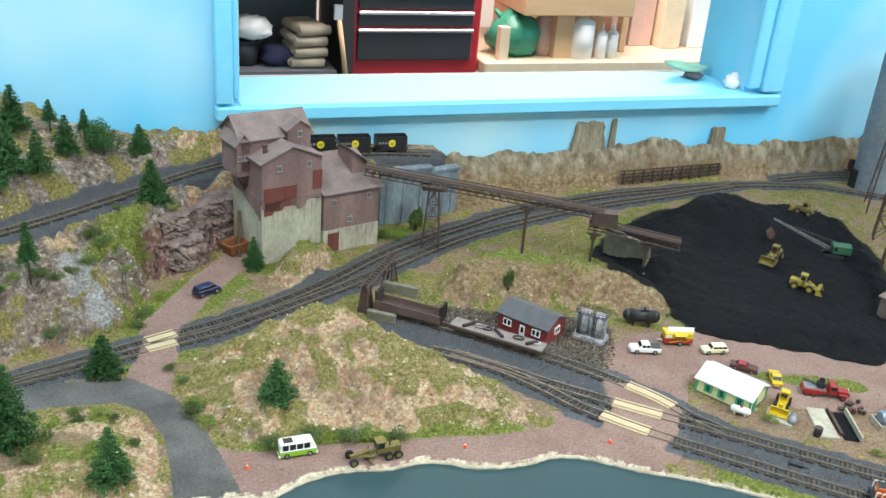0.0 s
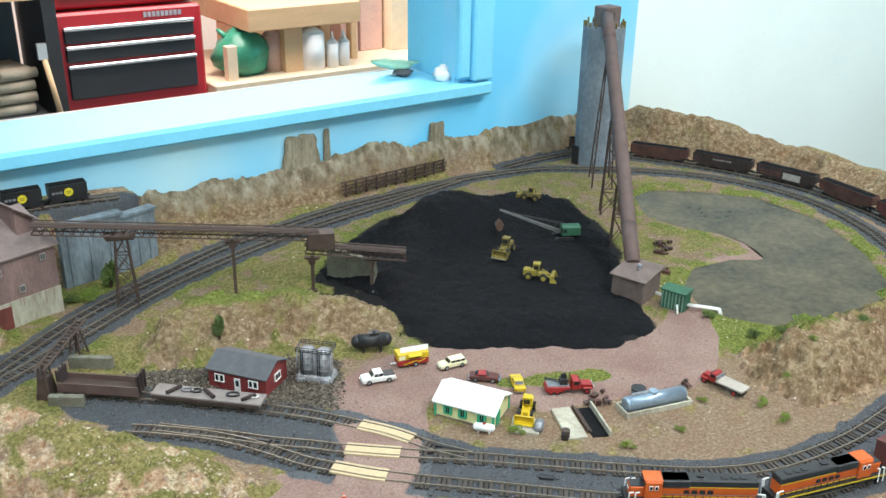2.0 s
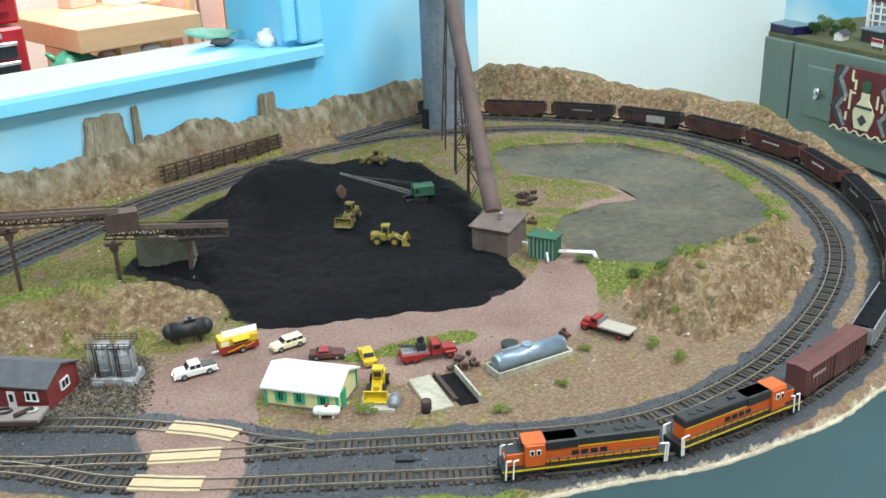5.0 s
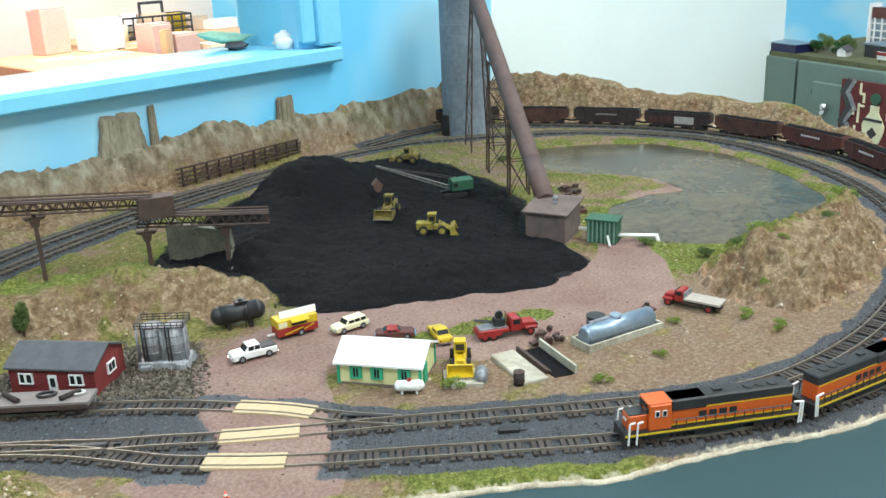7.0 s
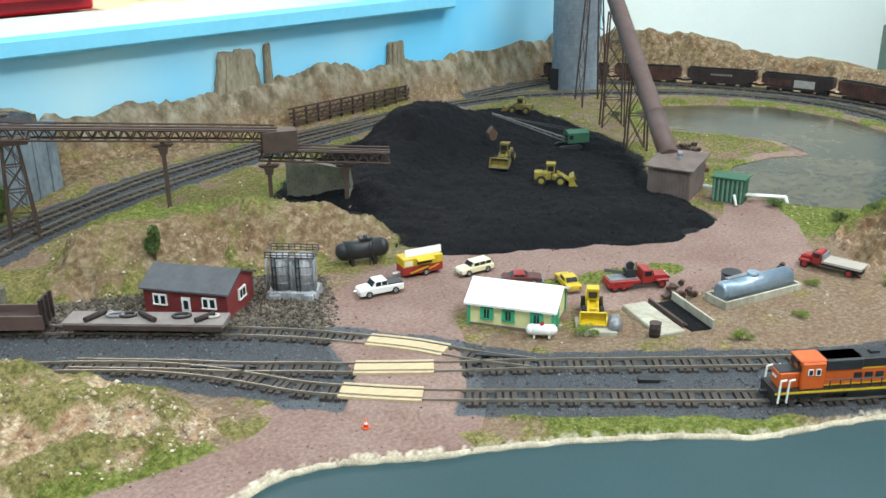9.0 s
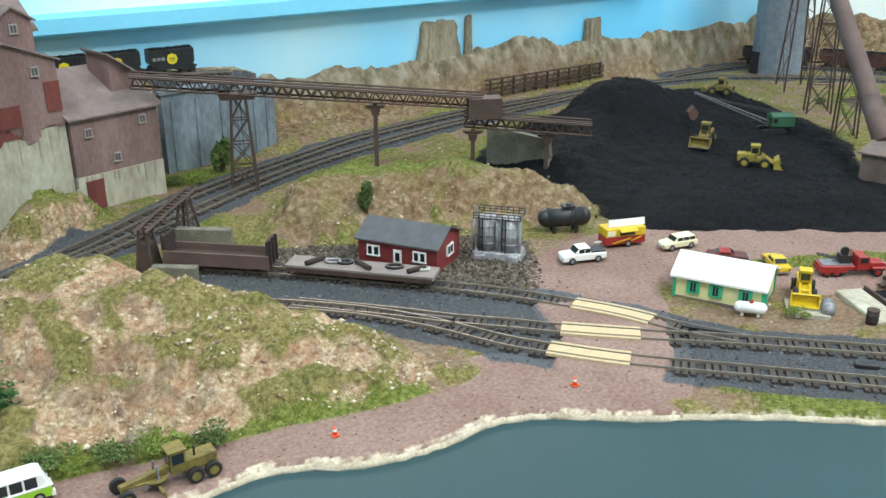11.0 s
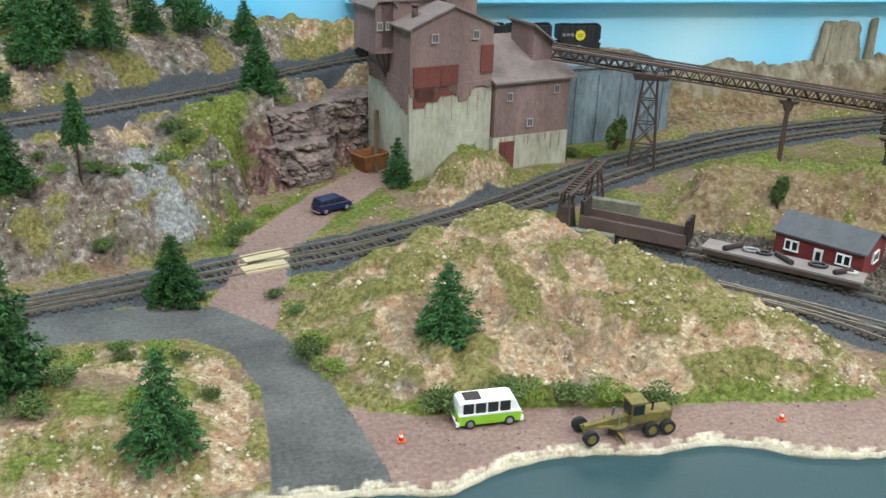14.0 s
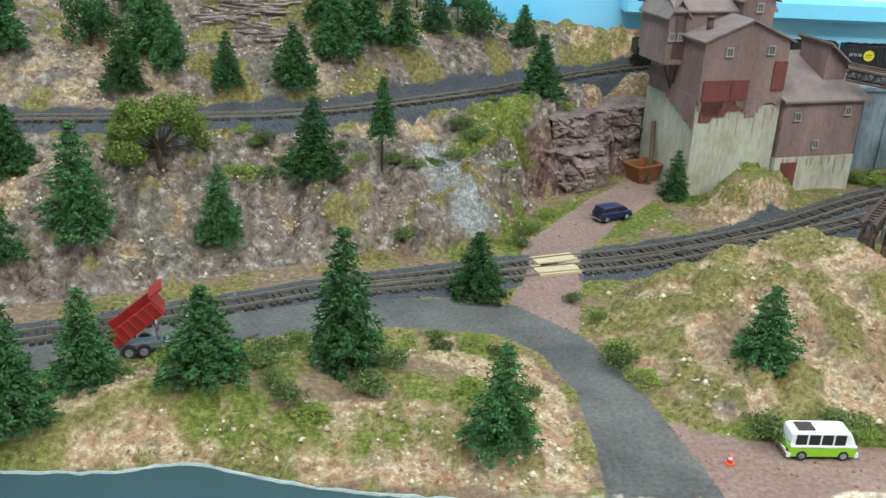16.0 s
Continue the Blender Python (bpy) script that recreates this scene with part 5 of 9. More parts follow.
# ---- silo with its tube conveyor ----
silo = thing("coal_silo", "tall blue-grey concrete silo in the layout's corner", "silo", m=at(0.702, 0.452))
shell, rings = Geo(), []
for i in range(14):
    z = 0.208 * i / 14
    rings += [(z, 0.0310), (z + 0.0138, 0.0310), (z + 0.0142, 0.0307), (z + 0.0148, 0.0307)]
rings[-2:] = [(0.208, 0.0310), (0.2082, 0.001)]
shell.add([(r * math.cos(2 * math.pi * i / 40), r * math.sin(2 * math.pi * i / 40), z) for z, r in rings for i in range(40)],
          [(j * 40 + i, j * 40 + (i + 1) % 40, (j + 1) * 40 + (i + 1) % 40, (j + 1) * 40 + i) for j in range(len(rings) - 1) for i in range(40)])
part("shell", shell, SILO_GREY, silo)
part("head_house", Geo().box((0.0, -0.004, 0.222), (0.030, 0.026, 0.030)), SHED_BROWN, silo, "small brown head house", 0.001)
# no hole is cut: a black block paints the opening's dark inside
part("head_opening", Geo().box((-0.004, -0.0175, 0.220), (0.009, 0.002, 0.018)), BLACK, silo)
railing = Geo()
for i in range(18):
    a = 2 * math.pi * i / 18
    railing.box((0.0295 * math.cos(a), 0.0295 * math.sin(a), 0.211), (0.002, 0.002, 0.006 + 0.003 * (i % 3)))
part("parapet", railing, OLIVE, silo, "uneven mossy parapet blocks")
# black block on the shell paints the shade inside the doorway
part("doorway", Geo().box((-0.0295, 0.008, 0.014), (0.008, 0.012, 0.028)), BLACK, silo)
tube = thing("tube_conveyor", "long brown covered tube conveyor climbing to the silo", "conveyor")
ta, tb = Vector((0.418, 0.098, 0.026)), Vector((0.690, 0.436, 0.226))
tg = Geo()
for i in range(8):
    p, q = ta + (tb - ta) * (i / 8), ta + (tb - ta) * ((i + 1) / 8)
    tg.cyl(p, q, 0.0088, 0.0088, 18, i in (0, 7))
    tg.cyl(q - (q - p) * 0.02, q, 0.0094, 0.0094, 18, False)
part("tube", tg, TUBE_BROWN, tube)
for f, w, turn, n in ((0.275, 0.0105, -39, 2), (0.525, 0.0125, -39, 4), (0.81, 0.024, 51, 4)):
    p = ta + (tb - ta) * f
    tower(tube, p.x, p.y, 0.0, p.z - 0.006, w, 0.0085, turn, n)
hut = thing("conveyor_hut", "small weathered brown tin hut at the tube's foot", "hut", m=at(0.409, 0.083, 0.0, -74))
part("wall", Geo().box((0, 0, 0.0115), (0.038, 0.040, 0.027), None, 0.985), SHED_BROWN, hut, "", 0.0006)
part("roof", Geo().add([(-0.0215, -0.0225, 0.0245), (0.0215, -0.0225, 0.0245), (0.0215, 0.0225, 0.0300), (-0.0215, 0.0225, 0.0300), (-0.0215, -0.0225, 0.0258), (0.0215, -0.0225, 0.0258), (0.0215, 0.0225, 0.0313), (-0.0215, 0.0225, 0.0313)],
                       [(3, 2, 1, 0), (4, 5, 6, 7), (0, 1, 5, 4), (1, 2, 6, 5), (2, 3, 7, 6), (3, 0, 4, 7)]), SHED_BROWN, hut)
part("roof_vent", Geo().cyl((0.002, 0, 0.027), (0.002, 0, 0.032), 0.002, n=8).ball((0.002, 0, 0.0335), 0.0028, 8, 5), GREY_METAL, hut, "round metal roof vent")
for i in range(12):
    part("batten", Geo().box((-0.0175 + i * 0.0032, -0.0202, 0.0115), (0.0006, 0.0006, 0.025)), SHED_BROWN, hut)
    part("batten", Geo().box((-0.0192, -0.018 + i * 0.0033, 0.0115), (0.0006, 0.0006, 0.025)), SHED_BROWN, hut)
pump = thing("pump_shed", "small dark green corrugated pump shed beside the pond", "shed", m=at(0.420, 0.036, 0.0, -72))
part("wall", Geo().box((0, 0, 0.010), (0.026, 0.017, 0.020)), GREEN_DARK, pump)
part("roof", Geo().box((0, 0, 0.0208), (0.029, 0.020, 0.0016)), GREEN_DARK, pump)
RIB_GREEN = mat("pale_green_ribs", (0.16, 0.27, 0.22), 0.6)
for i in range(7):
    part("batten", Geo().box((-0.0115 + i * 0.0038, -0.0088, 0.010), (0.0014, 0.0012, 0.019)), RIB_GREEN, pump)
for k in (0.0, 0.0035):
    part("water_pipe", Geo().cyl((0.013, k, 0.006), (0.043, k + 0.012, 0.005), 0.0011, n=7).cyl((0.043, k + 0.012, 0.005), (0.046, k + 0.014, -0.004), 0.0011, n=7), WHITE, pump, "white pipe to the pond")
part("elbow_pipe", Geo().cyl((0.006, -0.010, 0.008), (0.010, -0.016, 0.0005), 0.0011, n=7), WHITE, pump)
part("wall_pipe", Geo().cyl((-0.013, 0.002, 0.008), (-0.024, 0.004, 0.008), 0.0018, n=8), WHITE, pump)

# ---- houses ----
house = thing("yellow_house", "pale yellow cottage with white roof and green trim", "house", m=at(0.091, 0.010, 0.0, -60))
HW, HD = 0.0525, 0.036
part("wall", gable(HD, HW, 0.0, 0.0145, 0.0225), YELLOW_WALL, house).matrix_local = pose(HW, 0, 0, 0, 0, 90) @ Matrix.Identity(4)
part("roof", gable_roof(HD, HW, 0.0145, 0.0225, over=0.0026), WHITE, house, "bright white sheet roof").matrix_local = pose(HW, 0, 0, 0, 0, 90)
for x in (0.0115, 0.0250, 0.0425):
    w = small_window(house, x, 0.0082, -0.0004, 0.0042, 0.0070, GREEN_TRIM)
    part("shutter", Geo().box((-0.0030, -0.0003, 0), (0.0018, 0.0014, 0.0078)).box((0.0030, -0.0003, 0), (0.0018, 0.0014, 0.0078)), GREEN_TRIM, w)
for x, y in ((0, 0), (HW, 0), (HW, HD), (0, HD)):
    part("corner_board", Geo().box((x, y, 0.0073), (0.0018, 0.0018, 0.0146)), GREEN_TRIM, house)
part("door", Geo().box((HW + 0.0004, 0.010, 0.006), (0.0012, 0.0075, 0.012)), GREEN_TRIM, house)
part("foundation", Geo().box((HW / 2, HD / 2, -0.0005), (HW + 0.0015, HD + 0.0015, 0.003)), SHED_BROWN, house)

red = thing("red_house", "dark red wooden office with low grey gable roof", "house", m=at(-0.0495, 0.160, 0.0, -54.8))
RW, RD = 0.0570, 0.038
profile = [(0, 0), (RD, 0), (RD, 0.0185), (RD * 0.5, 0.0268), (0, 0.0185)]
part("wall", Geo().prism(profile, 0, RW), RED_HOUSE, red).matrix_local = pose(RW, 0, 0, 0, 0, 90)
rp = [(-0.002, 0.0178), (RD * 0.25, 0.0229), (RD * 0.5, 0.0270), (RD * 0.75, 0.0229), (RD + 0.002, 0.0178)]
part("roof", Geo().prism(rp + [(x, z + 0.0012) for x, z in reversed(rp)], -0.002, RW + 0.002), GREY_ROOF, red, "grey roof").matrix_local = pose(RW, 0, 0, 0, 0, 90)
for x in (0.0115, 0.0450):
    w = small_window(red, x, 0.0115, -0.0004, 0.0085, 0.0065, WHITE)
    part("mullion", Geo().box((0, -0.0004, 0), (0.0013, 0.0018, 0.0065)), WHITE, w)
small_window(red, 0.020, 0.0115, -RW - 0.0004, 0.009, 0.0065, WHITE, pose(0, 0, 0, 0, 0, 90))
d = part("door", Geo().box((0.0290, -0.0003, 0.0072), (0.0058, 0.0012, 0.0138)), WHITE, red, "white door with glazed panel")
part("pane", Geo().box((0.0293, -0.0011, 0.0095), (0.0028, 0.0008, 0.0055)), GLASS, d)
board = Geo()
for i in range(11):
    board.box((RW / 2, -0.0001, 0.0016 + i * 0.0016), (RW, 0.0004, 0.00025))
part("siding_board", board, RED_HOUSE, red)

# ---- tanks and yard clutter ----
TANK_SILVER = mat("streaked_silver_tank", (0.36, 0.365, 0.385), 0.5, 0.25, 0.5, 70, 500, 0.3, dark=(0.075, 0.075, 0.082), stretch=(1, 1, 0.35))
twin = thing("twin_storage_tanks", "pair of streaked silver upright tanks on a rough plinth", "storage tank", m=at(0.037, 0.121, 0.0, -47) @ Matrix.Diagonal((0.78, 0.80, 0.84, 1)))
part("base", Geo().box((0, 0, 0.0025), (0.046, 0.026, 0.008), None, 0.9).box((-0.014, -0.012, 0.002), (0.012, 0.008, 0.006), None, 0.8).box((0.015, -0.011, 0.002), (0.010, 0.008, 0.007), None, 0.8), TANK_SILVER, twin, "rough silver plinth", 0.0008)
for x in (-0.0100, 0.0100):
    g = Geo().cyl((x, 0, 0.005), (x, 0, 0.0335), 0.0096, n=24).cyl((x, 0, 0.0335), (x, 0, 0.0345), 0.0096, 0.006, 24)
    for z in (0.0125, 0.0195, 0.0265):
        g.cyl((x, 0, z), (x, 0, z + 0.0008), 0.0100, n=24)
    tk = part("tank", g, TANK_SILVER, twin)
    part("ladder", Geo().box((x - 0.0052, -0.0098, 0.0185), (0.0007, 0.0010, 0.033)).box((x - 0.0022, -0.0104, 0.0185), (0.0007, 0.0010, 0.033)), BLACK, tk)
    part("rung", Geo().box((x - 0.0037, -0.0100, 0.010), (0.003, 0.0005, 0.0005)).box((x - 0.0037, -0.0100, 0.018), (0.003, 0.0005, 0.0005)).box((x - 0.0037, -0.0100, 0.026), (0.003, 0.0005, 0.0005)), BLACK, tk)
for x, r in ((0.0, 0.0016), (0.0026, 0.0011), (-0.0205, 0.0012), (0.0195, 0.0012)):
    part("drain_pipe", Geo().cyl((x, -0.0072, 0.003), (x, -0.0072, 0.0345), r, n=10), TANK_SILVER, twin)
rail = Geo()
for x in np.linspace(-0.0205, 0.0205, 9):
    for y in (-0.0100, 0.0100):
        rail.box((x, y, 0.0365), (0.0006, 0.0006, 0.0055))
for z in (0.0345, 0.0366, 0.0390):
    for y in (-0.0100, 0.0100):
        rail.box((0, y, z), (0.0415, 0.0006, 0.0006))
    for x in (-0.0205, 0.0205):
        rail.box((x, 0, z), (0.0006, 0.020, 0.0006))
part("railing", rail, BLACK, twin, "thin dark catwalk railing")
oil = thing("oil_tank", "black horizontal oil tank on short legs", "oil tank", m=at(0.104, 0.135, float(height(0.104, 0.135)), -22) @ Matrix.Diagonal((0.82, 0.9, 0.9, 1)))
part("tank", Geo().cyl((-0.0165, 0, 0.0125), (0.0165, 0, 0.0125), 0.0078, n=22).ball((-0.0165, 0, 0.0125), 0.0076, 14, 8).ball((0.0165, 0, 0.0125), 0.0076, 14, 8), BLACK, oil)
for x in (-0.010, 0.010):
    part("saddle_leg", Geo().box((x, -0.004, 0.003), (0.0028, 0.0022, 0.008)).box((x, 0.004, 0.003), (0.0028, 0.0022, 0.008)), BLACK, oil)
part("ladder", Geo().box((0.004, -0.0086, 0.011), (0.0006, 0.0006, 0.020)).box((0.007, -0.0086, 0.011), (0.0006, 0.0006, 0.020)), BLACK, oil)
part("valve_dome", Geo().box((0.003, 0, 0.0215), (0.011, 0.008, 0.0016)).cyl((0.003, 0, 0.0195), (0.003, 0, 0.024), 0.002, n=10), BLACK, oil)
gas = thing("propane_tank", "small white propane tank with red cap", "propane tank", m=at(0.109, -0.034, 0.0, -47))
part("tank", Geo().cyl((-0.006, 0, 0.0048), (0.006, 0, 0.0048), 0.0034, n=18).ball((-0.006, 0, 0.0048), 0.0034, 12, 8).ball((0.006, 0, 0.0048), 0.0034, 12, 8), WHITE, gas)
part("cap", Geo().cyl((0, 0, 0.0078), (0, 0, 0.0092), 0.0014, n=10), RED, gas, "red cap")
for x in (-0.0045, 0.0045):
    part("leg", Geo().box((x, 0, 0.001), (0.0014, 0.004, 0.0026)), WHITE, gas)
rcar = thing("storage_tank", "long blue-silver horizontal tank on a concrete cradle", "storage tank", m=at(0.256, -0.086, 0.0, -15) @ Matrix.Diagonal((0.82, 0.85, 0.88, 1)))
part("cradle", Geo().box((0, -0.0105, 0.0022), (0.080, 0.002, 0.006)).box((0, 0.0105, 0.0022), (0.080, 0.002, 0.006)).box((-0.039, 0, 0.0022), (0.002, 0.021, 0.006)).box((0.039, 0, 0.0022), (0.002, 0.021, 0.006)).box((0, 0, 0.0), (0.078, 0.020, 0.002)), CONCRETE, rcar)
part("tank", Geo().cyl((-0.034, 0, 0.0085), (0.034, 0, 0.0085), 0.0078, n=24).cyl((-0.0365, 0, 0.0085), (-0.034, 0, 0.0085), 0.0058, 0.0078, 24).cyl((0.034, 0, 0.0085), (0.0365, 0, 0.0085), 0.0078, 0.0058, 24), BLUE_METAL, rcar)
part("dome", Geo().cyl((-0.002, 0.001, 0.014), (-0.002, 0.001, 0.0185), 0.0046, n=18), BLUE_METAL, rcar)
part("walkway", Geo().box((-0.016, 0.003, 0.0165), (0.022, 0.004, 0.0008)), GREY_METAL, rcar)
drum = thing("metal_vat", "dark grey open vat behind the long tank", "vat", m=at(0.250, -0.072))
part("vat", Geo().cyl((0, 0, 0), (0, 0, 0.013), 0.0062, n=18), GREY_ROOF, drum)
part("rim", Geo().cyl((0, 0, 0.0125), (0, 0, 0.0137), 0.0066, n=18), BLACK, drum)
pad = thing("concrete_slab", "pale concrete loading slab with dark rails", "slab", m=at(0.1745, -0.066, 0.0, -113))
part("slab", Geo().box((0, 0, 0.001), (0.046, 0.017, 0.004)), CONCRETE, pad, "", 0.0006)
part("edge_rail", Geo().box((-0.004, 0.0115, 0.002), (0.040, 0.0014, 0.004)).box((-0.002, 0.014, 0.001), (0.036, 0.0012, 0.003)), STEEL_BROWN, pad)
pit = thing("ash_pit", "dark ash pit beside the concrete slab", "pit", m=at(0.192, -0.075, 0.0, -113))
part("pit_floor", Geo().box((0, 0, 0.0006), (0.044, 0.014, 0.002)), COAL, pit)
part("pit_wall", Geo().box((0.0, 0.0075, 0.003), (0.046, 0.0016, 0.008)), CONCRETE, pit)
barrel = thing("oil_drum", "rusty brown oil drum beside the slab", "drum", m=at(0.1575, -0.080))
part("drum_body", Geo().cyl((0, 0, 0), (0, 0, 0.009), 0.0034, n=16).cyl((0, 0, 0.0028), (0, 0, 0.0033), 0.0036, n=16).cyl((0, 0, 0.006), (0, 0, 0.0065), 0.0036, n=16), HOPPER, barrel)
part("lid", Geo().cyl((0, 0, 0.0088), (0, 0, 0.0095), 0.0036, n=16), STEEL_BROWN, barrel)
tankb = thing("buried_tank", "grey rounded tank half sunk beside the loader", "tank", m=at(0.150, -0.056, 0.0, 40))
part("tank", Geo().cyl((-0.004, 0, 0.003), (0.004, 0, 0.003), 0.0042, n=16).ball((-0.004, 0, 0.003), 0.0042, 12, 8).ball((0.004, 0, 0.003), 0.0042, 12, 8), GREY_METAL, tankb)
part("base", Geo().box((0, 0, 0.0), (0.012, 0.007, 0.002)), CONCRETE, tankb)
slab2 = single("loader_slab", Geo().box((0, 0, 0.0), (0.022, 0.024, 0.003)), CONCRETE, "grey concrete slab under the yellow loader", "slab", m=at(0.143, -0.047, 0.0, 45))
rng = random.Random(11)
for i, (x, y, n) in enumerate(((0.222, -0.048, 7), (0.215, -0.060, 5), (0.538, 0.160, 12), (0.474, 0.103, 8), (0.522, 0.143, 9), (0.30, -0.082, 5))):
    pile = thing("scrap_pile", "rusty heap of scrap machine parts", "scrap pile", "scrap piles", at(x, y, max(0.0, height(x, y))))
    for k in range(n):
        p = Vector((rng.uniform(-0.012, 0.012), rng.uniform(-0.006, 0.006), rng.uniform(0.001, 0.0035)))
        if k % 2:
            part("scrap_wheel", Geo().cyl(p - Vector((0.001, 0, 0)), p + Vector((0.0015, 0.0008, 0.0004)), 0.0020, n=12), STEEL_BROWN, pile)
        else:
            part("scrap_plate", Geo().box(p, (rng.uniform(0.004, 0.010), rng.uniform(0.002, 0.005), rng.uniform(0.001, 0.005)), Matrix.Rotation(rng.uniform(0, 3), 3, "Z")), STEEL_BROWN if k % 4 else HOPPER_RED, pile)
fence = thing("rail_stack_fence", "long dark stack of old track panels behind the main track", "fence", m=at(0.288, 0.5055, 0.003, 3.5))
for j in range(4):
    part("rail_bar", Geo().box((0.088, 0.0012 * j, 0.008 + j * 0.0048), (0.180, 0.0016, 0.0018)), STEEL_BROWN, fence)
for i in range(11):
    part("upright", Geo().box((0.004 + i * 0.0170, 0.0015, 0.0125), (0.0016, 0.0026, 0.020)), STEEL_BROWN, fence)
    part("brace", Geo().cyl((0.004 + i * 0.0170, 0.001, 0.006), (0.0195 + i * 0.0160, 0.001, 0.0205), 0.0007, n=5), STEEL_BROWN, fence)
# ---- bridge remains, ramp and block ----
ramp = thing("timber_ramp", "brown timber loading ramp on two trestle towers", "ramp")
pa, pb = Vector((-0.172, 0.223, 0.030)), Vector((-0.118, 0.297, 0.028))
dv = (pb - pa).normalized()
sv = Vector((dv.y, -dv.x, 0)) * 0.004
for k in (sv, -sv):
    part("beam", Geo().cyl(pa + k - dv * 0.01, pb + k, 0.0014, n=4), STEEL_BROWN, ramp)
for i in range(13):
    mid = pa + (pb - pa) * ((i + 0.5) / 13)
    part("cross_tie", Geo().box(mid + Vector((0, 0, -0.0016)), (0.0020, 0.0105, 0.0012), Matrix.Rotation(math.atan2(dv.y, dv.x), 3, "Z")), STEEL_BROWN, ramp)
tower(ramp, -0.172, 0.223, 0.0, 0.030, 0.0085, 0.004, 54, 2)
part("timber_block", Geo().box((-0.172, 0.223, 0.010), (0.016, 0.012, 0.020), Matrix.Rotation(radians(54), 3, "Z"), 0.7), STEEL_BROWN, ramp)
tower(ramp, -0.130, 0.276, 0.0, 0.028, 0.0095, 0.004, 54, 2)
single("concrete_block_wall", Geo().box((0, 0, 0.006), (0.040, 0.006, 0.013)), GRIMY, "mossy grey concrete block wall under the ramp", "block wall", m=at(-0.126, 0.249, 0, -36), bevel=0.0006)
single("concrete_block_wall", Geo().box((0, 0, 0.005), (0.030, 0.006, 0.010)), GRIMY, "grey concrete block wall beside the siding", "block wall", m=at(-0.162, 0.198, 0, -36), bevel=0.0006)


# ---- rolling stock ----
def wheelset(parent, x, wide=0.0104, r=0.0026, n=2):
    t = part("truck", Geo().box((x, -wide / 2 - 0.0008, 0.0058), (0.013, 0.0012, 0.0028)).box((x, wide / 2 + 0.0008, 0.0058), (0.013, 0.0012, 0.0028)).box((x, 0, 0.006), (0.004, wide, 0.002)), BLACK, parent)
    for k in ((-0.0045, 0.0045) if n == 2 else (-0.0065, 0, 0.0065)):
        part("wheel", Geo().cyl((x + k, -wide / 2 - 0.0004, 0.0036 + r - 0.0026), (x + k, -wide / 2 + 0.0008, 0.0036 + r - 0.0026), r, n=14).cyl((x + k, wide / 2 - 0.0008, 0.0036 + r - 0.0026), (x + k, wide / 2 + 0.0004, 0.0036 + r - 0.0026), r, n=14), STEEL_BROWN, t)


def bars(parent, name, material, x, y, z, count, w, h, pitch, up=0.0):
    """Plain bars for lettering too small to read."""
    g = Geo()
    for i in range(count):
        g.box((x + i * pitch, y, z + up * i), (w, 0.0004, h))
    return part(name, g, material, parent)


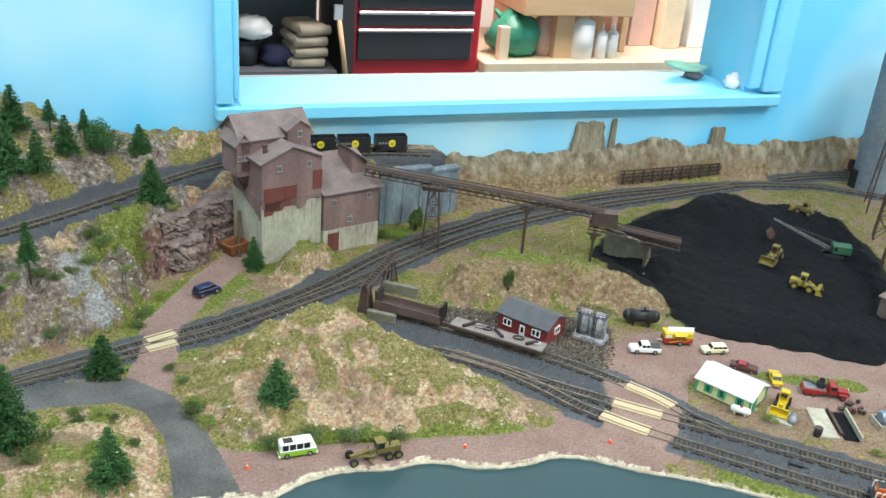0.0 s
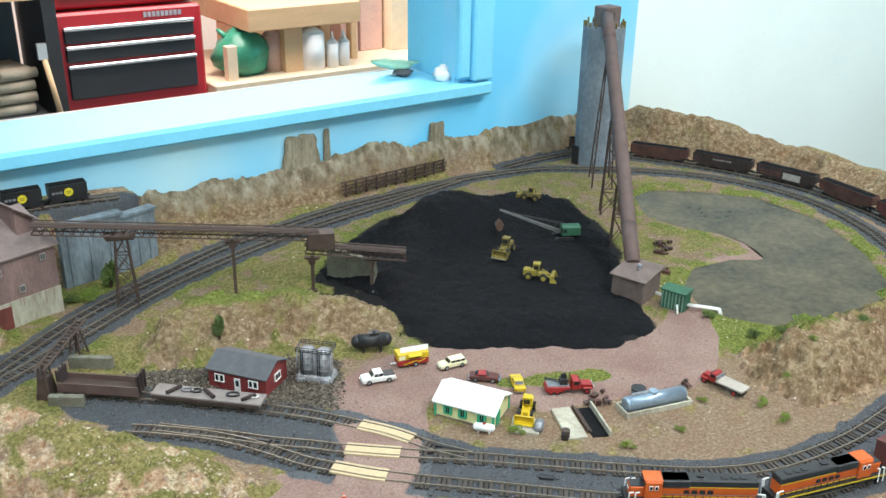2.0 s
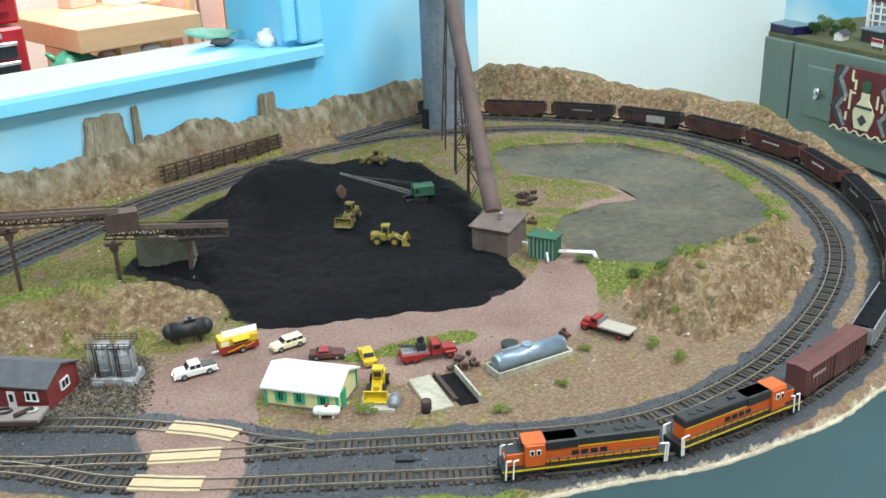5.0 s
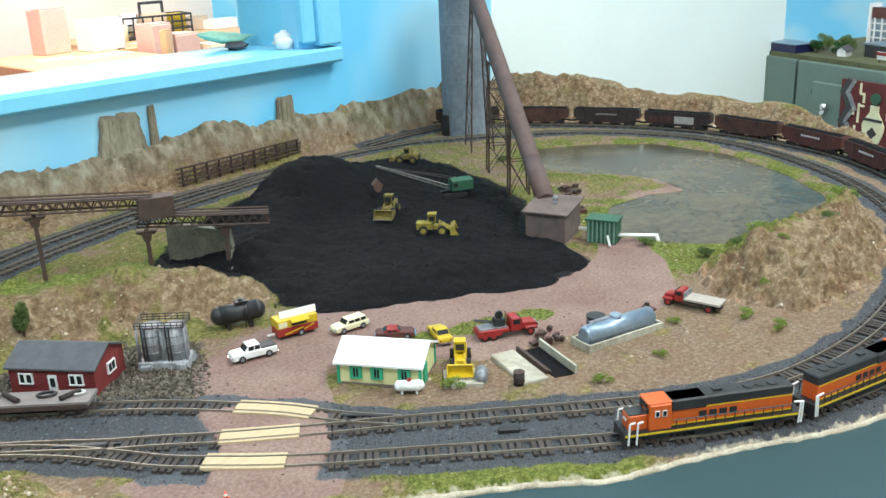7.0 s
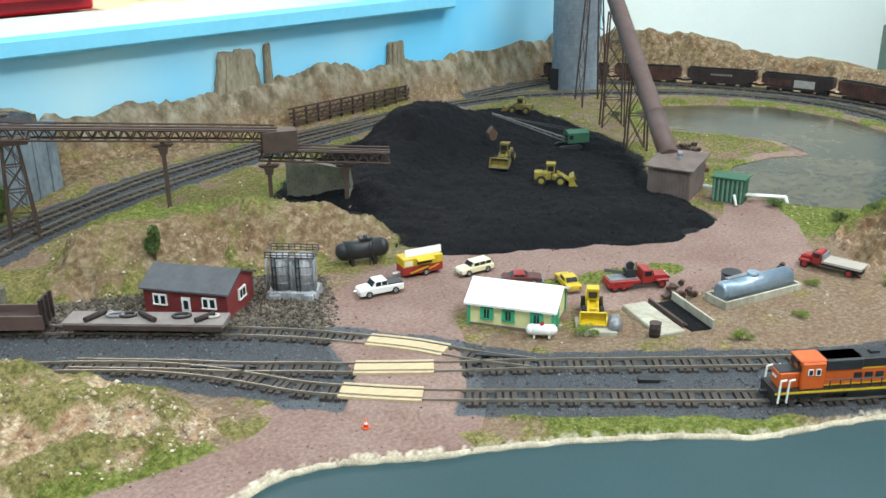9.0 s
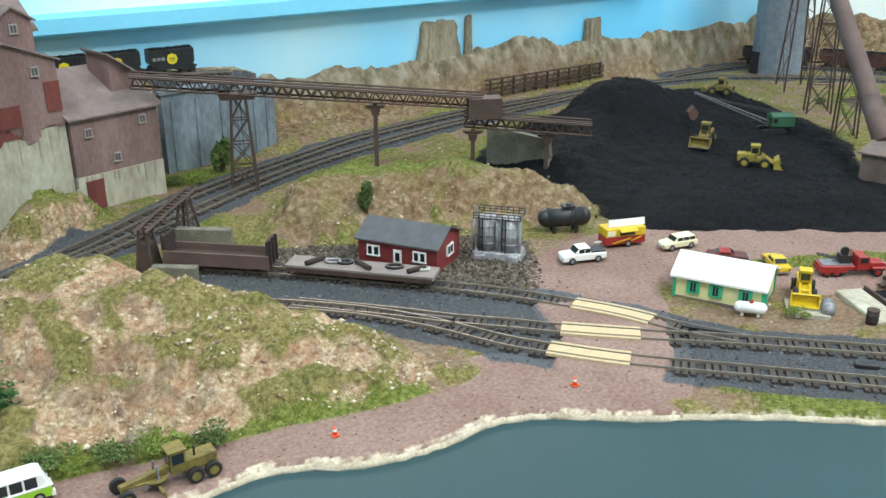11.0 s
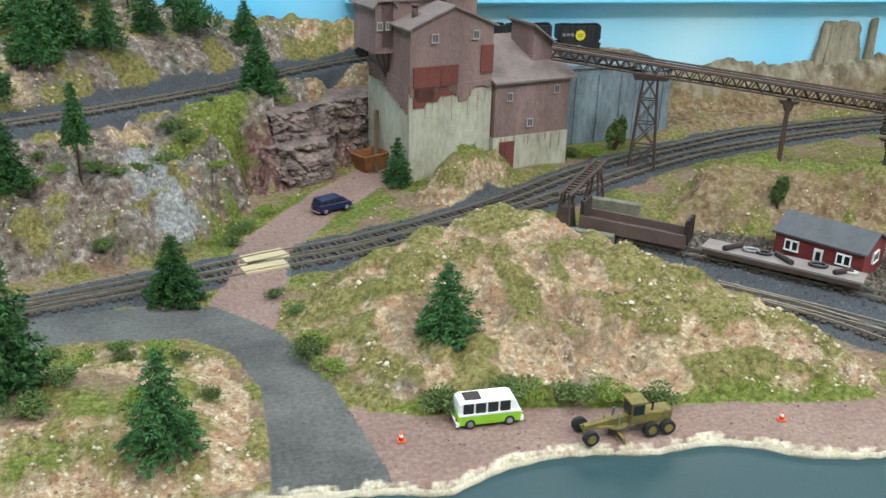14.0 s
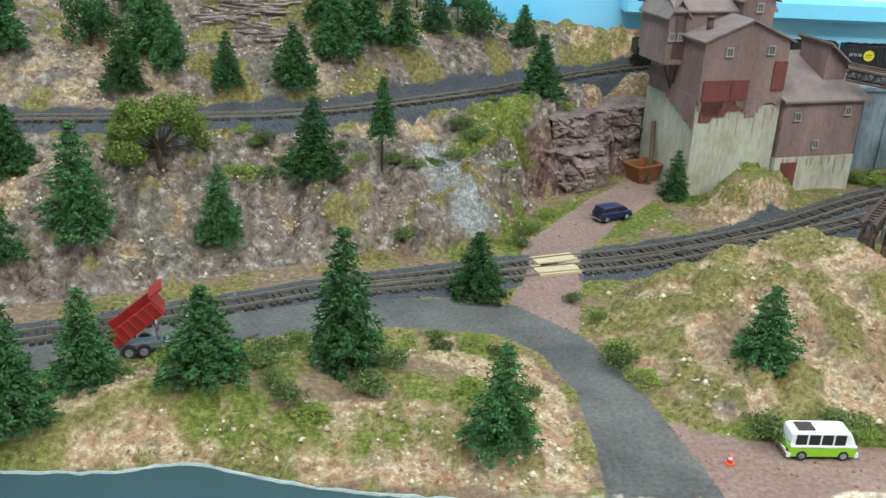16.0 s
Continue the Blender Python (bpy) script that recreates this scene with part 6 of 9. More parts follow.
def locomotive(label, m, flip=False):
    o = thing("locomotive", label, "locomotive", "orange locomotives", m @ (pose(0, 0, 0, 0, 0, 180) if flip else Matrix.Identity(4)))
    L = 0.101
    part("underframe", Geo().box((0, 0, 0.0085), (L, 0.0165, 0.0026)), BLACK, o)
    part("fuel_tank", Geo().box((0.002, 0, 0.0055), (0.026, 0.013, 0.0048)), BLACK, o, "", 0.0006)
    for x in (-0.033, 0.033):
        wheelset(o, x, n=3)
    part("hood", Geo().box((0.0105, 0, 0.0158), (0.071, 0.0106, 0.0122)), ORANGE, o, "orange long hood", 0.0005)
    part("hood_top", Geo().box((0.0105, 0, 0.0221), (0.0715, 0.0110, 0.0060)), BLACK, o, "black hood top", 0.0008)
    part("hood_bulge", Geo().box((-0.014, 0, 0.0220), (0.020, 0.0124, 0.0062)), BLACK, o, "", 0.0006)
    cab = part("cab", Geo().box((-0.0305, 0, 0.0170), (0.0125, 0.0148, 0.0148)), ORANGE, o, "orange cab", 0.0006)
    part("cab_roof", Geo().box((-0.0305, 0, 0.0247), (0.0138, 0.0126, 0.0012)), ORANGE, cab, "", 0.0004)
    part("number_board", Geo().box((-0.0372, 0, 0.0232), (0.0012, 0.0076, 0.0020)), BLACK, cab)
    for y in (-0.0076, 0.0076):
        for x in (-0.0325, -0.0285):
            part("window", Geo().box((x, y, 0.0195), (0.0026, 0.0005, 0.0036)), WHITE, cab)
            part("pane", Geo().box((x, y * 1.03, 0.0195), (0.0018, 0.0004, 0.0027)), GLASS, cab)
    for y in (-0.0042, 0.0042):
        part("windshield", Geo().box((-0.0369, y, 0.0207), (0.0005, 0.0034, 0.0030)), GLASS, cab)
    nose = part("nose", Geo().box((-0.0418, 0, 0.0140), (0.0110, 0.0096, 0.0092)), ORANGE, o, "low orange nose", 0.0007)
    part("nose_top", Geo().box((-0.0418, 0, 0.0188), (0.0104, 0.0086, 0.0006)), BLACK, nose)
    part("headlight", Geo().cyl((-0.0474, -0.0012, 0.0150), (-0.0479, -0.0012, 0.0150), 0.0008, n=8).cyl((-0.0474, 0.0012, 0.0150), (-0.0479, 0.0012, 0.0150), 0.0008, n=8), WHITE, nose)
    for y in (-0.0084, 0.0084):
        part("sill_stripe", Geo().box((0, y, 0.0089), (L, 0.0004, 0.0011)), YELLOW, o, "yellow sill stripe")
        part("hood_stripe", Geo().box((0.0105, y * 0.638, 0.0107), (0.070, 0.0004, 0.0007)), YELLOW, o)
        part("hood_stripe", Geo().box((0.0105, y * 0.638, 0.0192), (0.070, 0.0004, 0.0006)), YELLOW, o)
        bars(o, "road_name", BLACK, -0.006, y * 0.642, 0.0152, 4, 0.0042, 0.0032, 0.0058)
        rails = Geo()
        for i in range(13):
            rails.cyl((-0.022 + i * 0.0055, y, 0.0098), (-0.022 + i * 0.0055, y, 0.0150), 0.00035, n=4)
        rails.cyl((-0.024, y, 0.0150), (0.046, y, 0.0150), 0.0004, n=4)
        part("handrail", rails, BLACK, o)
        for x in (-0.0485, -0.0440, 0.0485, 0.0500):
            part("grab_iron", Geo().cyl((x, y, 0.0035), (x + 0.0006, y, 0.0160), 0.00055, n=5).cyl((x + 0.0006, y, 0.0160), (x + (0.0035 if x < 0 else -0.0035), y, 0.0165), 0.00055, n=5), WHITE, o, "white grab iron")
    for x in (0.022, 0.029, 0.036):
        part("roof_fan", Geo().cyl((x, 0, 0.0246), (x, 0, 0.0258), 0.0031, n=14), BLACK, o)
    part("exhaust", Geo().box((0.004, 0, 0.0254), (0.005, 0.003, 0.0016)), BLACK, o)
    for s in (-1, 1):
        part("pilot", Geo().box((s * 0.0500, 0, 0.0055), (0.0014, 0.0150, 0.0050)), BLACK, o)
        part("coupler", Geo().box((s * 0.0525, 0, 0.0060), (0.004, 0.002, 0.002)), BLACK, o)
    return o


def hopper(label, m, paint, load=True, L=0.092, marks=WHITE, logo=None):
    o = thing("hopper_car", label, "hopper car", "coal hopper cars", m)
    z0, z1, w = 0.0065, 0.0235, 0.0152
    part("body", Geo().prism([(-L * 0.30, z0), (L * 0.30, z0), (L * 0.485, z0 + 0.006), (L * 0.485, z1), (-L * 0.485, z1), (-L * 0.485, z0 + 0.006)], -w / 2, w / 2), paint, o)
    ribs = Geo()
    for i in range(11):
        for y in (-w / 2 - 0.0003, w / 2 + 0.0003):
            ribs.box((-L * 0.44 + i * L * 0.088, y, (z0 + z1) / 2 + 0.002), (0.0010, 0.0008, z1 - z0 - 0.004))
    part("side_rib", ribs, paint, o)
    rim = Geo()
    for y in (-w / 2, w / 2):
        rim.box((0, y, z1 + 0.0003), (L * 0.95, 0.0010, 0.0012))
    for x in (-L * 0.47, L * 0.47):
        rim.box((x, 0, z1 + 0.0003), (0.0010, w, 0.0012))
    part("rim", rim, GREY_METAL if paint is GREY_CAR else paint, o)
    if load:
        g, n = Geo(), 14
        rg = random.Random(int(L * 1e4) + len(label))
        pts = [(-L * 0.46 + L * 0.92 * i / n, y, z1 + (0.0003 if abs(y) > 0.005 else 0.0016) + rg.uniform(0, 0.0008)) for i in range(n + 1) for y in (-0.0070, -0.003, 0.003, 0.0070)]
        g.add(pts, [(i * 4 + j, i * 4 + 4 + j, i * 4 + 5 + j, i * 4 + 1 + j) for i in range(n) for j in range(3)])
        part("coal_load", g, COAL, o, "black coal load")
    for x in (-L * 0.34, L * 0.34):
        wheelset(o, x)
    for x in (-0.012, 0.012):
        part("hopper_chute", Geo().box((x, 0, 0.0066), (0.012, 0.011, 0.006), None, 1.25), paint, o)
    part("sill", Geo().box((0, 0, 0.0080), (L, 0.0040, 0.0022)), BLACK, o)
    for s in (-1, 1):
        part("coupler", Geo().box((s * L * 0.505, 0, 0.0068), (0.005, 0.002, 0.002)), BLACK, o)
    if logo:
        for y in (-w / 2 - 0.0009, w / 2 + 0.0009):
            part("herald", Geo().cyl((0.0, y, 0.0160), (0.0, y * 1.02, 0.0160), 0.0050, n=8), logo, o, "yellow eight-sided herald")
            part("herald_bar", Geo().box((0.0, y * 1.03, 0.0166), (0.0050, 0.0002, 0.0010)).box((0.0, y * 1.03, 0.0148), (0.0042, 0.0002, 0.0008)), HERALD_MARK, o)
            bars(o, "lettering", GREY_METAL, -0.016, y, 0.0165, 3, 0.0030, 0.0026, 0.004)
    elif marks:
        for y in (-w / 2 - 0.0009, w / 2 + 0.0009):
            bars(o, "lettering", marks, -0.013, y, 0.0178, 8, 0.0018, 0.0021, 0.0036)
    return o


GREY_CAR = mat("light_grey_hopper", (0.26, 0.26, 0.27), 0.6, 0.1, 0.3, 60, 1500, 0.15)
FADED = mat("faded_white_lettering", (0.40, 0.37, 0.34), 0.7, 0, 0.3, 200, 2000, 0.0)
HERALD_MARK = mat("olive_herald_mark", (0.22, 0.19, 0.02), 0.5, 0, 0.1, 200, 2000, 0.0)
HERALD = mat("yellow_herald", (0.72, 0.60, 0.03), 0.5, 0, 0.1, 200, 2000, 0.0)
run = reach(MAIN, 0.1385, -0.1625)


def on_main(length, gap=0.004):
    global run
    x, y, a = along(MAIN, run + length / 2)
    run += length + gap
    return at(x, y, 0.0008, a)


locomotive("orange and black diesel locomotive leading the coal train", on_main(0.103))
locomotive("orange and black diesel locomotive running backward, second in the train", on_main(0.103), True)
box = thing("boxcar", "red-brown steel boxcar behind the locomotives", "boxcar", m=on_main(0.082))
part("body", Geo().box((0, 0, 0.0178), (0.080, 0.0155, 0.0190)), BOXCAR, box, "", 0.0006)
part("roof", Geo().prism([(-0.0082, 0.0270), (0.0082, 0.0270), (0.0082, 0.0276), (0, 0.0290), (-0.0082, 0.0276)], -0.0405, 0.0405), BOXCAR, box).matrix_local = pose(0, 0, 0, 0, 0, 90)
g = Geo()
for i in range(17):
    for y in (-0.0079, 0.0079):
        g.box((-0.038 + i * 0.00475, y, 0.0178), (0.0006, 0.0005, 0.0182))
part("side_rib", g, BOXCAR, box)
for y in (-0.0081, 0.0081):
    part("sliding_door", Geo().box((0.004, y, 0.0175), (0.018, 0.0007, 0.0172)), BOXCAR, box)
    bars(box, "lettering", FADED, -0.032, y, 0.0205, 6, 0.0016, 0.0020, 0.0028)
for x in (-0.029, 0.029):
    wheelset(box, x)
part("sill", Geo().box((0, 0, 0.0078), (0.082, 0.004, 0.0022)), BLACK, box)
for label, paint, mk in (("light grey hopper car heaped with coal", GREY_CAR, None), ("dark brown hopper car loaded with coal", HOPPER, FADED), ("dark brown hopper car loaded with coal", HOPPER, FADED),
                         ("dark brown hopper car loaded with coal", HOPPER, FADED), ("red-brown hopper car with white lettering", BOXCAR, WHITE), ("red-brown hopper car with white lettering", BOXCAR, WHITE),
                         ("rusty streaked hopper car on the loop", HOPPER_RED, None), ("dark rusty hopper car with a pale worn patch", HOPPER, None), ("black-brown hopper car with faded lettering", HOPPER, FADED),
                         ("rusty red hopper car beside the silo", HOPPER_RED, None), ("dark brown hopper car loaded with coal", HOPPER, FADED)):
    car = hopper(label, on_main(0.0936), paint, marks=mk)
    if "pale" in label:
        part("rust_patch", Geo().box((-0.010, -0.0081, 0.0145), (0.026, 0.0006, 0.0095)), FADED, car, "pale worn patch")
        part("rust_patch", Geo().box((-0.010, 0.0081, 0.0145), (0.026, 0.0006, 0.0095)), FADED, car, "pale worn patch")
        for y in (-0.0081, 0.0081):
            part("rust_patch", Geo().box((0.022, y, 0.0145), (0.030, 0.0004, 0.0080)), HOPPER_RED, car, "rust-red streaks")

for x in (-0.257, -0.210, -0.163, -0.116, -0.069):
    px, py, pa_ = along(UPPER, reach(UPPER, x, 0.493))
    hopper("black hopper car with yellow herald on the high mine track", at(px, py, float(ledge(px)) + 0.0008, pa_), BLACK, True, 0.042, marks=None, logo=HERALD)

flatcar = thing("flat_car", "weathered grey-brown flat car with scrap on its deck", "flat car", m=at(*along(SIDING, reach(SIDING, -0.060, 0.130))[:2], 0.0008, along(SIDING, reach(SIDING, -0.060, 0.130))[2]))
part("deck", Geo().box((0, 0, 0.0088), (0.098, 0.0175, 0.0024)), mat("weathered_deck", (0.24, 0.205, 0.19), 0.85, 0, 0.35, 60, 900, 0.4), flatcar, "worn grey wooden deck")
part("side_sill", Geo().box((0, -0.0085, 0.0072), (0.096, 0.0012, 0.003)).box((0, 0.0085, 0.0072), (0.096, 0.0012, 0.003)), STEEL_BROWN, flatcar)
for x in (-0.036, 0.036):
    wheelset(flatcar, x)
for i, (x, r, a, l) in enumerate(((-0.036, 0.0016, 50, 0.013), (-0.001, 0.0017, -40, 0.016), (0.031, 0.0018, 60, 0.015))):
    single("scrap_pipe", Geo().cyl((-l / 2, 0, 0), (l / 2, 0, 0), r, n=12), HOPPER, "rusty pipe length lying on the flat car", "pipe", "scrap on the flat car", m=flatcar.matrix_world @ at(x, 0.001, 0.0116, a))
for x, r, mt, lab in ((0.020, 0.0048, GREY_METAL, "pale oval ring lying on the flat car"), (-0.021, 0.0052, BLACK, "dark coil lying on the flat car"), (0.012, 0.0046, BLACK, "dark coil lying on the flat car"), (-0.040, 0.0036, WORN_WHITE, "white rope loop lying on the flat car")):
    n, m_ = 20, 6
    pts = [((r + 0.0010 * math.cos(v)) * math.cos(u), 0.62 * (r + 0.0010 * math.cos(v)) * math.sin(u), 0.0010 * math.sin(v)) for u in (2 * math.pi * k / n for k in range(n)) for v in (2 * math.pi * q / m_ for q in range(m_))]
    g = Geo().add(pts, [(k * m_ + q, (k + 1) % n * m_ + q, (k + 1) % n * m_ + (q + 1) % m_, k * m_ + (q + 1) % m_) for k in range(n) for q in range(m_)], True)
    single("coil", g, mt, lab, "coil", "scrap on the flat car", m=flatcar.matrix_world @ at(x, -0.002, 0.0110, 10))
gon = thing("bulkhead_car", "rust-brown bulkhead flat car parked on the siding", "flat car", m=at(*along(SIDING, reach(SIDING, -0.130, 0.196))[:2], 0.0008, along(SIDING, reach(SIDING, -0.130, 0.196))[2]))
part("deck", Geo().box((0, 0, 0.0088), (0.072, 0.0165, 0.0030)), STEEL_BROWN, gon)
part("side_board", Geo().box((0, -0.0088, 0.0105), (0.072, 0.0012, 0.009)).box((0, 0.0088, 0.0105), (0.072, 0.0012, 0.009)), TUBE_BROWN, gon)
for s in (-1, 1):
    bulk = Geo().box((s * 0.035, 0, 0.0165), (0.0014, 0.0160, 0.0160))
    for y in (-0.006, 0, 0.006):
        bulk.box((s * 0.0365, y, 0.0165), (0.0016, 0.0016, 0.0170))
    part("bulkhead", bulk, HOPPER, gon)
for x in (-0.026, 0.026):
    wheelset(gon, x)


# ---- road vehicles ----
def wheels(parent, xs, half, r, hub=GREY_METAL, width=0.0016):
    for x in xs:
        for s in (-1, 1):
            w = part("wheel", Geo().cyl((x, s * (half - width), r), (x, s * half, r), r, n=16), TYRE, parent)
            part("rim", Geo().cyl((x, s * (half - 0.0001), r), (x, s * (half + 0.00025), r), r * 0.58, n=12), hub, w)


def car(name, label, category, m, side, cabin, width, paint, roof=None, axles=(-0.009, 0.009), r=0.0026, hub=GREY_METAL):
    """A body and a cabin by their side outlines."""
    o = thing(name, label, category, "toy road vehicles", m)
    part("body", Geo().prism(side, -width / 2, width / 2), paint, o, "", 0.0005)
    cab = part("cabin", Geo().prism(cabin, -width * 0.43, width * 0.43), roof or paint, o, "", 0.0004)
    xs, zs = [p[0] for p in cabin], [p[1] for p in cabin]
    x0, x1, z0, z1 = min(xs), max(xs), min(zs), max(zs)
    tops = sorted(p[0] for p in cabin if p[1] > z1 - 0.0006)
    n = max(2, round((x1 - x0) / 0.0075))
    lo, hi = z0 + 0.0007, z1 - 0.0009
    for s in (-1, 1):
        for i in range(n):
            a, b = tops[0] - 0.0004 + (tops[-1] - tops[0] + 0.0008) * (i + 0.08) / n, tops[0] - 0.0004 + (tops[-1] - tops[0] + 0.0008) * (i + 0.92) / n
            part("side_window", Geo().box(((a + b) / 2, s * width * 0.43, (lo + hi) / 2), (b - a, 0.0005, hi - lo)), GLASS, cab)
    for xa, xb in ((x1, tops[-1]), (x0, tops[0])):
        d = Vector((xa - xb, 0, z0 - z1))
        mid = Vector(((xa + xb) / 2, 0, (z0 + z1) / 2))
        tilt = Matrix.Rotation(math.atan2(d.x, -d.z) * -1, 3, "Y")
        part("windscreen", Geo().box(mid, (0.0006, width * 0.76, d.length * 0.72), tilt), GLASS, cab)
    wheels(o, axles, width / 2 + 0.0001, r, hub)
    xa, xb = min(p[0] for p in side), max(p[0] for p in side)
    for s in (-1, 1):
        part("headlight", Geo().box((xb, s * width * 0.34, 0.0045), (0.0007, 0.0016, 0.0011)), CHROME, o)
        part("tail_light", Geo().box((xa, s * width * 0.36, 0.0045), (0.0007, 0.0012, 0.0012)), RED, o)
    part("bumper", Geo().box((xb + 0.0003, 0, 0.0026), (0.0009, width * 0.98, 0.0011)), CHROME, o)
    part("bumper", Geo().box((xa - 0.0003, 0, 0.0026), (0.0009, width * 0.98, 0.0011)), CHROME, o)
    return o


bus = car("camper_van", "lime green and white camper van on the dirt road", "van", at(-0.288, 0.0035, 0.0004, 1),
          [(-0.0145, 0.0016), (0.0145, 0.0016), (0.0152, 0.0035), (0.0146, 0.0068), (-0.0147, 0.0068), (-0.0152, 0.004)],
          [(-0.0147, 0.0068), (0.0146, 0.0068), (0.0118, 0.0126), (0.0095, 0.0133), (-0.0125, 0.0133), (-0.0142, 0.0124)], 0.0120, LIME, WHITE, (-0.0092, 0.0092), 0.0024)
part("roof_hatch", Geo().box((-0.0075, 0, 0.0135), (0.0075, 0.0062, 0.0008)), HOPPER, bus, "brown roof hatch")
part("bumper", Geo().box((0.0150, 0, 0.0028), (0.0016, 0.0122, 0.0022)), WHITE, bus, "white bumper")
part("bumper", Geo().box((-0.0150, 0, 0.0028), (0.0016, 0.0122, 0.0022)), WHITE, bus, "white bumper")
part("belt_line", Geo().box((0, 0, 0.0070), (0.0290, 0.0123, 0.0006)), WHITE, bus)

pick = car("pickup_truck", "white pickup truck towing a food trailer", "pickup truck", at(0.079, 0.0835, 0.0003, 164) @ Matrix.Diagonal((0.87, 0.87, 0.87, 1)),
           [(-0.0175, 0.0024), (0.0175, 0.0024), (0.0178, 0.0058), (0.0165, 0.0072), (0.0070, 0.0078), (-0.0175, 0.0074)],
           [(-0.0050, 0.0076), (0.0085, 0.0076), (0.0050, 0.0122), (-0.0040, 0.0124)], 0.0130, WHITE, None, (-0.0105, 0.0108), 0.0028)
part("cargo_bed", Geo().box((-0.0112, 0, 0.0079), (0.0115, 0.0104, 0.0014)), BLACK, pick, "black open bed")
trail = thing("food_trailer", "yellow and red food trailer with a raised white sign", "trailer", "toy road vehicles", at(0.1215, 0.0925, 0.0003, -16))
part("body", Geo().box((0, 0, 0.0052), (0.0300, 0.0130, 0.0060)), RED, trail, "red lower body", 0.0005)
part("upper_body", Geo().box((0, 0, 0.0110), (0.0300, 0.0130, 0.0062)), YELLOW, trail, "yellow upper body", 0.0005)
part("serving_hatch", Geo().box((0.001, -0.0066, 0.0108), (0.0110, 0.0006, 0.0034)), BLACK, trail)
part("side_panel", Geo().box((-0.011, -0.0066, 0.0108), (0.0060, 0.0006, 0.0036)), CREAM, trail)
part("awning", Geo().box((0.001, -0.0085, 0.0132), (0.0130, 0.0040, 0.0005), Matrix.Rotation(radians(20), 3, "X")), YELLOW, trail)
part("sign", Geo().box((0.002, -0.002, 0.0166), (0.0270, 0.0008, 0.0050), Matrix.Rotation(radians(-12), 3, "X")), WHITE, trail, "white roof sign")
part("swoosh", Geo().box((-0.003, -0.0067, 0.0050), (0.014, 0.0004, 0.0010), Matrix.Rotation(radians(-12), 3, "Y")).box((0.008, -0.0067, 0.0058), (0.008, 0.0004, 0.0008), Matrix.Rotation(radians(-18), 3, "Y")), YELLOW, trail)
wheels(trail, (0.002,), 0.0066, 0.0024)
part("tow_bar", Geo().box((-0.0175, 0, 0.0032), (0.0060, 0.0012, 0.0010)), WHITE, trail)
SEDAN = [(-0.0150, 0.0022), (0.0150, 0.0022), (0.0155, 0.0045), (0.0140, 0.0062), (0.0060, 0.0068), (-0.0150, 0.0066), (-0.0155, 0.0045)]
wagon = car("station_wagon", "cream station wagon parked on the dirt lot", "station wagon", at(0.150, 0.067, 0.0003, 170) @ Matrix.Diagonal((0.87, 0.87, 0.87, 1)), SEDAN, [(-0.0145, 0.0066), (0.0068, 0.0066), (0.0036, 0.0104), (-0.0125, 0.0106)], 0.0118, CREAM)
sedan = car("sedan", "bright yellow sedan beside the yellow house", "car", at(0.178, 0.006, 0.0003, 62) @ Matrix.Diagonal((0.87, 0.87, 0.87, 1)), SEDAN, [(-0.0100, 0.0066), (0.0062, 0.0066), (0.0022, 0.0102), (-0.0060, 0.0102)], 0.0116, YELLOW)
redc = car("convertible", "dark red old car behind the yellow house", "car", at(0.160, 0.031, 0.0003, -42) @ Matrix.Diagonal((0.87, 0.87, 0.87, 1)), SEDAN, [(-0.0100, 0.0066), (0.0050, 0.0066), (0.0012, 0.0092), (-0.0060, 0.0092)], 0.0116, BOXCAR, RED)
blue = car("minivan", "dark navy minivan on the lane below the mine", "van", at(-0.325, 0.290, 0.0004, 28),
           [(-0.0135, 0.0020), (0.0135, 0.0020), (0.0142, 0.0045), (0.0120, 0.0068), (-0.0135, 0.0072), (-0.0140, 0.0045)], [(-0.0135, 0.0072), (0.0108, 0.0070), (0.0050, 0.0108), (-0.0118, 0.0108)], 0.0118, NAVY)

tow = thing("tow_truck", "old red tow truck with a black winch crane", "tow truck", "toy road vehicles", at(0.211, -0.026, 0.0003, -31) @ Matrix.Diagonal((0.92, 0.92, 0.92, 1)))
part("chassis", Geo().box((0, 0, 0.0042), (0.046, 0.0070, 0.0022)), BLACK, tow)
part("bed", Geo().box((-0.0115, 0, 0.0066), (0.0235, 0.0140, 0.0030)), RED, tow, "red deck sides", 0.0005)
part("deck", Geo().box((-0.0115, 0, 0.0084), (0.0210, 0.0110, 0.0008)), GREY_METAL, tow)
part("fender", Geo().box((-0.0150, 0, 0.0046), (0.0180, 0.0146, 0.0024)), RED, tow)
tcab = part("cab", Geo().prism([(0.0015, 0.0045), (0.0100, 0.0045), (0.0100, 0.0095), (0.0088, 0.0145), (0.0020, 0.0148)], -0.0062, 0.0062), RED, tow, "red cab", 0.0005)
part("side_window", Geo().box((0.0058, -0.0063, 0.0118), (0.0050, 0.0004, 0.0034)).box((0.0058, 0.0063, 0.0118), (0.0050, 0.0004, 0.0034)), GLASS, tcab)
part("windscreen", Geo().box((0.0099, 0, 0.0118), (0.0006, 0.0100, 0.0036), Matrix.Rotation(radians(-14), 3, "Y")), GLASS, tcab)
part("bonnet", Geo().prism([(0.0100, 0.0045), (0.0225, 0.0045), (0.0225, 0.0085), (0.0200, 0.0100), (0.0100, 0.0104)], -0.0046, 0.0046), RED, tow, "rounded red bonnet", 0.0008)
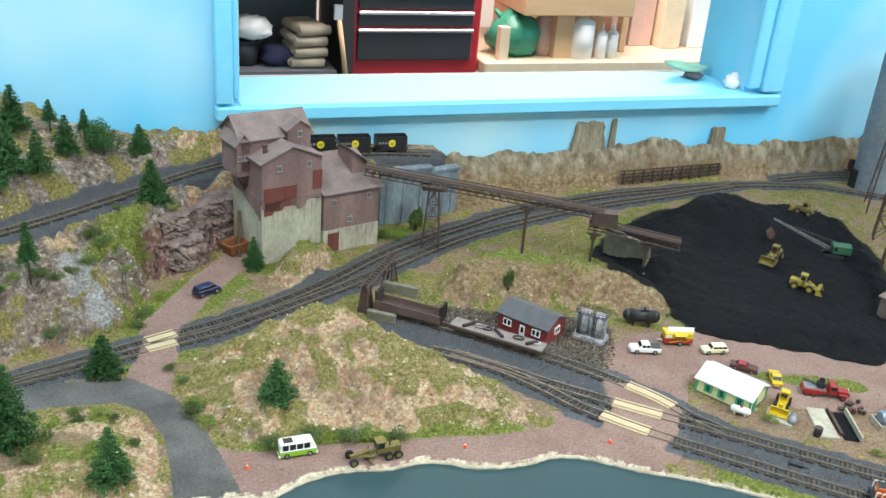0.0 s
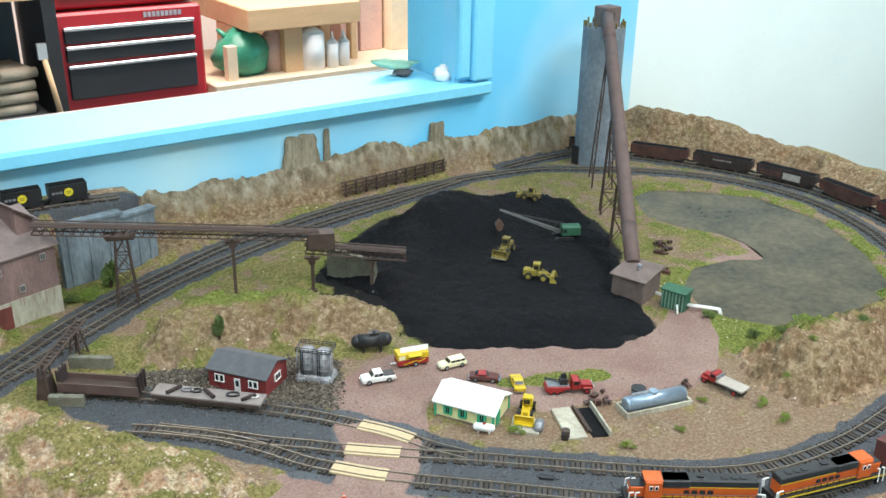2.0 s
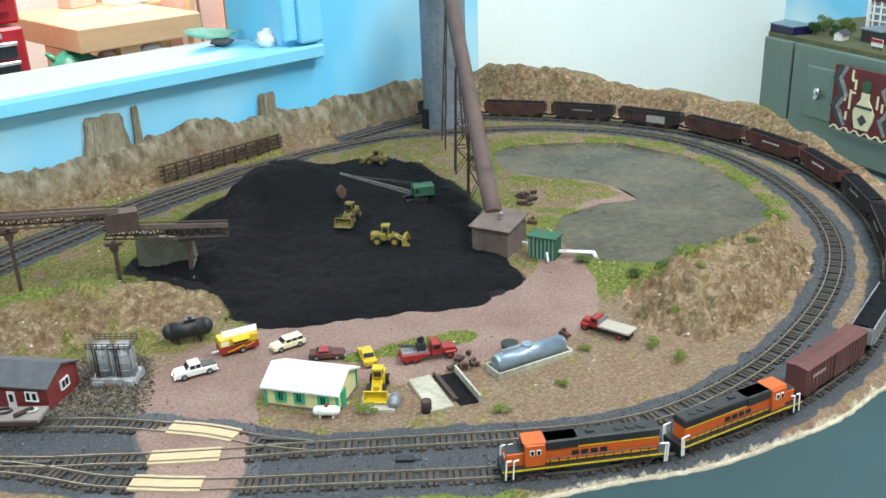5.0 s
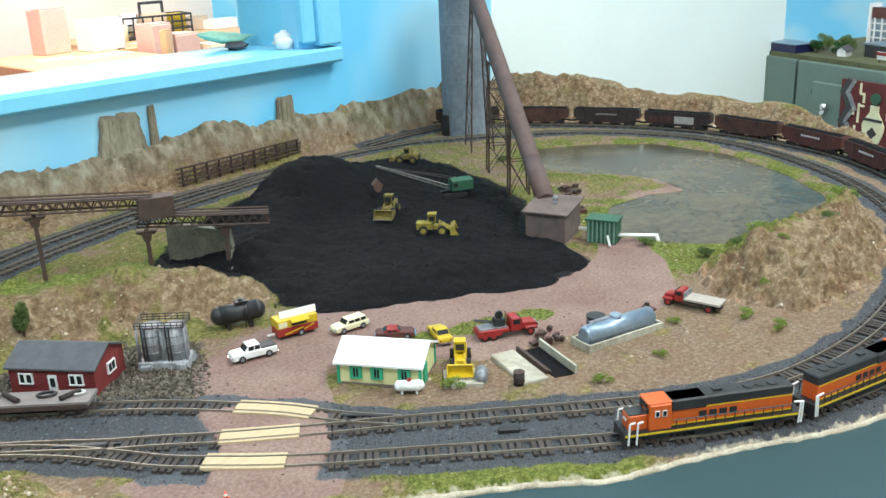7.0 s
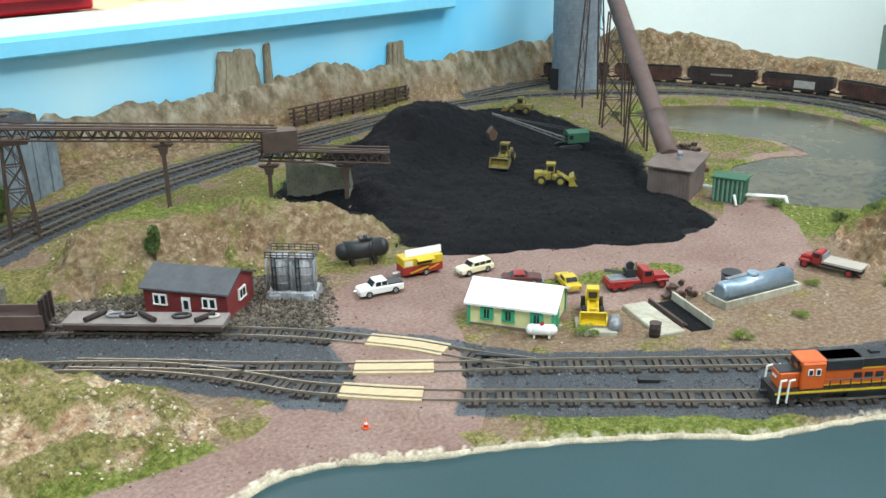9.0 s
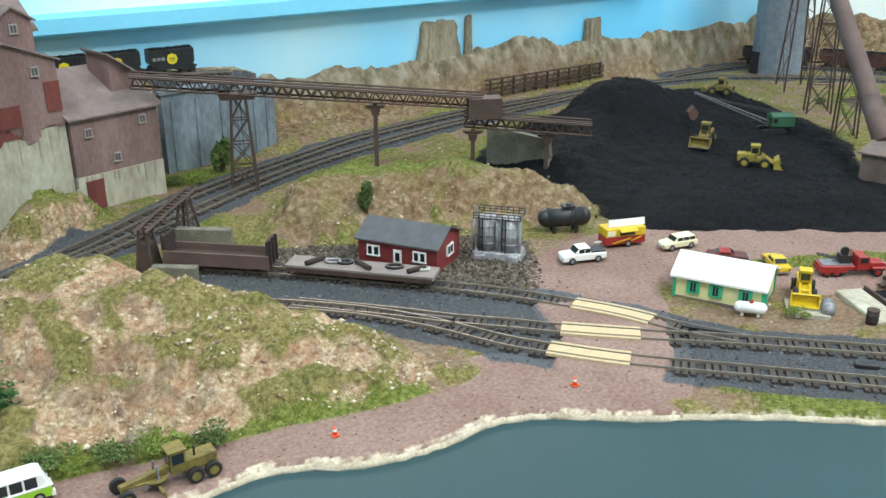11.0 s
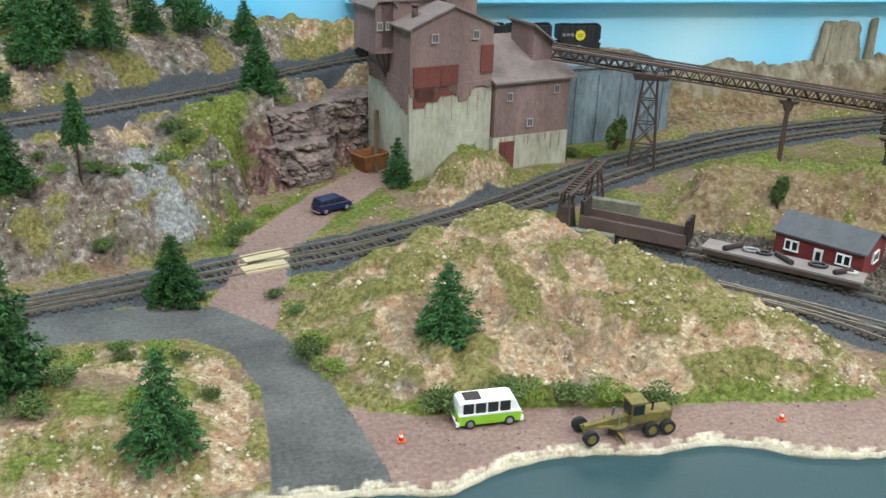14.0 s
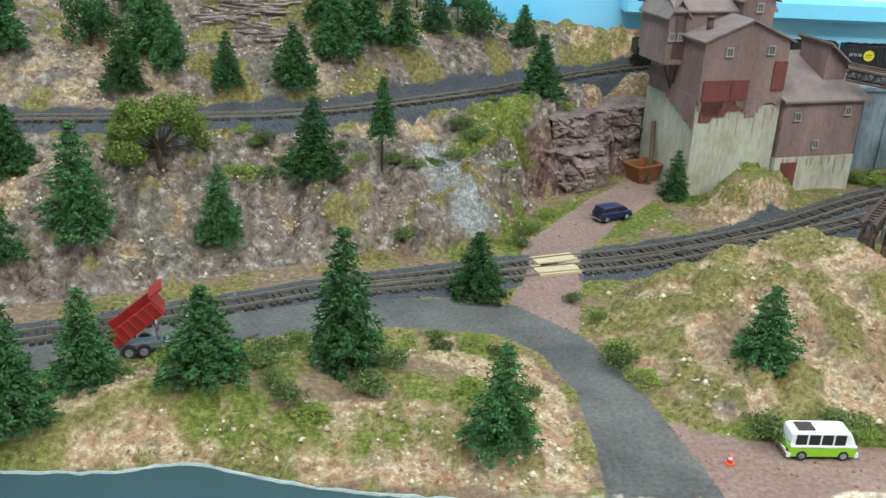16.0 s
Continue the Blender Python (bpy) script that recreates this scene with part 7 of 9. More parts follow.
for s in (-1, 1):
    part("front_fender", Geo().box((0.0170, s * 0.0058, 0.0058), (0.0095, 0.0024, 0.0026)), RED, tow, "", 0.0008)
    part("headlight", Geo().cyl((0.0222, s * 0.0052, 0.0078), (0.0230, s * 0.0052, 0.0078), 0.0011, n=10), CHROME, tow)
part("exhaust_stack", Geo().cyl((0.0008, 0.0056, 0.006), (0.0008, 0.0056, 0.0175), 0.0006, n=6), CHROME, tow)
part("grille", Geo().box((0.0227, 0, 0.0066), (0.0006, 0.0070, 0.0036)), CHROME, tow)
crane = part("winch", Geo().box((-0.0060, 0, 0.0115), (0.0075, 0.0075, 0.0060)), BLACK, tow, "black winch block")
for s in (-1, 1):
    part("boom", Geo().cyl((-0.0040, s * 0.0022, 0.0100), (-0.0250, s * 0.0010, 0.0150), 0.0007, n=5).cyl((-0.0040, s * 0.0022, 0.0190), (-0.0070, s * 0.0030, 0.0090), 0.0007, n=5), BLACK, crane)
part("pulley", Geo().cyl((-0.006, -0.001, 0.0170), (-0.006, 0.001, 0.0170), 0.0030, n=12), BLACK, crane)
wheels(tow, (-0.0190, -0.0125, 0.0165), 0.0070, 0.0032, RED, 0.0020)

bed = thing("flatbed_truck", "old red flatbed truck with bare grey wooden bed", "truck", "toy road vehicles", at(0.331, -0.101, max(0.0, height(0.331, -0.101)), 97) @ Matrix.Diagonal((0.95, 0.95, 0.95, 1)))
part("chassis", Geo().box((0, 0, 0.0044), (0.044, 0.0060, 0.0020)), BLACK, bed)
part("bed_deck", Geo().box((-0.0085, 0, 0.0078), (0.0280, 0.0150, 0.0016)), mat("bare_grey_wood", (0.42, 0.37, 0.32), 0.8, 0, 0.2, 80, 1200, 0.3), bed, "bare grey plank bed")
part("headboard", Geo().box((0.0052, 0, 0.0104), (0.0010, 0.0140, 0.0050)), GREY_METAL, bed)
bcab = part("cab", Geo().prism([(0.0060, 0.0045), (0.0135, 0.0045), (0.0135, 0.0090), (0.0122, 0.0136), (0.0068, 0.0140)], -0.0060, 0.0060), RED, bed, "rounded red cab", 0.0008)
part("side_window", Geo().box((0.0098, -0.0061, 0.0112), (0.0044, 0.0004, 0.0030)).box((0.0098, 0.0061, 0.0112), (0.0044, 0.0004, 0.0030)), GLASS, bcab)
part("windscreen", Geo().box((0.0133, 0, 0.0113), (0.0006, 0.0094, 0.0032), Matrix.Rotation(radians(-14), 3, "Y")), GLASS, bcab)
part("bonnet", Geo().prism([(0.0135, 0.0045), (0.0225, 0.0045), (0.0225, 0.0080), (0.0205, 0.0095), (0.0135, 0.0098)], -0.0042, 0.0042), RED, bed, "", 0.0009)
for s in (-1, 1):
    part("front_fender", Geo().box((0.0185, s * 0.0056, 0.0056), (0.0085, 0.0026, 0.0028)), RED, bed, "", 0.0009)
wheels(bed, (-0.0140, 0.0180), 0.0068, 0.0031, RED, 0.0019)

dump = thing("dump_truck", "dump truck with its red bed tipped up", "dump truck", "toy road vehicles", at(-0.590, 0.079, 0.0006, 14))
part("chassis", Geo().box((0, 0, 0.0048), (0.044, 0.0075, 0.0024)), GREY_METAL, dump, "grey chassis")
tip = part("dump_bed", Geo().box((0.013, 0, 0.0012), (0.028, 0.0140, 0.0012)).box((0.013, -0.0070, 0.0052), (0.028, 0.0010, 0.0085)).box((0.013, 0.0070, 0.0052), (0.028, 0.0010, 0.0085)).box((0.0270, 0, 0.0060), (0.0012, 0.0140, 0.0105)).box((0.0305, 0, 0.0112), (0.0075, 0.0120, 0.0010)), RED, dump, "raised red tipper bed")
tip.matrix_local = pose(-0.020, 0, 0.0066, 0, -37, 0)
g = Geo()
for i in range(6):
    for y in (-0.0078, 0.0078):
        g.box((0.003 + i * 0.0046, y, 0.0052), (0.0010, 0.0008, 0.0085))
part("bed_rib", g, RED, tip)
dcab = part("cab", Geo().prism([(0.0100, 0.0050), (0.0200, 0.0050), (0.0200, 0.0110), (0.0180, 0.0150), (0.0105, 0.0152)], -0.0064, 0.0064), WORN_WHITE, dump, "", 0.0006)
part("windscreen", Geo().box((0.0193, 0, 0.0128), (0.0006, 0.0100, 0.0036), Matrix.Rotation(radians(-26), 3, "Y")), GLASS, dcab)
part("hydraulic_ram", Geo().cyl((-0.002, 0, 0.006), (-0.004, 0, 0.020), 0.0011, n=8), CHROME, dump)
wheels(dump, (-0.0165, -0.0095, 0.0165), 0.0072, 0.0034, GREY_METAL, 0.0022)


# ---- machines ----
def loader(label, m, paint, k=1.0, blade=None):
    o = thing("wheel_loader", label, "wheel loader", "earth movers", m @ Matrix.Diagonal((k, k, k, 1)))
    part("rear_body", Geo().box((-0.0085, 0, 0.0082), (0.0150, 0.0095, 0.0070)), paint, o, "", 0.0007)
    part("front_frame", Geo().box((0.0050, 0, 0.0066), (0.0110, 0.0070, 0.0044)), paint, o, "", 0.0005)
    c = part("cab", Geo().box((-0.0015, 0, 0.0148), (0.0072, 0.0078, 0.0074)), paint, o, "", 0.0005)
    for s in (-1, 1):
        part("side_window", Geo().box((-0.0015, s * 0.0040, 0.0150), (0.0052, 0.0004, 0.0044)), GLASS, c)
        part("lift_arm", Geo().cyl((0.0040, s * 0.0032, 0.0110), (0.0160, s * 0.0032, 0.0040), 0.0010, n=5).cyl((0.0020, s * 0.0032, 0.0075), (0.0100, s * 0.0032, 0.0080), 0.0008, n=5), paint, o)
    part("windscreen", Geo().box((0.0023, 0, 0.0150), (0.0004, 0.0062, 0.0046)), GLASS, c)
    part("cab_roof", Geo().box((-0.0015, 0, 0.0190), (0.0082, 0.0086, 0.0010)), paint, c)
    part("engine_grille", Geo().box((-0.0161, 0, 0.0085), (0.0006, 0.0070, 0.0050)), BLACK, o)
    b = part("bucket", Geo().prism([(0.0150, 0.0008), (0.0225, 0.0004), (0.0225, 0.0014), (0.0160, 0.0022), (0.0158, 0.0066), (0.0190, 0.0088), (0.0182, 0.0096), (0.0148, 0.0075)], -0.0090, 0.0090), paint, o, "wide open bucket")
    g = Geo()
    for i in range(8):
        g.box((0.0232, -0.0084 + i * 0.0024, 0.0008), (0.0020, 0.0009, 0.0008))
    part("bucket_tooth", g, GREY_METAL, b)
    part("bucket_side", Geo().prism([(0.0150, 0.0008), (0.0220, 0.0006), (0.0186, 0.0092), (0.0150, 0.0075)], -0.0094, -0.0086).prism([(0.0150, 0.0008), (0.0220, 0.0006), (0.0186, 0.0092), (0.0150, 0.0075)], 0.0086, 0.0094), paint, b)
    part("exhaust", Geo().cyl((-0.0080, 0.002, 0.0115), (-0.0080, 0.002, 0.0165), 0.0006, n=6), BLACK, o)
    wheels(o, (-0.0095, 0.0075), 0.0078, 0.0044, paint, 0.0030)
    return o


def coal_at(x, y, rz):
    return at(x, y, coal_z(x, y) - 0.0003, rz)


loader("bright yellow wheel loader with lowered bucket on a slab", at(0.154, -0.035, 0.0016, 222), YELLOW, 0.88)
loader("dusty olive wheel loader working on the coal heap", coal_at(0.352, 0.238, 210), OLIVE, 1.0)
loader("yellow wheel loader pushing loose coal", coal_at(0.340, 0.166, -50), mat("loader_dusty_yellow", (0.34, 0.27, 0.035), 0.7, 0, 0.5, 150, 900, 0.2, dark=(0.12, 0.09, 0.02)), 1.0)
loader("dusty yellow loader at the back of the coal heap", coal_at(0.470, 0.332, 120), OLIVE, 0.9)

drag = thing("dragline_crane", "dark green crawler crane with lattice boom and bucket", "crane", "earth movers", coal_at(0.445, 0.236, 152))
part("house", Geo().box((-0.006, 0, 0.0115), (0.0230, 0.0150, 0.0105)), GREEN_DARK, drag, "green machinery house", 0.0006)
part("house_roof", Geo().prism([(-0.0078, 0.0166), (0.0078, 0.0166), (0.004, 0.0184), (-0.004, 0.0184)], -0.017, 0.0055), GREEN_DARK, drag).matrix_local = pose(0, 0, 0, 0, 0, -90)
part("window", Geo().box((0.0056, 0.003, 0.0125), (0.0005, 0.005, 0.004)).box((0.002, 0.0076, 0.0125), (0.004, 0.0005, 0.004)), GLASS, drag)
for s in (-1, 1):
    part("crawler", Geo().prism([(-0.0100, 0.0010), (-0.0075, 0.0), (0.0115, 0.0), (0.0140, 0.0010), (0.0140, 0.0034), (0.0115, 0.0046), (-0.0075, 0.0046), (-0.0100, 0.0034)], s * 0.0075 - 0.0018, s * 0.0075 + 0.0018), BLACK, drag)
part("turntable", Geo().cyl((0, 0, 0.004), (0, 0, 0.0066), 0.006, n=18), BLACK, drag)
boom = Geo()
tipp = Vector((0.083, 0, 0.040))
for y in (-0.0022, 0.0022):
    for z in (0.0, 0.0036):
        boom.cyl((0.006, y, 0.0075 + z), tipp + Vector((0, y * 0.4, z * 0.4)), 0.0005, n=4)
for i in range(12):
    p, q = Vector((0.006, 0, 0.0075)).lerp(tipp, i / 12), Vector((0.006, 0, 0.0075)).lerp(tipp, (i + 1) / 12)
    for y in (-0.0022, 0.0022):
        f = 1 - 0.6 * i / 12
        boom.cyl(p + Vector((0, y * f, 0)), q + Vector((0, y * f, 0.0036 * f)), 0.0003, n=4, caps=False)
part("boom", boom, BOOM_GREY, drag, "grey lattice boom")
part("cable", Geo().cyl((-0.004, 0, 0.019), tipp, 0.00025, n=4).cyl((0.002, 0, 0.018), tipp, 0.00025, n=4).cyl(tipp, tipp - Vector((0, 0, 0.016)), 0.0003, n=4), BLACK, drag)
bk = part("clamshell_bucket", Geo().prism([(-0.005, -0.010), (0, -0.004), (0.005, -0.010), (0.003, -0.016), (0, -0.018), (-0.003, -0.016)], -0.0045, 0.0045), mat("rusty_bucket", (0.12, 0.07, 0.05), 0.8, 0.2), drag, "rusty clamshell bucket")
bk.location = tipp - Vector((0, 0, 0.008))

grad = thing("motor_grader", "dusty olive motor grader on the lakeside road", "motor grader", "earth movers", at(-0.229, -0.017, 0.0004, 184) @ Matrix.Diagonal((0.88, 0.88, 0.85, 1)))
part("front_frame", Geo().prism([(-0.002, 0.0080), (0.0235, 0.0062), (0.0235, 0.0080), (-0.002, 0.0110)], -0.0016, 0.0016), OLIVE, grad)
part("engine_body", Geo().box((-0.0155, 0, 0.0092), (0.0165, 0.0084, 0.0068)), OLIVE, grad, "", 0.0006)
gc = part("cab", Geo().box((-0.0040, 0, 0.0125), (0.0078, 0.0088, 0.0125)), OLIVE, grad, "", 0.0005)
part("cab_roof", Geo().box((-0.0040, 0, 0.0192), (0.0092, 0.0100, 0.0010)), OLIVE, gc)
for s in (-1, 1):
    part("side_window", Geo().box((-0.0040, s * 0.0045, 0.0150), (0.0058, 0.0004, 0.0055)), GLASS, gc)
part("windscreen", Geo().box((0.0000, 0, 0.0150), (0.0004, 0.0072, 0.0055)), GLASS, gc)
part("blade", Geo().prism([(0.0055, 0.0006), (0.0062, 0.0004), (0.0072, 0.0040), (0.0060, 0.0046)], -0.0115, 0.0115), OLIVE, grad)
part("circle_ring", Geo().cyl((0.0065, 0, 0.0056), (0.0065, 0, 0.0068), 0.0060, n=18), OLIVE, grad)
part("drawbar", Geo().cyl((0.0065, 0.003, 0.0066), (0.0225, 0, 0.0058), 0.0008, n=5).cyl((0.0065, -0.003, 0.0066), (0.0225, 0, 0.0058), 0.0008, n=5), OLIVE, grad)
part("lift_ram", Geo().cyl((0.006, 0.004, 0.006), (0.006, 0.003, 0.014), 0.0006, n=6).cyl((0.006, -0.004, 0.006), (0.006, -0.003, 0.014), 0.0006, n=6), GREY_METAL, grad)
part("front_axle", Geo().box((0.0225, 0, 0.0042), (0.0016, 0.0130, 0.0016)), OLIVE, grad)
part("exhaust", Geo().cyl((-0.013, 0.002, 0.0125), (-0.013, 0.002, 0.0180), 0.0006, n=6), BLACK, grad)
wheels(grad, (-0.0200, -0.0110, 0.0225), 0.0082, 0.0041, OLIVE, 0.0028)

binx = thing("ore_skip", "rusty orange-brown steel skip beside the mine", "skip", m=at(-0.283, 0.384, 0.0, 30))
RUSTY = mat("rusty_orange_steel", (0.30, 0.12, 0.04), 0.85, 0.1, 0.5, 120, 1200, 0.4, dark=(0.12, 0.045, 0.02))
part("skip_body", Geo().add([(-0.009, -0.007, 0), (0.009, -0.007, 0), (0.009, 0.007, 0), (-0.009, 0.007, 0), (-0.013, -0.010, 0.014), (0.013, -0.010, 0.014), (0.013, 0.010, 0.014), (-0.013, 0.010, 0.014), (-0.0115, -0.0085, 0.014), (0.0115, -0.0085, 0.014), (0.0115, 0.0085, 0.014), (-0.0115, 0.0085, 0.014), (-0.008, -0.006, 0.004), (0.008, -0.006, 0.004), (0.008, 0.006, 0.004), (-0.008, 0.006, 0.004)],
                           [(3, 2, 1, 0), (0, 1, 5, 4), (1, 2, 6, 5), (2, 3, 7, 6), (3, 0, 4, 7), (4, 5, 9, 8), (5, 6, 10, 9), (6, 7, 11, 10), (7, 4, 8, 11), (9, 13, 12, 8), (10, 14, 13, 9), (11, 15, 14, 10), (8, 12, 15, 11), (12, 13, 14, 15)]), RUSTY, binx)
part("rim", Geo().box((0, -0.010, 0.014), (0.027, 0.0014, 0.0014)).box((0, 0.010, 0.014), (0.027, 0.0014, 0.0014)).box((-0.013, 0, 0.014), (0.0014, 0.021, 0.0014)).box((0.013, 0, 0.014), (0.0014, 0.021, 0.0014)), RUSTY, binx)
CONE = mat("cone_orange", (0.85, 0.12, 0.04), 0.5, 0, 0.05)
for x, y in ((-0.329, -0.006), (-0.153, -0.021), (-0.030, -0.044)):
    c = thing("traffic_cone", "small orange traffic cone with white band on the road", "traffic cone", "traffic cones", at(x, y, max(0.0003, height(x, y))) @ Matrix.Diagonal((0.75, 0.75, 0.75, 1)))
    part("base", Geo().box((0, 0, 0.0004), (0.0046, 0.0046, 0.0009)), CONE, c)
    part("cone", Geo().cyl((0, 0, 0.0008), (0, 0, 0.0066), 0.0018, 0.0004, 12), CONE, c)
    part("band", Geo().cyl((0, 0, 0.0030), (0, 0, 0.0046), 0.00128, 0.00092, 12, False), WHITE, c, "white band")
screw = thing("wood_screw", "steel crosshead screw set in the lagoon board", "screw", m=at(-0.0955, -0.118, -0.004))
part("head", Geo().cyl((0, 0, 0), (0, 0, 0.0010), 0.0036, 0.0030, 20), CHROME, screw)
# black bars on the head paint the shade of the cross slot
part("recess", Geo().box((0, 0, 0.0010), (0.0034, 0.0008, 0.0004)).box((0, 0, 0.0010), (0.0008, 0.0034, 0.0004)), BLACK, screw)


# ---- trees ----
TUFT_SPOTS = ((0.297, -0.105), (0.246, -0.125), (0.382, -0.131), (0.336, -0.138), (0.19, -0.118), (0.42, -0.125), (0.13, -0.05), (0.33, -0.165))

def conifer(label, h, r, seed, gap=0.12):
    """A trunk with tiers of boughs, each a row of shaggy needle clumps."""
    rng = random.Random(seed)
    o = thing("spruce_tree", label, "tree", "model spruce trees")
    part("trunk", Geo().cyl((0, 0, -0.004), (0, 0, h * 0.92), h * 0.022, h * 0.006, 7), TRUNK, o)
    g = Geo()
    tiers = 12
    lump = [rng.uniform(0.72, 1.2) for _ in range(7)]
    for t in range(tiers):
        f = t / (tiers - 1)
        z = h * (gap + (0.96 - gap) * f)
        rad = r * (1 - f) ** 0.75 * rng.uniform(0.86, 1.12) + r * 0.10
        n = max(4, int(11 * (1 - f * 0.65)))
        turn = rng.uniform(0, 6.28)
        for i in range(n):
            a = turn + 2 * math.pi * (i + rng.uniform(-0.35, 0.35)) / n
            k = rad * rng.uniform(0.80, 1.12) * lump[int(a * 7 / 6.2832) % 7]
            ca, sa = math.cos(a), math.sin(a)
            steps = max(2, int(5 * (1 - 0.6 * f)))
            for j in range(steps):
                q = (j + 0.8) / steps
                c0 = Vector((ca * k * q, sa * k * q, z - 0.26 * k * q * q + rng.uniform(-0.012, 0.012) * h))
                w = 0.14 * r + 0.05 * k
                for _ in range(26):
                    u = Vector((rng.gauss(0, 1), rng.gauss(0, 1), rng.gauss(0, 0.7)))
                    c = c0 + u * w * 0.5
                    d1 = Vector((ca + rng.uniform(-1, 1), sa + rng.uniform(-1, 1), rng.uniform(-0.9, 0.5))).normalized() * w * rng.uniform(0.42, 0.75)
                    d2 = Vector((rng.gauss(0, 1), rng.gauss(0, 1), rng.gauss(0, 1))).normalized() * w * 0.27
                    g.add([c - d1 * 0.4 - d2, c - d1 * 0.4 + d2, c + d1], [(0, 1, 2)])
    part("crown", g, NEEDLE, o)
    return o


def leafy(label, h, r, seed, material, category="bush", group="green bushes", name="bush", trunk=0.25, clumps=9, tight=0.42):
    rng = random.Random(seed)
    o = thing(name, label, category, group)
    stems = Geo()
    g = Geo()
    for _ in range(clumps):
        a, e = rng.uniform(0, 6.28), rng.uniform(-0.12 if name == "leafy_tree" else 0.25, 1.3)
        k = rng.uniform(0.45, 0.85)
        end = Vector((r * k * math.cos(a) * math.cos(e), r * k * math.sin(a) * math.cos(e), h * (trunk + (1 - trunk) * k * math.sin(e))))
        fork = Vector((0, 0, h * 0.20 if name == "leafy_tree" else -0.001))
        stems.cyl(fork, fork + (end - fork) * 0.8, min(h * 0.03, 0.0009), h * 0.006, 5)
        for _ in range(120 if h < 0.02 else 420):
            u = Vector((rng.gauss(0, 1), rng.gauss(0, 1), rng.gauss(0, 0.8))).normalized() * rng.uniform(0.2, 1) ** 0.5
            c = end + Vector((u.x * r * tight, u.y * r * tight, u.z * h * tight * 0.57))
            c.z = max(c.z, 0.0004)
            w = min(max(h, r) * rng.uniform(0.025, 0.06), rng.uniform(0.0006, 0.0013))
            d1 = Vector((rng.gauss(0, 1), rng.gauss(0, 1), rng.gauss(0, 1))).normalized() * w
            d2 = Vector((rng.gauss(0, 1), rng.gauss(0, 1), rng.gauss(0, 1))).normalized() * w
            g.add([c - d1 - d2 * 0.5, c + d1 - d2 * 0.5, c + d1 * 0.4 + d2, c - d1 * 0.5 + d2], [(0, 1, 2, 3)])
    if name == "leafy_tree":
        stems.cyl((0, 0, -0.003), (0, 0, h * 0.24), h * 0.04, h * 0.03, 8)
    part("stem", stems, TRUNK, o)
    part("leaves", g, material, o)
    return o


FIRS = [conifer("dark green model spruce tree", 0.05, 0.0125 + 0.002 * (i % 3), 20 + i) for i in range(4)]
SPARSE = conifer("slim dark green spruce with a bare lower trunk", 0.05, 0.0095, 40, 0.42)
BIG = conifer("tall full dark green spruce beside the asphalt road", 0.05, 0.0132, 41, 0.06)
random.seed(7)
first = set()


def plant(src, x, y, h, z=None, wide=1.1):
    k = h / 0.05
    m = at(x, y, (height(x, y) if z is None else z) - 0.0006, random.uniform(0, 360)) @ Matrix.Diagonal((k * wide, k * wide, k, 1))
    if src.name not in first:
        first.add(src.name)
        src.matrix_world = m
        return src
    ob = copy_thing(src, Matrix.Identity(4))
    ob.matrix_world = m
    return ob


plant(BIG, -0.499, 0.055, 0.070, wide=0.98)
plant(FIRS[0], -0.428, -0.006, 0.049, wide=1.12)
plant(FIRS[1], -0.429, 0.154, 0.041, wide=1.22)
plant(FIRS[2], -0.559, 0.030, 0.045, wide=1.15)
plant(BIG, -0.293, 0.062, 0.042, wide=1.4)
plant(FIRS[0], -0.613, 0.034, 0.048, wide=1.2)
plant(FIRS[1], -0.636, 0.006, 0.056)
plant(FIRS[2], -0.66, 0.004, 0.058)
plant(FIRS[3], -0.268, 0.340, 0.040)
for x, y, h, k in ((-0.678, 0.335, 0.045, 0), (-0.77, 0.346, 0.055, 1), (-0.669, 0.378, 0.050, 2), (-0.648, 0.352, 0.042, 3), (-0.607, 0.345, 0.036, 0), (-0.531, 0.392, 0.048, 1), (-0.511, 0.415, 0.050, 2),
                   (-0.482, 0.420, 0.042, 3), (-0.454, 0.461, 0.040, 0), (-0.375, 0.500, 0.036, 2), (-0.54, 0.43, 0.05, 1), (-0.69, 0.42, 0.055, 3), (-0.56, 0.36, 0.040, 2), (-0.507, 0.490, 0.045, 1),
                   (-0.534, 0.252, 0.053, 1), (-0.369, 0.400, 0.051, 2), (-0.660, 0.170, 0.070, 3), (-0.584, 0.193, 0.049, 0), (-0.70, 0.14, 0.050, 1), (-0.724, 0.235, 0.045, 2), (-0.75, 0.10, 0.06, 0),
                   (-0.80, 0.40, 0.06, 1), (-0.85, 0.30, 0.055, 2), (-0.64, 0.45, 0.05, 3)):
    plant(FIRS[k], x, y, h * (1.14 if y > 0.33 and x < -0.45 else 1.0))
plant(SPARSE, -0.490, 0.274, 0.066, wide=0.85)
plant(SPARSE, -0.434, 0.500, 0.040)
plant(SPARSE, -0.470, 0.497, 0.040)
oak = leafy("spreading olive-green leafy tree on the cliff edge", 0.056, 0.046, 3, OAK_LEAF, "tree", "leafy trees", "leafy_tree", 0.22, 20, 0.22)
oak.matrix_world = at(-0.632, 0.245, height(-0.632, 0.245) - 0.001)
oak2 = leafy("dense dark green round tree on the wooded slope", 0.044, 0.026, 5, NEEDLE, "tree", "leafy trees", "leafy_tree", 0.3)
oak2.matrix_world = at(-0.415, 0.478, height(-0.415, 0.478) - 0.001)
oak3 = copy_thing(oak2, Matrix.Identity(4))
oak3.matrix_world = at(-0.715, 0.38, height(-0.715, 0.38) - 0.001, 80)
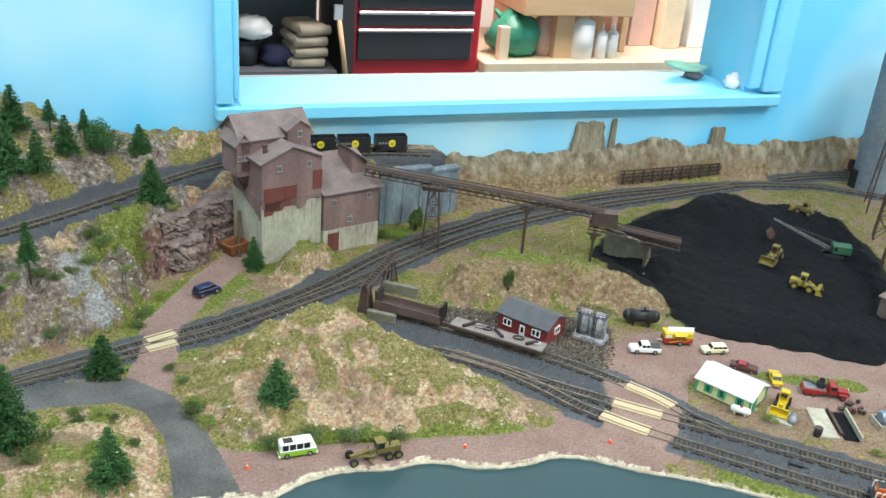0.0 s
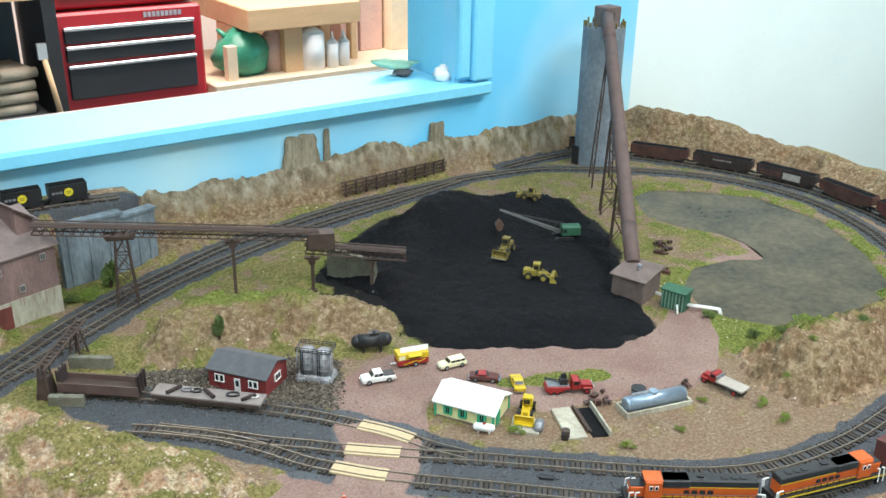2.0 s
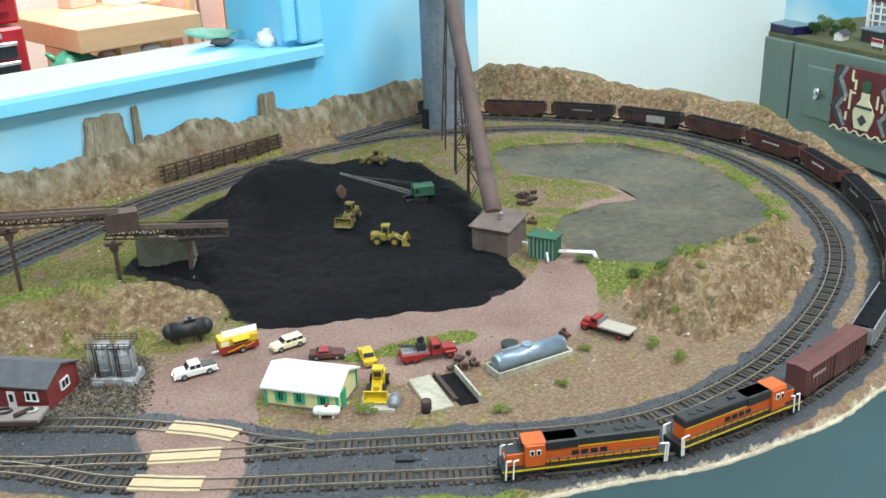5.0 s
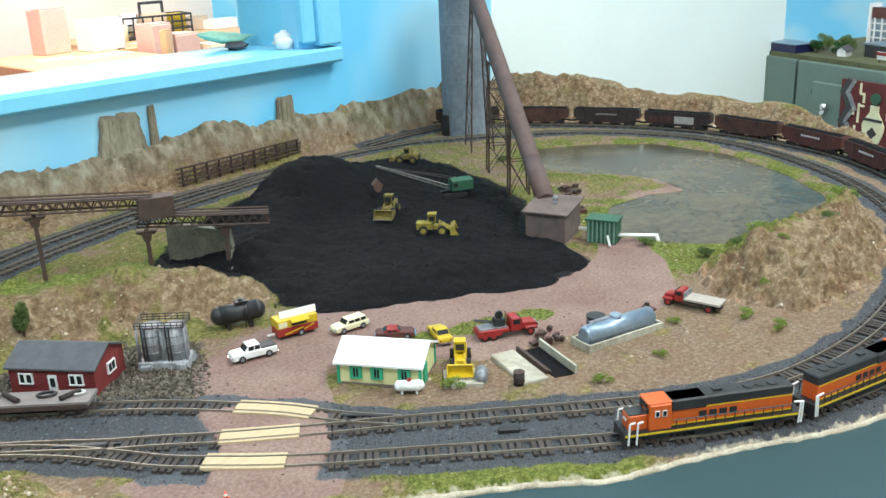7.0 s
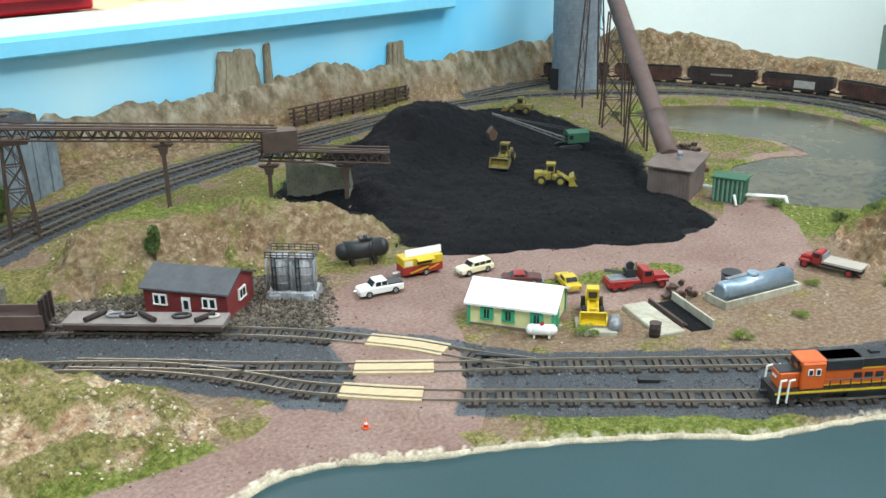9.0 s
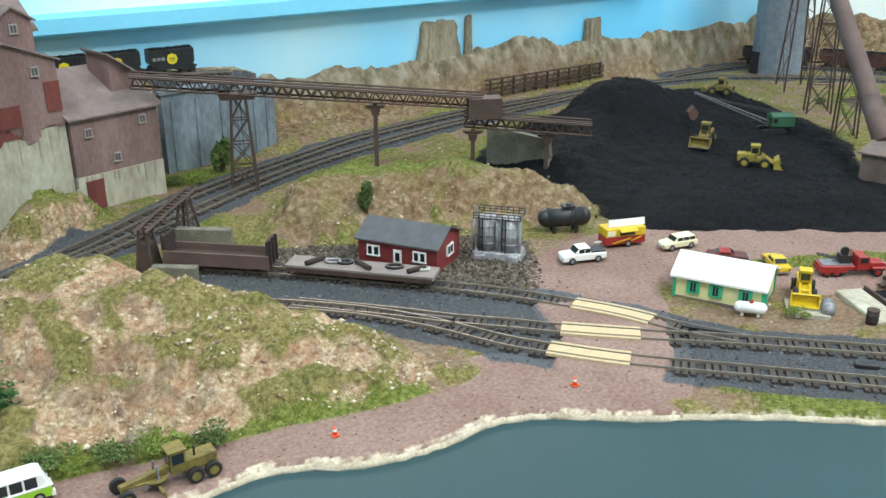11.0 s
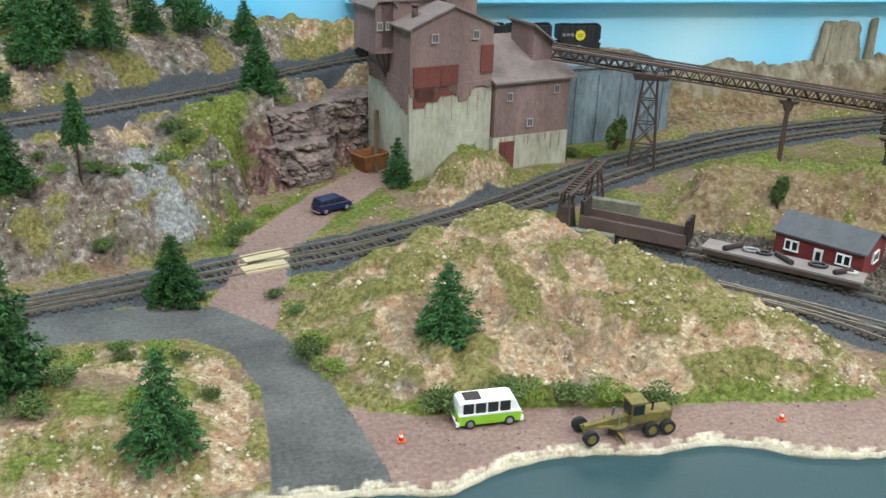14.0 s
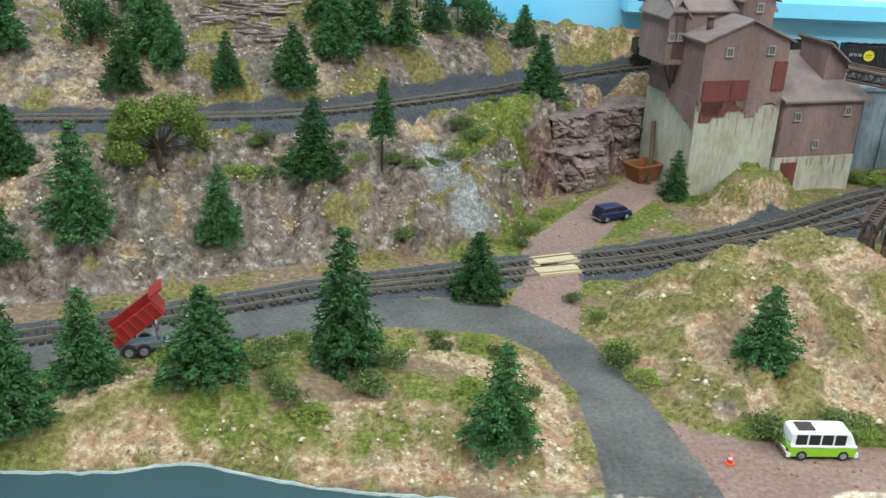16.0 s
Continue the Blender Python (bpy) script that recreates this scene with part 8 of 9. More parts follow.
for x, y, h in ((-0.016, 0.213, 0.026), (-0.058, 0.408, 0.034)):
    b = leafy("upright bright green shrub beside the tracks", h, h * 0.28, int(h * 1e4), BUSH, "shrub", "green shrubs", "shrub", 0.2)
    b.matrix_world = at(x, y, height(x, y) - 0.0008)
SHRUBS = [leafy("low green model bush of fine foliage", 0.0078, 0.0105, 60 + i, (BUSH, LEAF, BUSH)[i]) for i in range(3)]
places = [(-0.565, 0.25), (-0.516, 0.262), (-0.467, 0.275), (-0.438, 0.318), (-0.402, 0.285), (-0.39, 0.262), (-0.475, 0.215), (-0.42, 0.24), (-0.30, 0.012), (-0.285, 0.014), (-0.262, 0.012), (-0.20, 0.004), (-0.31, 0.013),
          (-0.55, 0.06), (-0.53, 0.045), (-0.50, 0.085), (-0.47, 0.075), (-0.45, 0.085), (-0.52, 0.02), (-0.58, 0.05), (-0.60, 0.05), (-0.41, 0.04), (-0.36, 0.09), (-0.365, 0.125), (-0.375, 0.15), (-0.352, 0.06),
          (0.45, -0.075), (0.435, -0.055), (0.47, -0.085), (0.52, -0.09), (0.43, 0.0), (0.56, -0.115), (0.50, -0.13), (0.605, -0.10), (-0.35, 0.40), (-0.405, 0.40), (0.60, 0.30), (-0.085, 0.395), (-0.10, 0.40), (-0.575, 0.062), (-0.565, 0.072), (-0.54, 0.072), (-0.525, 0.080), (-0.515, 0.068), (-0.488, 0.092), (-0.455, 0.094), (-0.435, 0.085), (-0.425, 0.078), (-0.61, 0.055), (-0.63, 0.045), (-0.545, 0.035), (-0.53, 0.03), (-0.51, 0.012),
          (-0.49, 0.03), (-0.475, 0.05), (-0.44, 0.03), (-0.555, 0.262), (-0.545, 0.27), (-0.505, 0.278), (-0.485, 0.285), (-0.455, 0.30), (-0.463, 0.339), (-0.433, 0.36), (-0.521, 0.302), (-0.586, 0.291), (-0.572, 0.292), (-0.578, 0.286), (-0.58, 0.252), (-0.425, 0.345), (-0.36, 0.075), (-0.358, 0.082), (-0.40, 0.232), (-0.395, 0.25), (-0.372, 0.292), (-0.268, 0.014), (-0.245, 0.010), (-0.225, 0.008)]
for i, (x, y) in enumerate(places):
    plant(SHRUBS[i % 3], x, y, 0.05 * random.uniform(0.7, 1.35))


TUFT = leafy("pale green grass tuft in the dirt yard", 0.007, 0.006, 91, LEAF, "grass tuft", "yard grass tufts", "grass_tuft")
for x, y in TUFT_SPOTS:
    plant(TUFT, x, y, 0.05 * random.uniform(0.7, 1.2))


# ---- loose stuff ----
def scatter(name, label, category, count, material, size, where, shape="rock", seed=1, box=(-0.85, 0.93, -0.26, 0.53)):
    """Many small pieces in one mesh; where() gives the chance at each spot."""
    r = np.random.RandomState(seed)
    x, y = r.uniform(box[0], box[1], count * 6), r.uniform(box[2], box[3], count * 6)
    z, marks = ground(x, y)
    ok = (r.rand(len(x)) < where(x, y, z, marks)) & (inner(x, y, LAND) > 0.003)
    x, y, z = x[ok][:count], y[ok][:count], z[ok][:count]
    n = len(x)
    s = size * np.exp(np.clip(r.normal(0, 0.45, n), -1, 0.75))
    if shape == "rock":
        base = np.array([(1, 0, 0), (-1, 0, 0), (0, 1, 0), (0, -1, 0), (0, 0, 0.8), (0, 0, -0.6)], float)
        tri = np.array([(0, 2, 4), (2, 1, 4), (1, 3, 4), (3, 0, 4), (2, 0, 5), (1, 2, 5), (3, 1, 5), (0, 3, 5)])
        v = base[None] * (1 + r.uniform(-0.45, 0.45, (n, 6, 3)))
        lift = -0.05
    else:
        blades = 5
        v = np.zeros((n, blades * 3, 3))
        for b in range(blades):
            a = r.uniform(0, 6.28, n)
            lean = r.uniform(0.15, 0.75, n)
            w = 0.10
            v[:, 3 * b, 0], v[:, 3 * b, 1] = -np.sin(a) * w, np.cos(a) * w
            v[:, 3 * b + 1, 0], v[:, 3 * b + 1, 1] = np.sin(a) * w, -np.cos(a) * w
            v[:, 3 * b + 2, 0], v[:, 3 * b + 2, 1], v[:, 3 * b + 2, 2] = np.cos(a) * lean, np.sin(a) * lean, r.uniform(0.6, 1.2, n)
        tri = np.array([(3 * b, 3 * b + 1, 3 * b + 2) for b in range(blades)])
        lift = -0.05
    k = v.shape[1]
    a = r.uniform(0, 6.28, n)
    c, si = np.cos(a)[:, None], np.sin(a)[:, None]
    vx, vy = v[..., 0] * c - v[..., 1] * si, v[..., 0] * si + v[..., 1] * c
    co = np.stack([x[:, None] + vx * s[:, None], y[:, None] + vy * s[:, None], z[:, None] + (v[..., 2] + lift) * s[:, None]], -1).reshape(-1, 3)
    faces = (tri[None] + (np.arange(n) * k)[:, None, None]).reshape(-1, 3)
    me = bpy.data.meshes.new(name)
    me.vertices.add(len(co))
    me.vertices.foreach_set("co", co.ravel())
    me.loops.add(faces.size)
    me.loops.foreach_set("vertex_index", faces.ravel())
    me.polygons.add(len(faces))
    me.polygons.foreach_set("loop_start", np.arange(0, faces.size, 3))
    me.update(calc_edges=True)
    me.materials.append(material)
    return tagged(new(name, me), label, category, kind="stuff")


def island(name, stops, rough=0.9):
    m = bpy.data.materials.new(name)
    m.use_nodes = True
    n, l = m.node_tree.nodes, m.node_tree.links
    b = n["Principled BSDF"]
    b.inputs["Roughness"].default_value, b.inputs["Specular IOR Level"].default_value = rough, 0.2
    r = n.new("ShaderNodeValToRGB")
    while len(r.color_ramp.elements) < len(stops):
        r.color_ramp.elements.new(0.5)
    for e, (p, c) in zip(r.color_ramp.elements, stops):
        e.position, e.color = p, (*c, 1)
    l.new(n.new("ShaderNodeNewGeometry").outputs["Random Per Island"], r.inputs["Fac"])
    l.new(r.outputs["Color"], b.inputs["Base Color"])
    return m


BALLAST = island("ballast_grains", [(0.0, (0.044, 0.047, 0.052)), (0.5, (0.098, 0.104, 0.113)), (1.0, (0.19, 0.197, 0.21))])
CHIPS = island("rock_chips", [(0.0, (0.21, 0.15, 0.10)), (0.4, (0.40, 0.30, 0.20)), (0.75, (0.54, 0.44, 0.31)), (1.0, (0.70, 0.62, 0.48))])
BOULDER = island("cream_boulders", [(0.0, (0.34, 0.25, 0.155)), (0.5, (0.50, 0.39, 0.26)), (1.0, (0.66, 0.57, 0.43))])
GRIT = island("yard_grit", [(0.0, (0.038, 0.031, 0.024)), (0.5, (0.105, 0.086, 0.067)), (1.0, (0.20, 0.172, 0.138))])
TURF = island("scrub_turf", [(0.0, (0.10, 0.10, 0.030)), (0.5, (0.22, 0.205, 0.066)), (1.0, (0.39, 0.335, 0.145))])
FRESH = island("fresh_turf", [(0.0, (0.09, 0.11, 0.022)), (0.5, (0.19, 0.215, 0.045)), (1.0, (0.32, 0.33, 0.11))])


def near_track(x, y):
    return np.minimum.reduce([near(x, y, t[::3]) for t in TRACKS])


scatter("ballast_stone", "fine grey ballast grains along the tracks", "ballast", 26000, BALLAST, 0.00062, lambda x, y, z, k: k["ballast"] * (1 - k["tar"]), seed=2)
scatter("yard_gravel", "coarse brown gravel beside the red house", "gravel", 7000, GRIT, 0.0010, lambda x, y, z, k: k["gravel"] * (near_track(x, y) > 0.011), seed=3, box=(-0.18, 0.09, 0.04, 0.24))
scatter("rock_chip", "loose tan and cream rock chips on the slopes", "rocks", 20000, CHIPS, 0.00095, lambda x, y, z, k: np.clip(k["rock"] * 0.9 + 0.05, 0, 1) * step(-0.05, 0.25, fbm(x, y, 45, 3, 77)) * (1 - k["dirt"]) * (1 - k["ballast"]) * (1 - k["tar"]) * (1 - k["spoil"]), seed=4)
scatter("boulder", "larger cream boulders scattered over the hills", "rocks", 420, BOULDER, 0.0012, lambda x, y, z, k: k["rock"] * step(0.05, 0.3, fbm(x, y, 30, 3, 78)) * (1 - k["dirt"]) * (1 - k["ballast"]) * (1 - k["tar"]) * (1 - k["spoil"]) * (near_track(x, y) > 0.022), seed=5)
scatter("scrub_grass", "olive and straw scrub turf over the hills", "grass", 16000, TURF, 0.0011, lambda x, y, z, k: k["grass"] * (1 - k["dirt"]) * (1 - k["ballast"]) * (1 - k["tar"]) * (1 - k["spoil"]) * (1 - k["gravel"]) * (z > -0.001), "grass", 6)
scatter("fresh_grass", "bright green turf tufts round pond and banks", "grass", 10000, FRESH, 0.0013, lambda x, y, z, k: k["lush"] * (1 - k["dirt"]) * (1 - k["ballast"]) * (1 - k["tar"]) * (1 - k["spoil"]) * (1 - k["gravel"]) * (z > -0.001), "grass", 7)
scatter("road_grit", "fine pink grit on the dirt roads", "gravel", 3500, island("pink_grit", [(0.0, (0.14, 0.083, 0.065)), (0.6, (0.21, 0.13, 0.102)), (1.0, (0.29, 0.205, 0.168))]), 0.0005, lambda x, y, z, k: k["dirt"] * (1 - k["ballast"]), seed=8)

LUMP = island("coal_lumps", [(0.0, (0.004, 0.004, 0.005)), (0.7, (0.011, 0.011, 0.013)), (1.0, (0.035, 0.036, 0.04))], 0.6)
lumps = scatter("coal_lump", "loose black coal lumps over the heap", "coal", 14000, LUMP, 0.00048, lambda x, y, z, k: (inner(x, y, PILE) > 0.0) * 1.0, seed=12, box=(0.13, 0.55, 0.0, 0.43))
co = np.zeros(len(lumps.data.vertices) * 3)
lumps.data.vertices.foreach_get("co", co)
co = co.reshape(-1, 6, 3)
mid = co.mean(1)
gi, gj = np.clip(np.round((mid[:, 1] + 0.03) / 0.0026).astype(int), 0, CZ.shape[0] - 1), np.clip(np.round((mid[:, 0] - 0.10) / 0.0026).astype(int), 0, CZ.shape[1] - 1)
co[:, :, 2] += (CZ[gi, gj] - mid[:, 2] + 0.0001)[:, None]
lumps.data.vertices.foreach_set("co", co.ravel())
LOGWOOD = mat("weathered_log", (0.30, 0.235, 0.215), 0.9, 0, 0.6, 200, 1500, 0.4, dark=(0.10, 0.07, 0.065), piece=0.45)
rg = random.Random(15)
for x0, y0, n0, sx, sy in ((-0.598, 0.428, 42, 0.034, 0.016), (-0.606, 0.398, 26, 0.030, 0.010)):
    z0 = height(x0, y0)
    logs = thing("log_pile", "tumbled pile of weathered purple-grey logs on the slope", "log pile", "log piles", at(x0, y0, z0))
    for i in range(n0):
        a, px, py = rg.gauss(0.1, 0.5), rg.uniform(-sx, sx), rg.uniform(-sy, sy)
        d = Vector((math.cos(a), math.sin(a), rg.uniform(-0.12, 0.12))) * rg.uniform(0.005, 0.011)
        hz = max(height(x0 + px + k * d.x, y0 + py + k * d.y) for k in (-0.7, 0, 0.7)) - z0 + 0.0006 + 0.0014 * (i % 3)
        part("log", Geo().cyl(Vector((px, py, hz)) - d, Vector((px, py, hz)) + d, 0.0010, n=7), LOGWOOD, logs)


# ---- workshop behind the window ----
BENCH_WOOD = mat("bench_pine", (0.70, 0.46, 0.26), 0.6, 0, 0.15, 4, 60, 0.1, stretch=(1, 6, 6))
PALE_WOOD = mat("pale_board", (0.78, 0.62, 0.44), 0.6, 0, 0.12, 4, 60, 0.1, stretch=(6, 1, 6))
CHEST_RED = mat("tool_chest_red", (0.45, 0.02, 0.03), 0.35, 0, 0.1, 5, 80, 0.03)
CHEST_DARK = mat("tool_drawer_dark", (0.035, 0.035, 0.04), 0.4, 0, 0.15, 5, 80, 0.03)
ALU = mat("drawer_pull_aluminium", (0.75, 0.75, 0.77), 0.3, 0.8, 0.05, 5, 80, 0.0)
GREY_STEEL = mat("grey_cabinet_steel", (0.16, 0.17, 0.19), 0.5, 0.2, 0.15, 5, 80, 0.05)
CLOTH = mat("beige_cloth", (0.55, 0.47, 0.36), 0.9, 0, 0.2, 12, 120, 0.4)
DARK_CLOTH = mat("navy_cloth", (0.03, 0.035, 0.09), 0.9, 0, 0.3, 12, 120, 0.4)
PLASTIC_W = mat("white_bottle_plastic", (0.85, 0.85, 0.84), 0.4, 0, 0.04, 10, 100, 0.0)
GREEN_BAG = mat("green_plastic_bag", (0.05, 0.32, 0.20), 0.3, 0, 0.3, 9, 60, 0.3)
PINK = mat("pinkish_carton", (0.72, 0.47, 0.40), 0.7, 0, 0.2, 6, 80, 0.1)
wall_b = single("wall_workshop", Geo().box((0.4, 4.6, 0.2), (5.4, 0.1, 2.5)), mat("workshop_wall_paint", (0.86, 0.77, 0.70), 0.7, 0, 0.08, 3, 60, 0.05), "pale pinkish workshop back wall", "wall", kind="structure")

chest = thing("tool_chest", "red steel tool chest with dark drawers, lower cabinet", "tool chest", m=at(0.905, 3.3, -1.05))
part("body", Geo().box((0, 0.22, 0.44), (0.61, 0.44, 0.88)), CHEST_RED, chest, "", 0.01)
for z, h in ((0.795, 0.062), (0.722, 0.062), (0.61, 0.135)):
    d = part("drawer", Geo().box((0, -0.004, z), (0.525, 0.02, h)), CHEST_DARK, chest, "dark grey drawer front", 0.004)
    part("drawer_pull", Geo().box((0, -0.018, z + h / 2 - 0.004), (0.525, 0.016, 0.014)), ALU, d, "bright aluminium pull", 0.003)
bars_ = Geo()
for i in range(9):
    bars_.box((0.065 + i * 0.018, -0.003, 0.853), (0.013, 0.004, 0.020))
part("badge", bars_, ALU, chest, "pale badge bars")
top = thing("tool_chest", "red steel tool chest with dark drawers, upper box", "tool chest", m=at(0.915, 3.33, -0.17))
part("body", Geo().box((0, 0.20, 0.19), (0.60, 0.40, 0.36)), CHEST_RED, top, "", 0.01)
for z, h in ((0.06, 0.07), (0.14, 0.07), (0.22, 0.07)):
    d = part("drawer", Geo().box((0, -0.004, z + 0.03), (0.52, 0.02, h)), CHEST_DARK if z > 0.1 else CHEST_RED, top, "", 0.004)
    part("drawer_pull", Geo().box((0, -0.018, z + h / 2 + 0.026), (0.52, 0.016, 0.014)), ALU, d)

bench = thing("workbench", "long pine workbench under the workshop wall", "workbench", m=at(2.15, 3.62, -0.54))
part("worktop", Geo().box((0, 0, 0), (1.85, 0.75, 0.06)), PALE_WOOD, bench, "", 0.006)
for x in (-0.86, 0.0, 0.86):
    for y in (-0.31, 0.31):
        part("leg", Geo().box((x, y, -0.27), (0.09, 0.09, 0.48)), BENCH_WOOD, bench)
desk = thing("shelf_table", "thick orange-pine raised shelf standing on the bench", "shelf", m=at(1.66, 3.42, -0.51))
part("top", Geo().box((0.02, 0.23, 0.255), (0.56, 0.78, 0.10)), BENCH_WOOD, desk, "", 0.006)
part("leg", Geo().box((-0.02, -0.06, 0.102), (0.09, 0.09, 0.204)), BENCH_WOOD, desk)
part("leg", Geo().box((-0.235, 0.10, 0.102), (0.045, 0.20, 0.204)), BENCH_WOOD, desk)
part("leg", Geo().box((0.26, 0.16, 0.102), (0.05, 0.10, 0.204)), BENCH_WOOD, desk)
part("leg", Geo().box((-0.335, -0.12, -0.06), (0.045, 0.045, 0.42)), PALE_WOOD, desk, "pale board leg")


def bottle(label, x, y, z, r, h, material, tip=True):
    o = thing("bottle", label, "bottle", "bottles on the bench", at(x, y, z))
    part("body", Geo().cyl((0, 0, 0), (0, 0, h * 0.68), r, n=20).cyl((0, 0, h * 0.68), (0, 0, h * 0.8), r, r * 0.35, 20), material, o)
    if tip:
        part("cap", Geo().cyl((0, 0, h * 0.8), (0, 0, h), r * 0.32, r * 0.10, 12), material, o)
    return o


bottle("large white plastic jug on the bench", 1.74, 3.34, -0.51, 0.062, 0.24, PLASTIC_W, False)
bottle("white squeeze glue bottle with pointed tip", 1.84, 3.32, -0.51, 0.028, 0.165, PLASTIC_W)
bottle("white squeeze glue bottle with pointed tip", 1.905, 3.33, -0.51, 0.028, 0.165, PLASTIC_W)
bottle("pink-white paper cylinder on the bench", 1.575, 3.40, -0.51, 0.045, 0.24, PINK, False)
bagt = thing("plastic_bag", "crumpled green plastic bag under the shelf", "bag", m=at(1.43, 3.42, -0.51))
rg = random.Random(3)
bagg = Geo()
bagg.ball((0, 0, 0.075), 0.115, 18, 11, 0.75, 0.13, rg)
bagg.v = [(x * (1.15 - 2.2 * max(z - 0.06, 0)), y, z * 1.25 if z > 0.06 else z) for x, y, z in bagg.v]
part("bag_body", bagg, GREEN_BAG, bagt)
part("bag_handle", Geo().cyl((-0.05, 0, 0.15), (-0.10, 0.02, 0.20), 0.02, 0.008, 8), GREEN_BAG, bagt)
for x, y, w, d, h, mt, lab in ((2.06, 3.62, 0.10, 0.16, 0.42, PINK, "pinkish cardboard box standing on the bench"), (2.20, 3.66, 0.13, 0.2, 0.36, PINK, "pinkish cardboard box standing on the bench"), (2.02, 3.45, 0.035, 0.05, 0.40, BENCH_WOOD, "upright pine board leaning on the bench"),
                               (2.34, 3.6, 0.12, 0.2, 0.30, PALE_WOOD, "pale wooden crate on the bench"), (2.52, 3.62, 0.12, 0.2, 0.26, PLASTIC_W, "white carton on the bench")):
    bx = thing("carton", lab, "box", "boxes on the bench", at(x, y, -0.51))
    part("carton_body", Geo().box((0, 0, h / 2), (w, d, h)), mt, bx, "", 0.004)
    part("flap", Geo().box((0, -d * 0.2, h + 0.003), (w * 0.98, d * 0.55, 0.004)), mt, bx)
rear = thing("workbench", "deep pine workbench along the pale wall", "workbench", m=at(2.44, 4.16, -0.205))
part("worktop", Geo().box((0, 0, -0.02), (0.92, 0.72, 0.04)), BENCH_WOOD, rear, "", 0.005)
for x in (-0.42, 0.42):
    for y in (-0.32, 0.32):
        part("leg", Geo().box((x, y, -0.4425), (0.07, 0.07, 0.805)), BENCH_WOOD, rear)
basket = thing("storage_basket", "black open plastic caddy with jars and yellow boxes", "basket", m=at(2.36, 4.14, -0.205, -10))
g = Geo()
for z in (0.008, 0.042, 0.076, 0.110):
    g.box((0, -0.08, z), (0.36, 0.007, 0.010)).box((0, 0.08, z), (0.36, 0.007, 0.010)).box((-0.18, 0, z), (0.007, 0.16, 0.010)).box((0.18, 0, z), (0.007, 0.16, 0.010))
for i in range(8):
    g.box((-0.18 + i * 0.0514, -0.08, 0.058), (0.008, 0.007, 0.112)).box((-0.18 + i * 0.0514, 0.08, 0.058), (0.008, 0.007, 0.112))
part("basket_grid", g, CHEST_DARK, basket)
part("handle", Geo().box((-0.06, 0, 0.14), (0.012, 0.012, 0.07)).box((0.06, 0, 0.14), (0.012, 0.012, 0.07)).box((0, 0, 0.175), (0.13, 0.014, 0.014)), CHEST_DARK, basket)
part("base", Geo().box((0, 0, 0.004), (0.35, 0.15, 0.006)), CHEST_DARK, basket)
part("yellow_box", Geo().box((0.12, -0.01, 0.062), (0.075, 0.10, 0.10)), YELLOW, basket, "yellow box")
part("pale_box", Geo().box((0.0, 0.0, 0.066), (0.12, 0.10, 0.11)), PALE_WOOD, basket, "pale carton")
part("white_jar", Geo().cyl((-0.12, 0, 0.008), (-0.12, 0, 0.13), 0.035, n=16), PLASTIC_W, basket, "white jar")
for x, y, z, w, d, h, a, mt, lab in ((1.92, 3.86, -0.205, 0.17, 0.14, 0.14, 8, PLASTIC_W, "white carton standing on the pine shelf"), (2.08, 4.16, -0.205, 0.08, 0.10, 0.085, -6, CLOTH, "small brown box beside the caddy"), (2.80, 4.20, -0.205, 0.16, 0.14, 0.05, 5, PLASTIC_W, "low white box on the rear bench"),
                                   (2.70, 4.28, -0.205, 0.12, 0.10, 0.07, -12, CLOTH, "open tan box on the rear bench"), (1.72, 3.95, -0.205, 0.14, 0.10, 0.20, 12, PINK, "pink-white carton on the pine shelf")):
    bx = thing("carton", lab, "box", "boxes on the bench", at(x, y, z, a))
    part("carton_body", Geo().box((0, 0, h / 2), (w, d, h)), mt, bx, "", 0.004)
    part("flap", Geo().box((0, -d * 0.2, h + 0.003), (w * 0.98, d * 0.55, 0.004)), mt, bx)
mug = thing("mug", "cream mug standing on the rear bench", "mug", m=at(2.15, 4.10, -0.205))
part("cup", Geo().cyl((0, 0, 0), (0, 0, 0.085), 0.036, 0.040, 20), CREAM, mug)
part("handle", Geo().box((0.048, 0, 0.06), (0.024, 0.010, 0.010)).box((0.048, 0, 0.025), (0.024, 0.010, 0.010)).box((0.058, 0, 0.042), (0.010, 0.010, 0.045)), CREAM, mug)
for x, y, w, d, a in ((2.24, 3.93, 0.24, 0.10, 14), (1.80, 3.62, 0.24, 0.12, 8), (1.62, 3.70, 0.16, 0.12, -10)):
    pp = thing("paper_sheet", "loose white paper sheets lying on the worktop", "paper", "loose papers", at(x, y, -0.2045, a))
    part("sheet", Geo().box((0, 0, 0.001), (w, d, 0.002)), PLASTIC_W, pp)
    part("printed_bar", Geo().box((0.02, 0, 0.0024), (w * 0.22, d * 0.12, 0.0006)), BLUE_METAL, pp)
shelf = thing("storage_rack", "grey steel rack with folded cloths and bags", "rack", m=at(0.36, 3.45, -1.05))
part("upright", Geo().box((0.225, 0.0, 0.62), (0.05, 0.45, 1.24)), CHEST_DARK, shelf)
part("upright", Geo().box((-0.62, 0.0, 0.62), (0.05, 0.45, 1.24)), GREY_STEEL, shelf)
part("shelf_board", Geo().box((-0.21, 0.0, 0.965), (0.78, 0.45, 0.03)), BENCH_WOOD, shelf)
part("shelf_board", Geo().box((-0.21, 0.0, 0.50), (0.78, 0.45, 0.03)), GREY_STEEL, shelf)
part("back_panel", Geo().box((-0.21, 0.23, 0.62), (0.80, 0.01, 1.2)), GREY_STEEL, shelf)
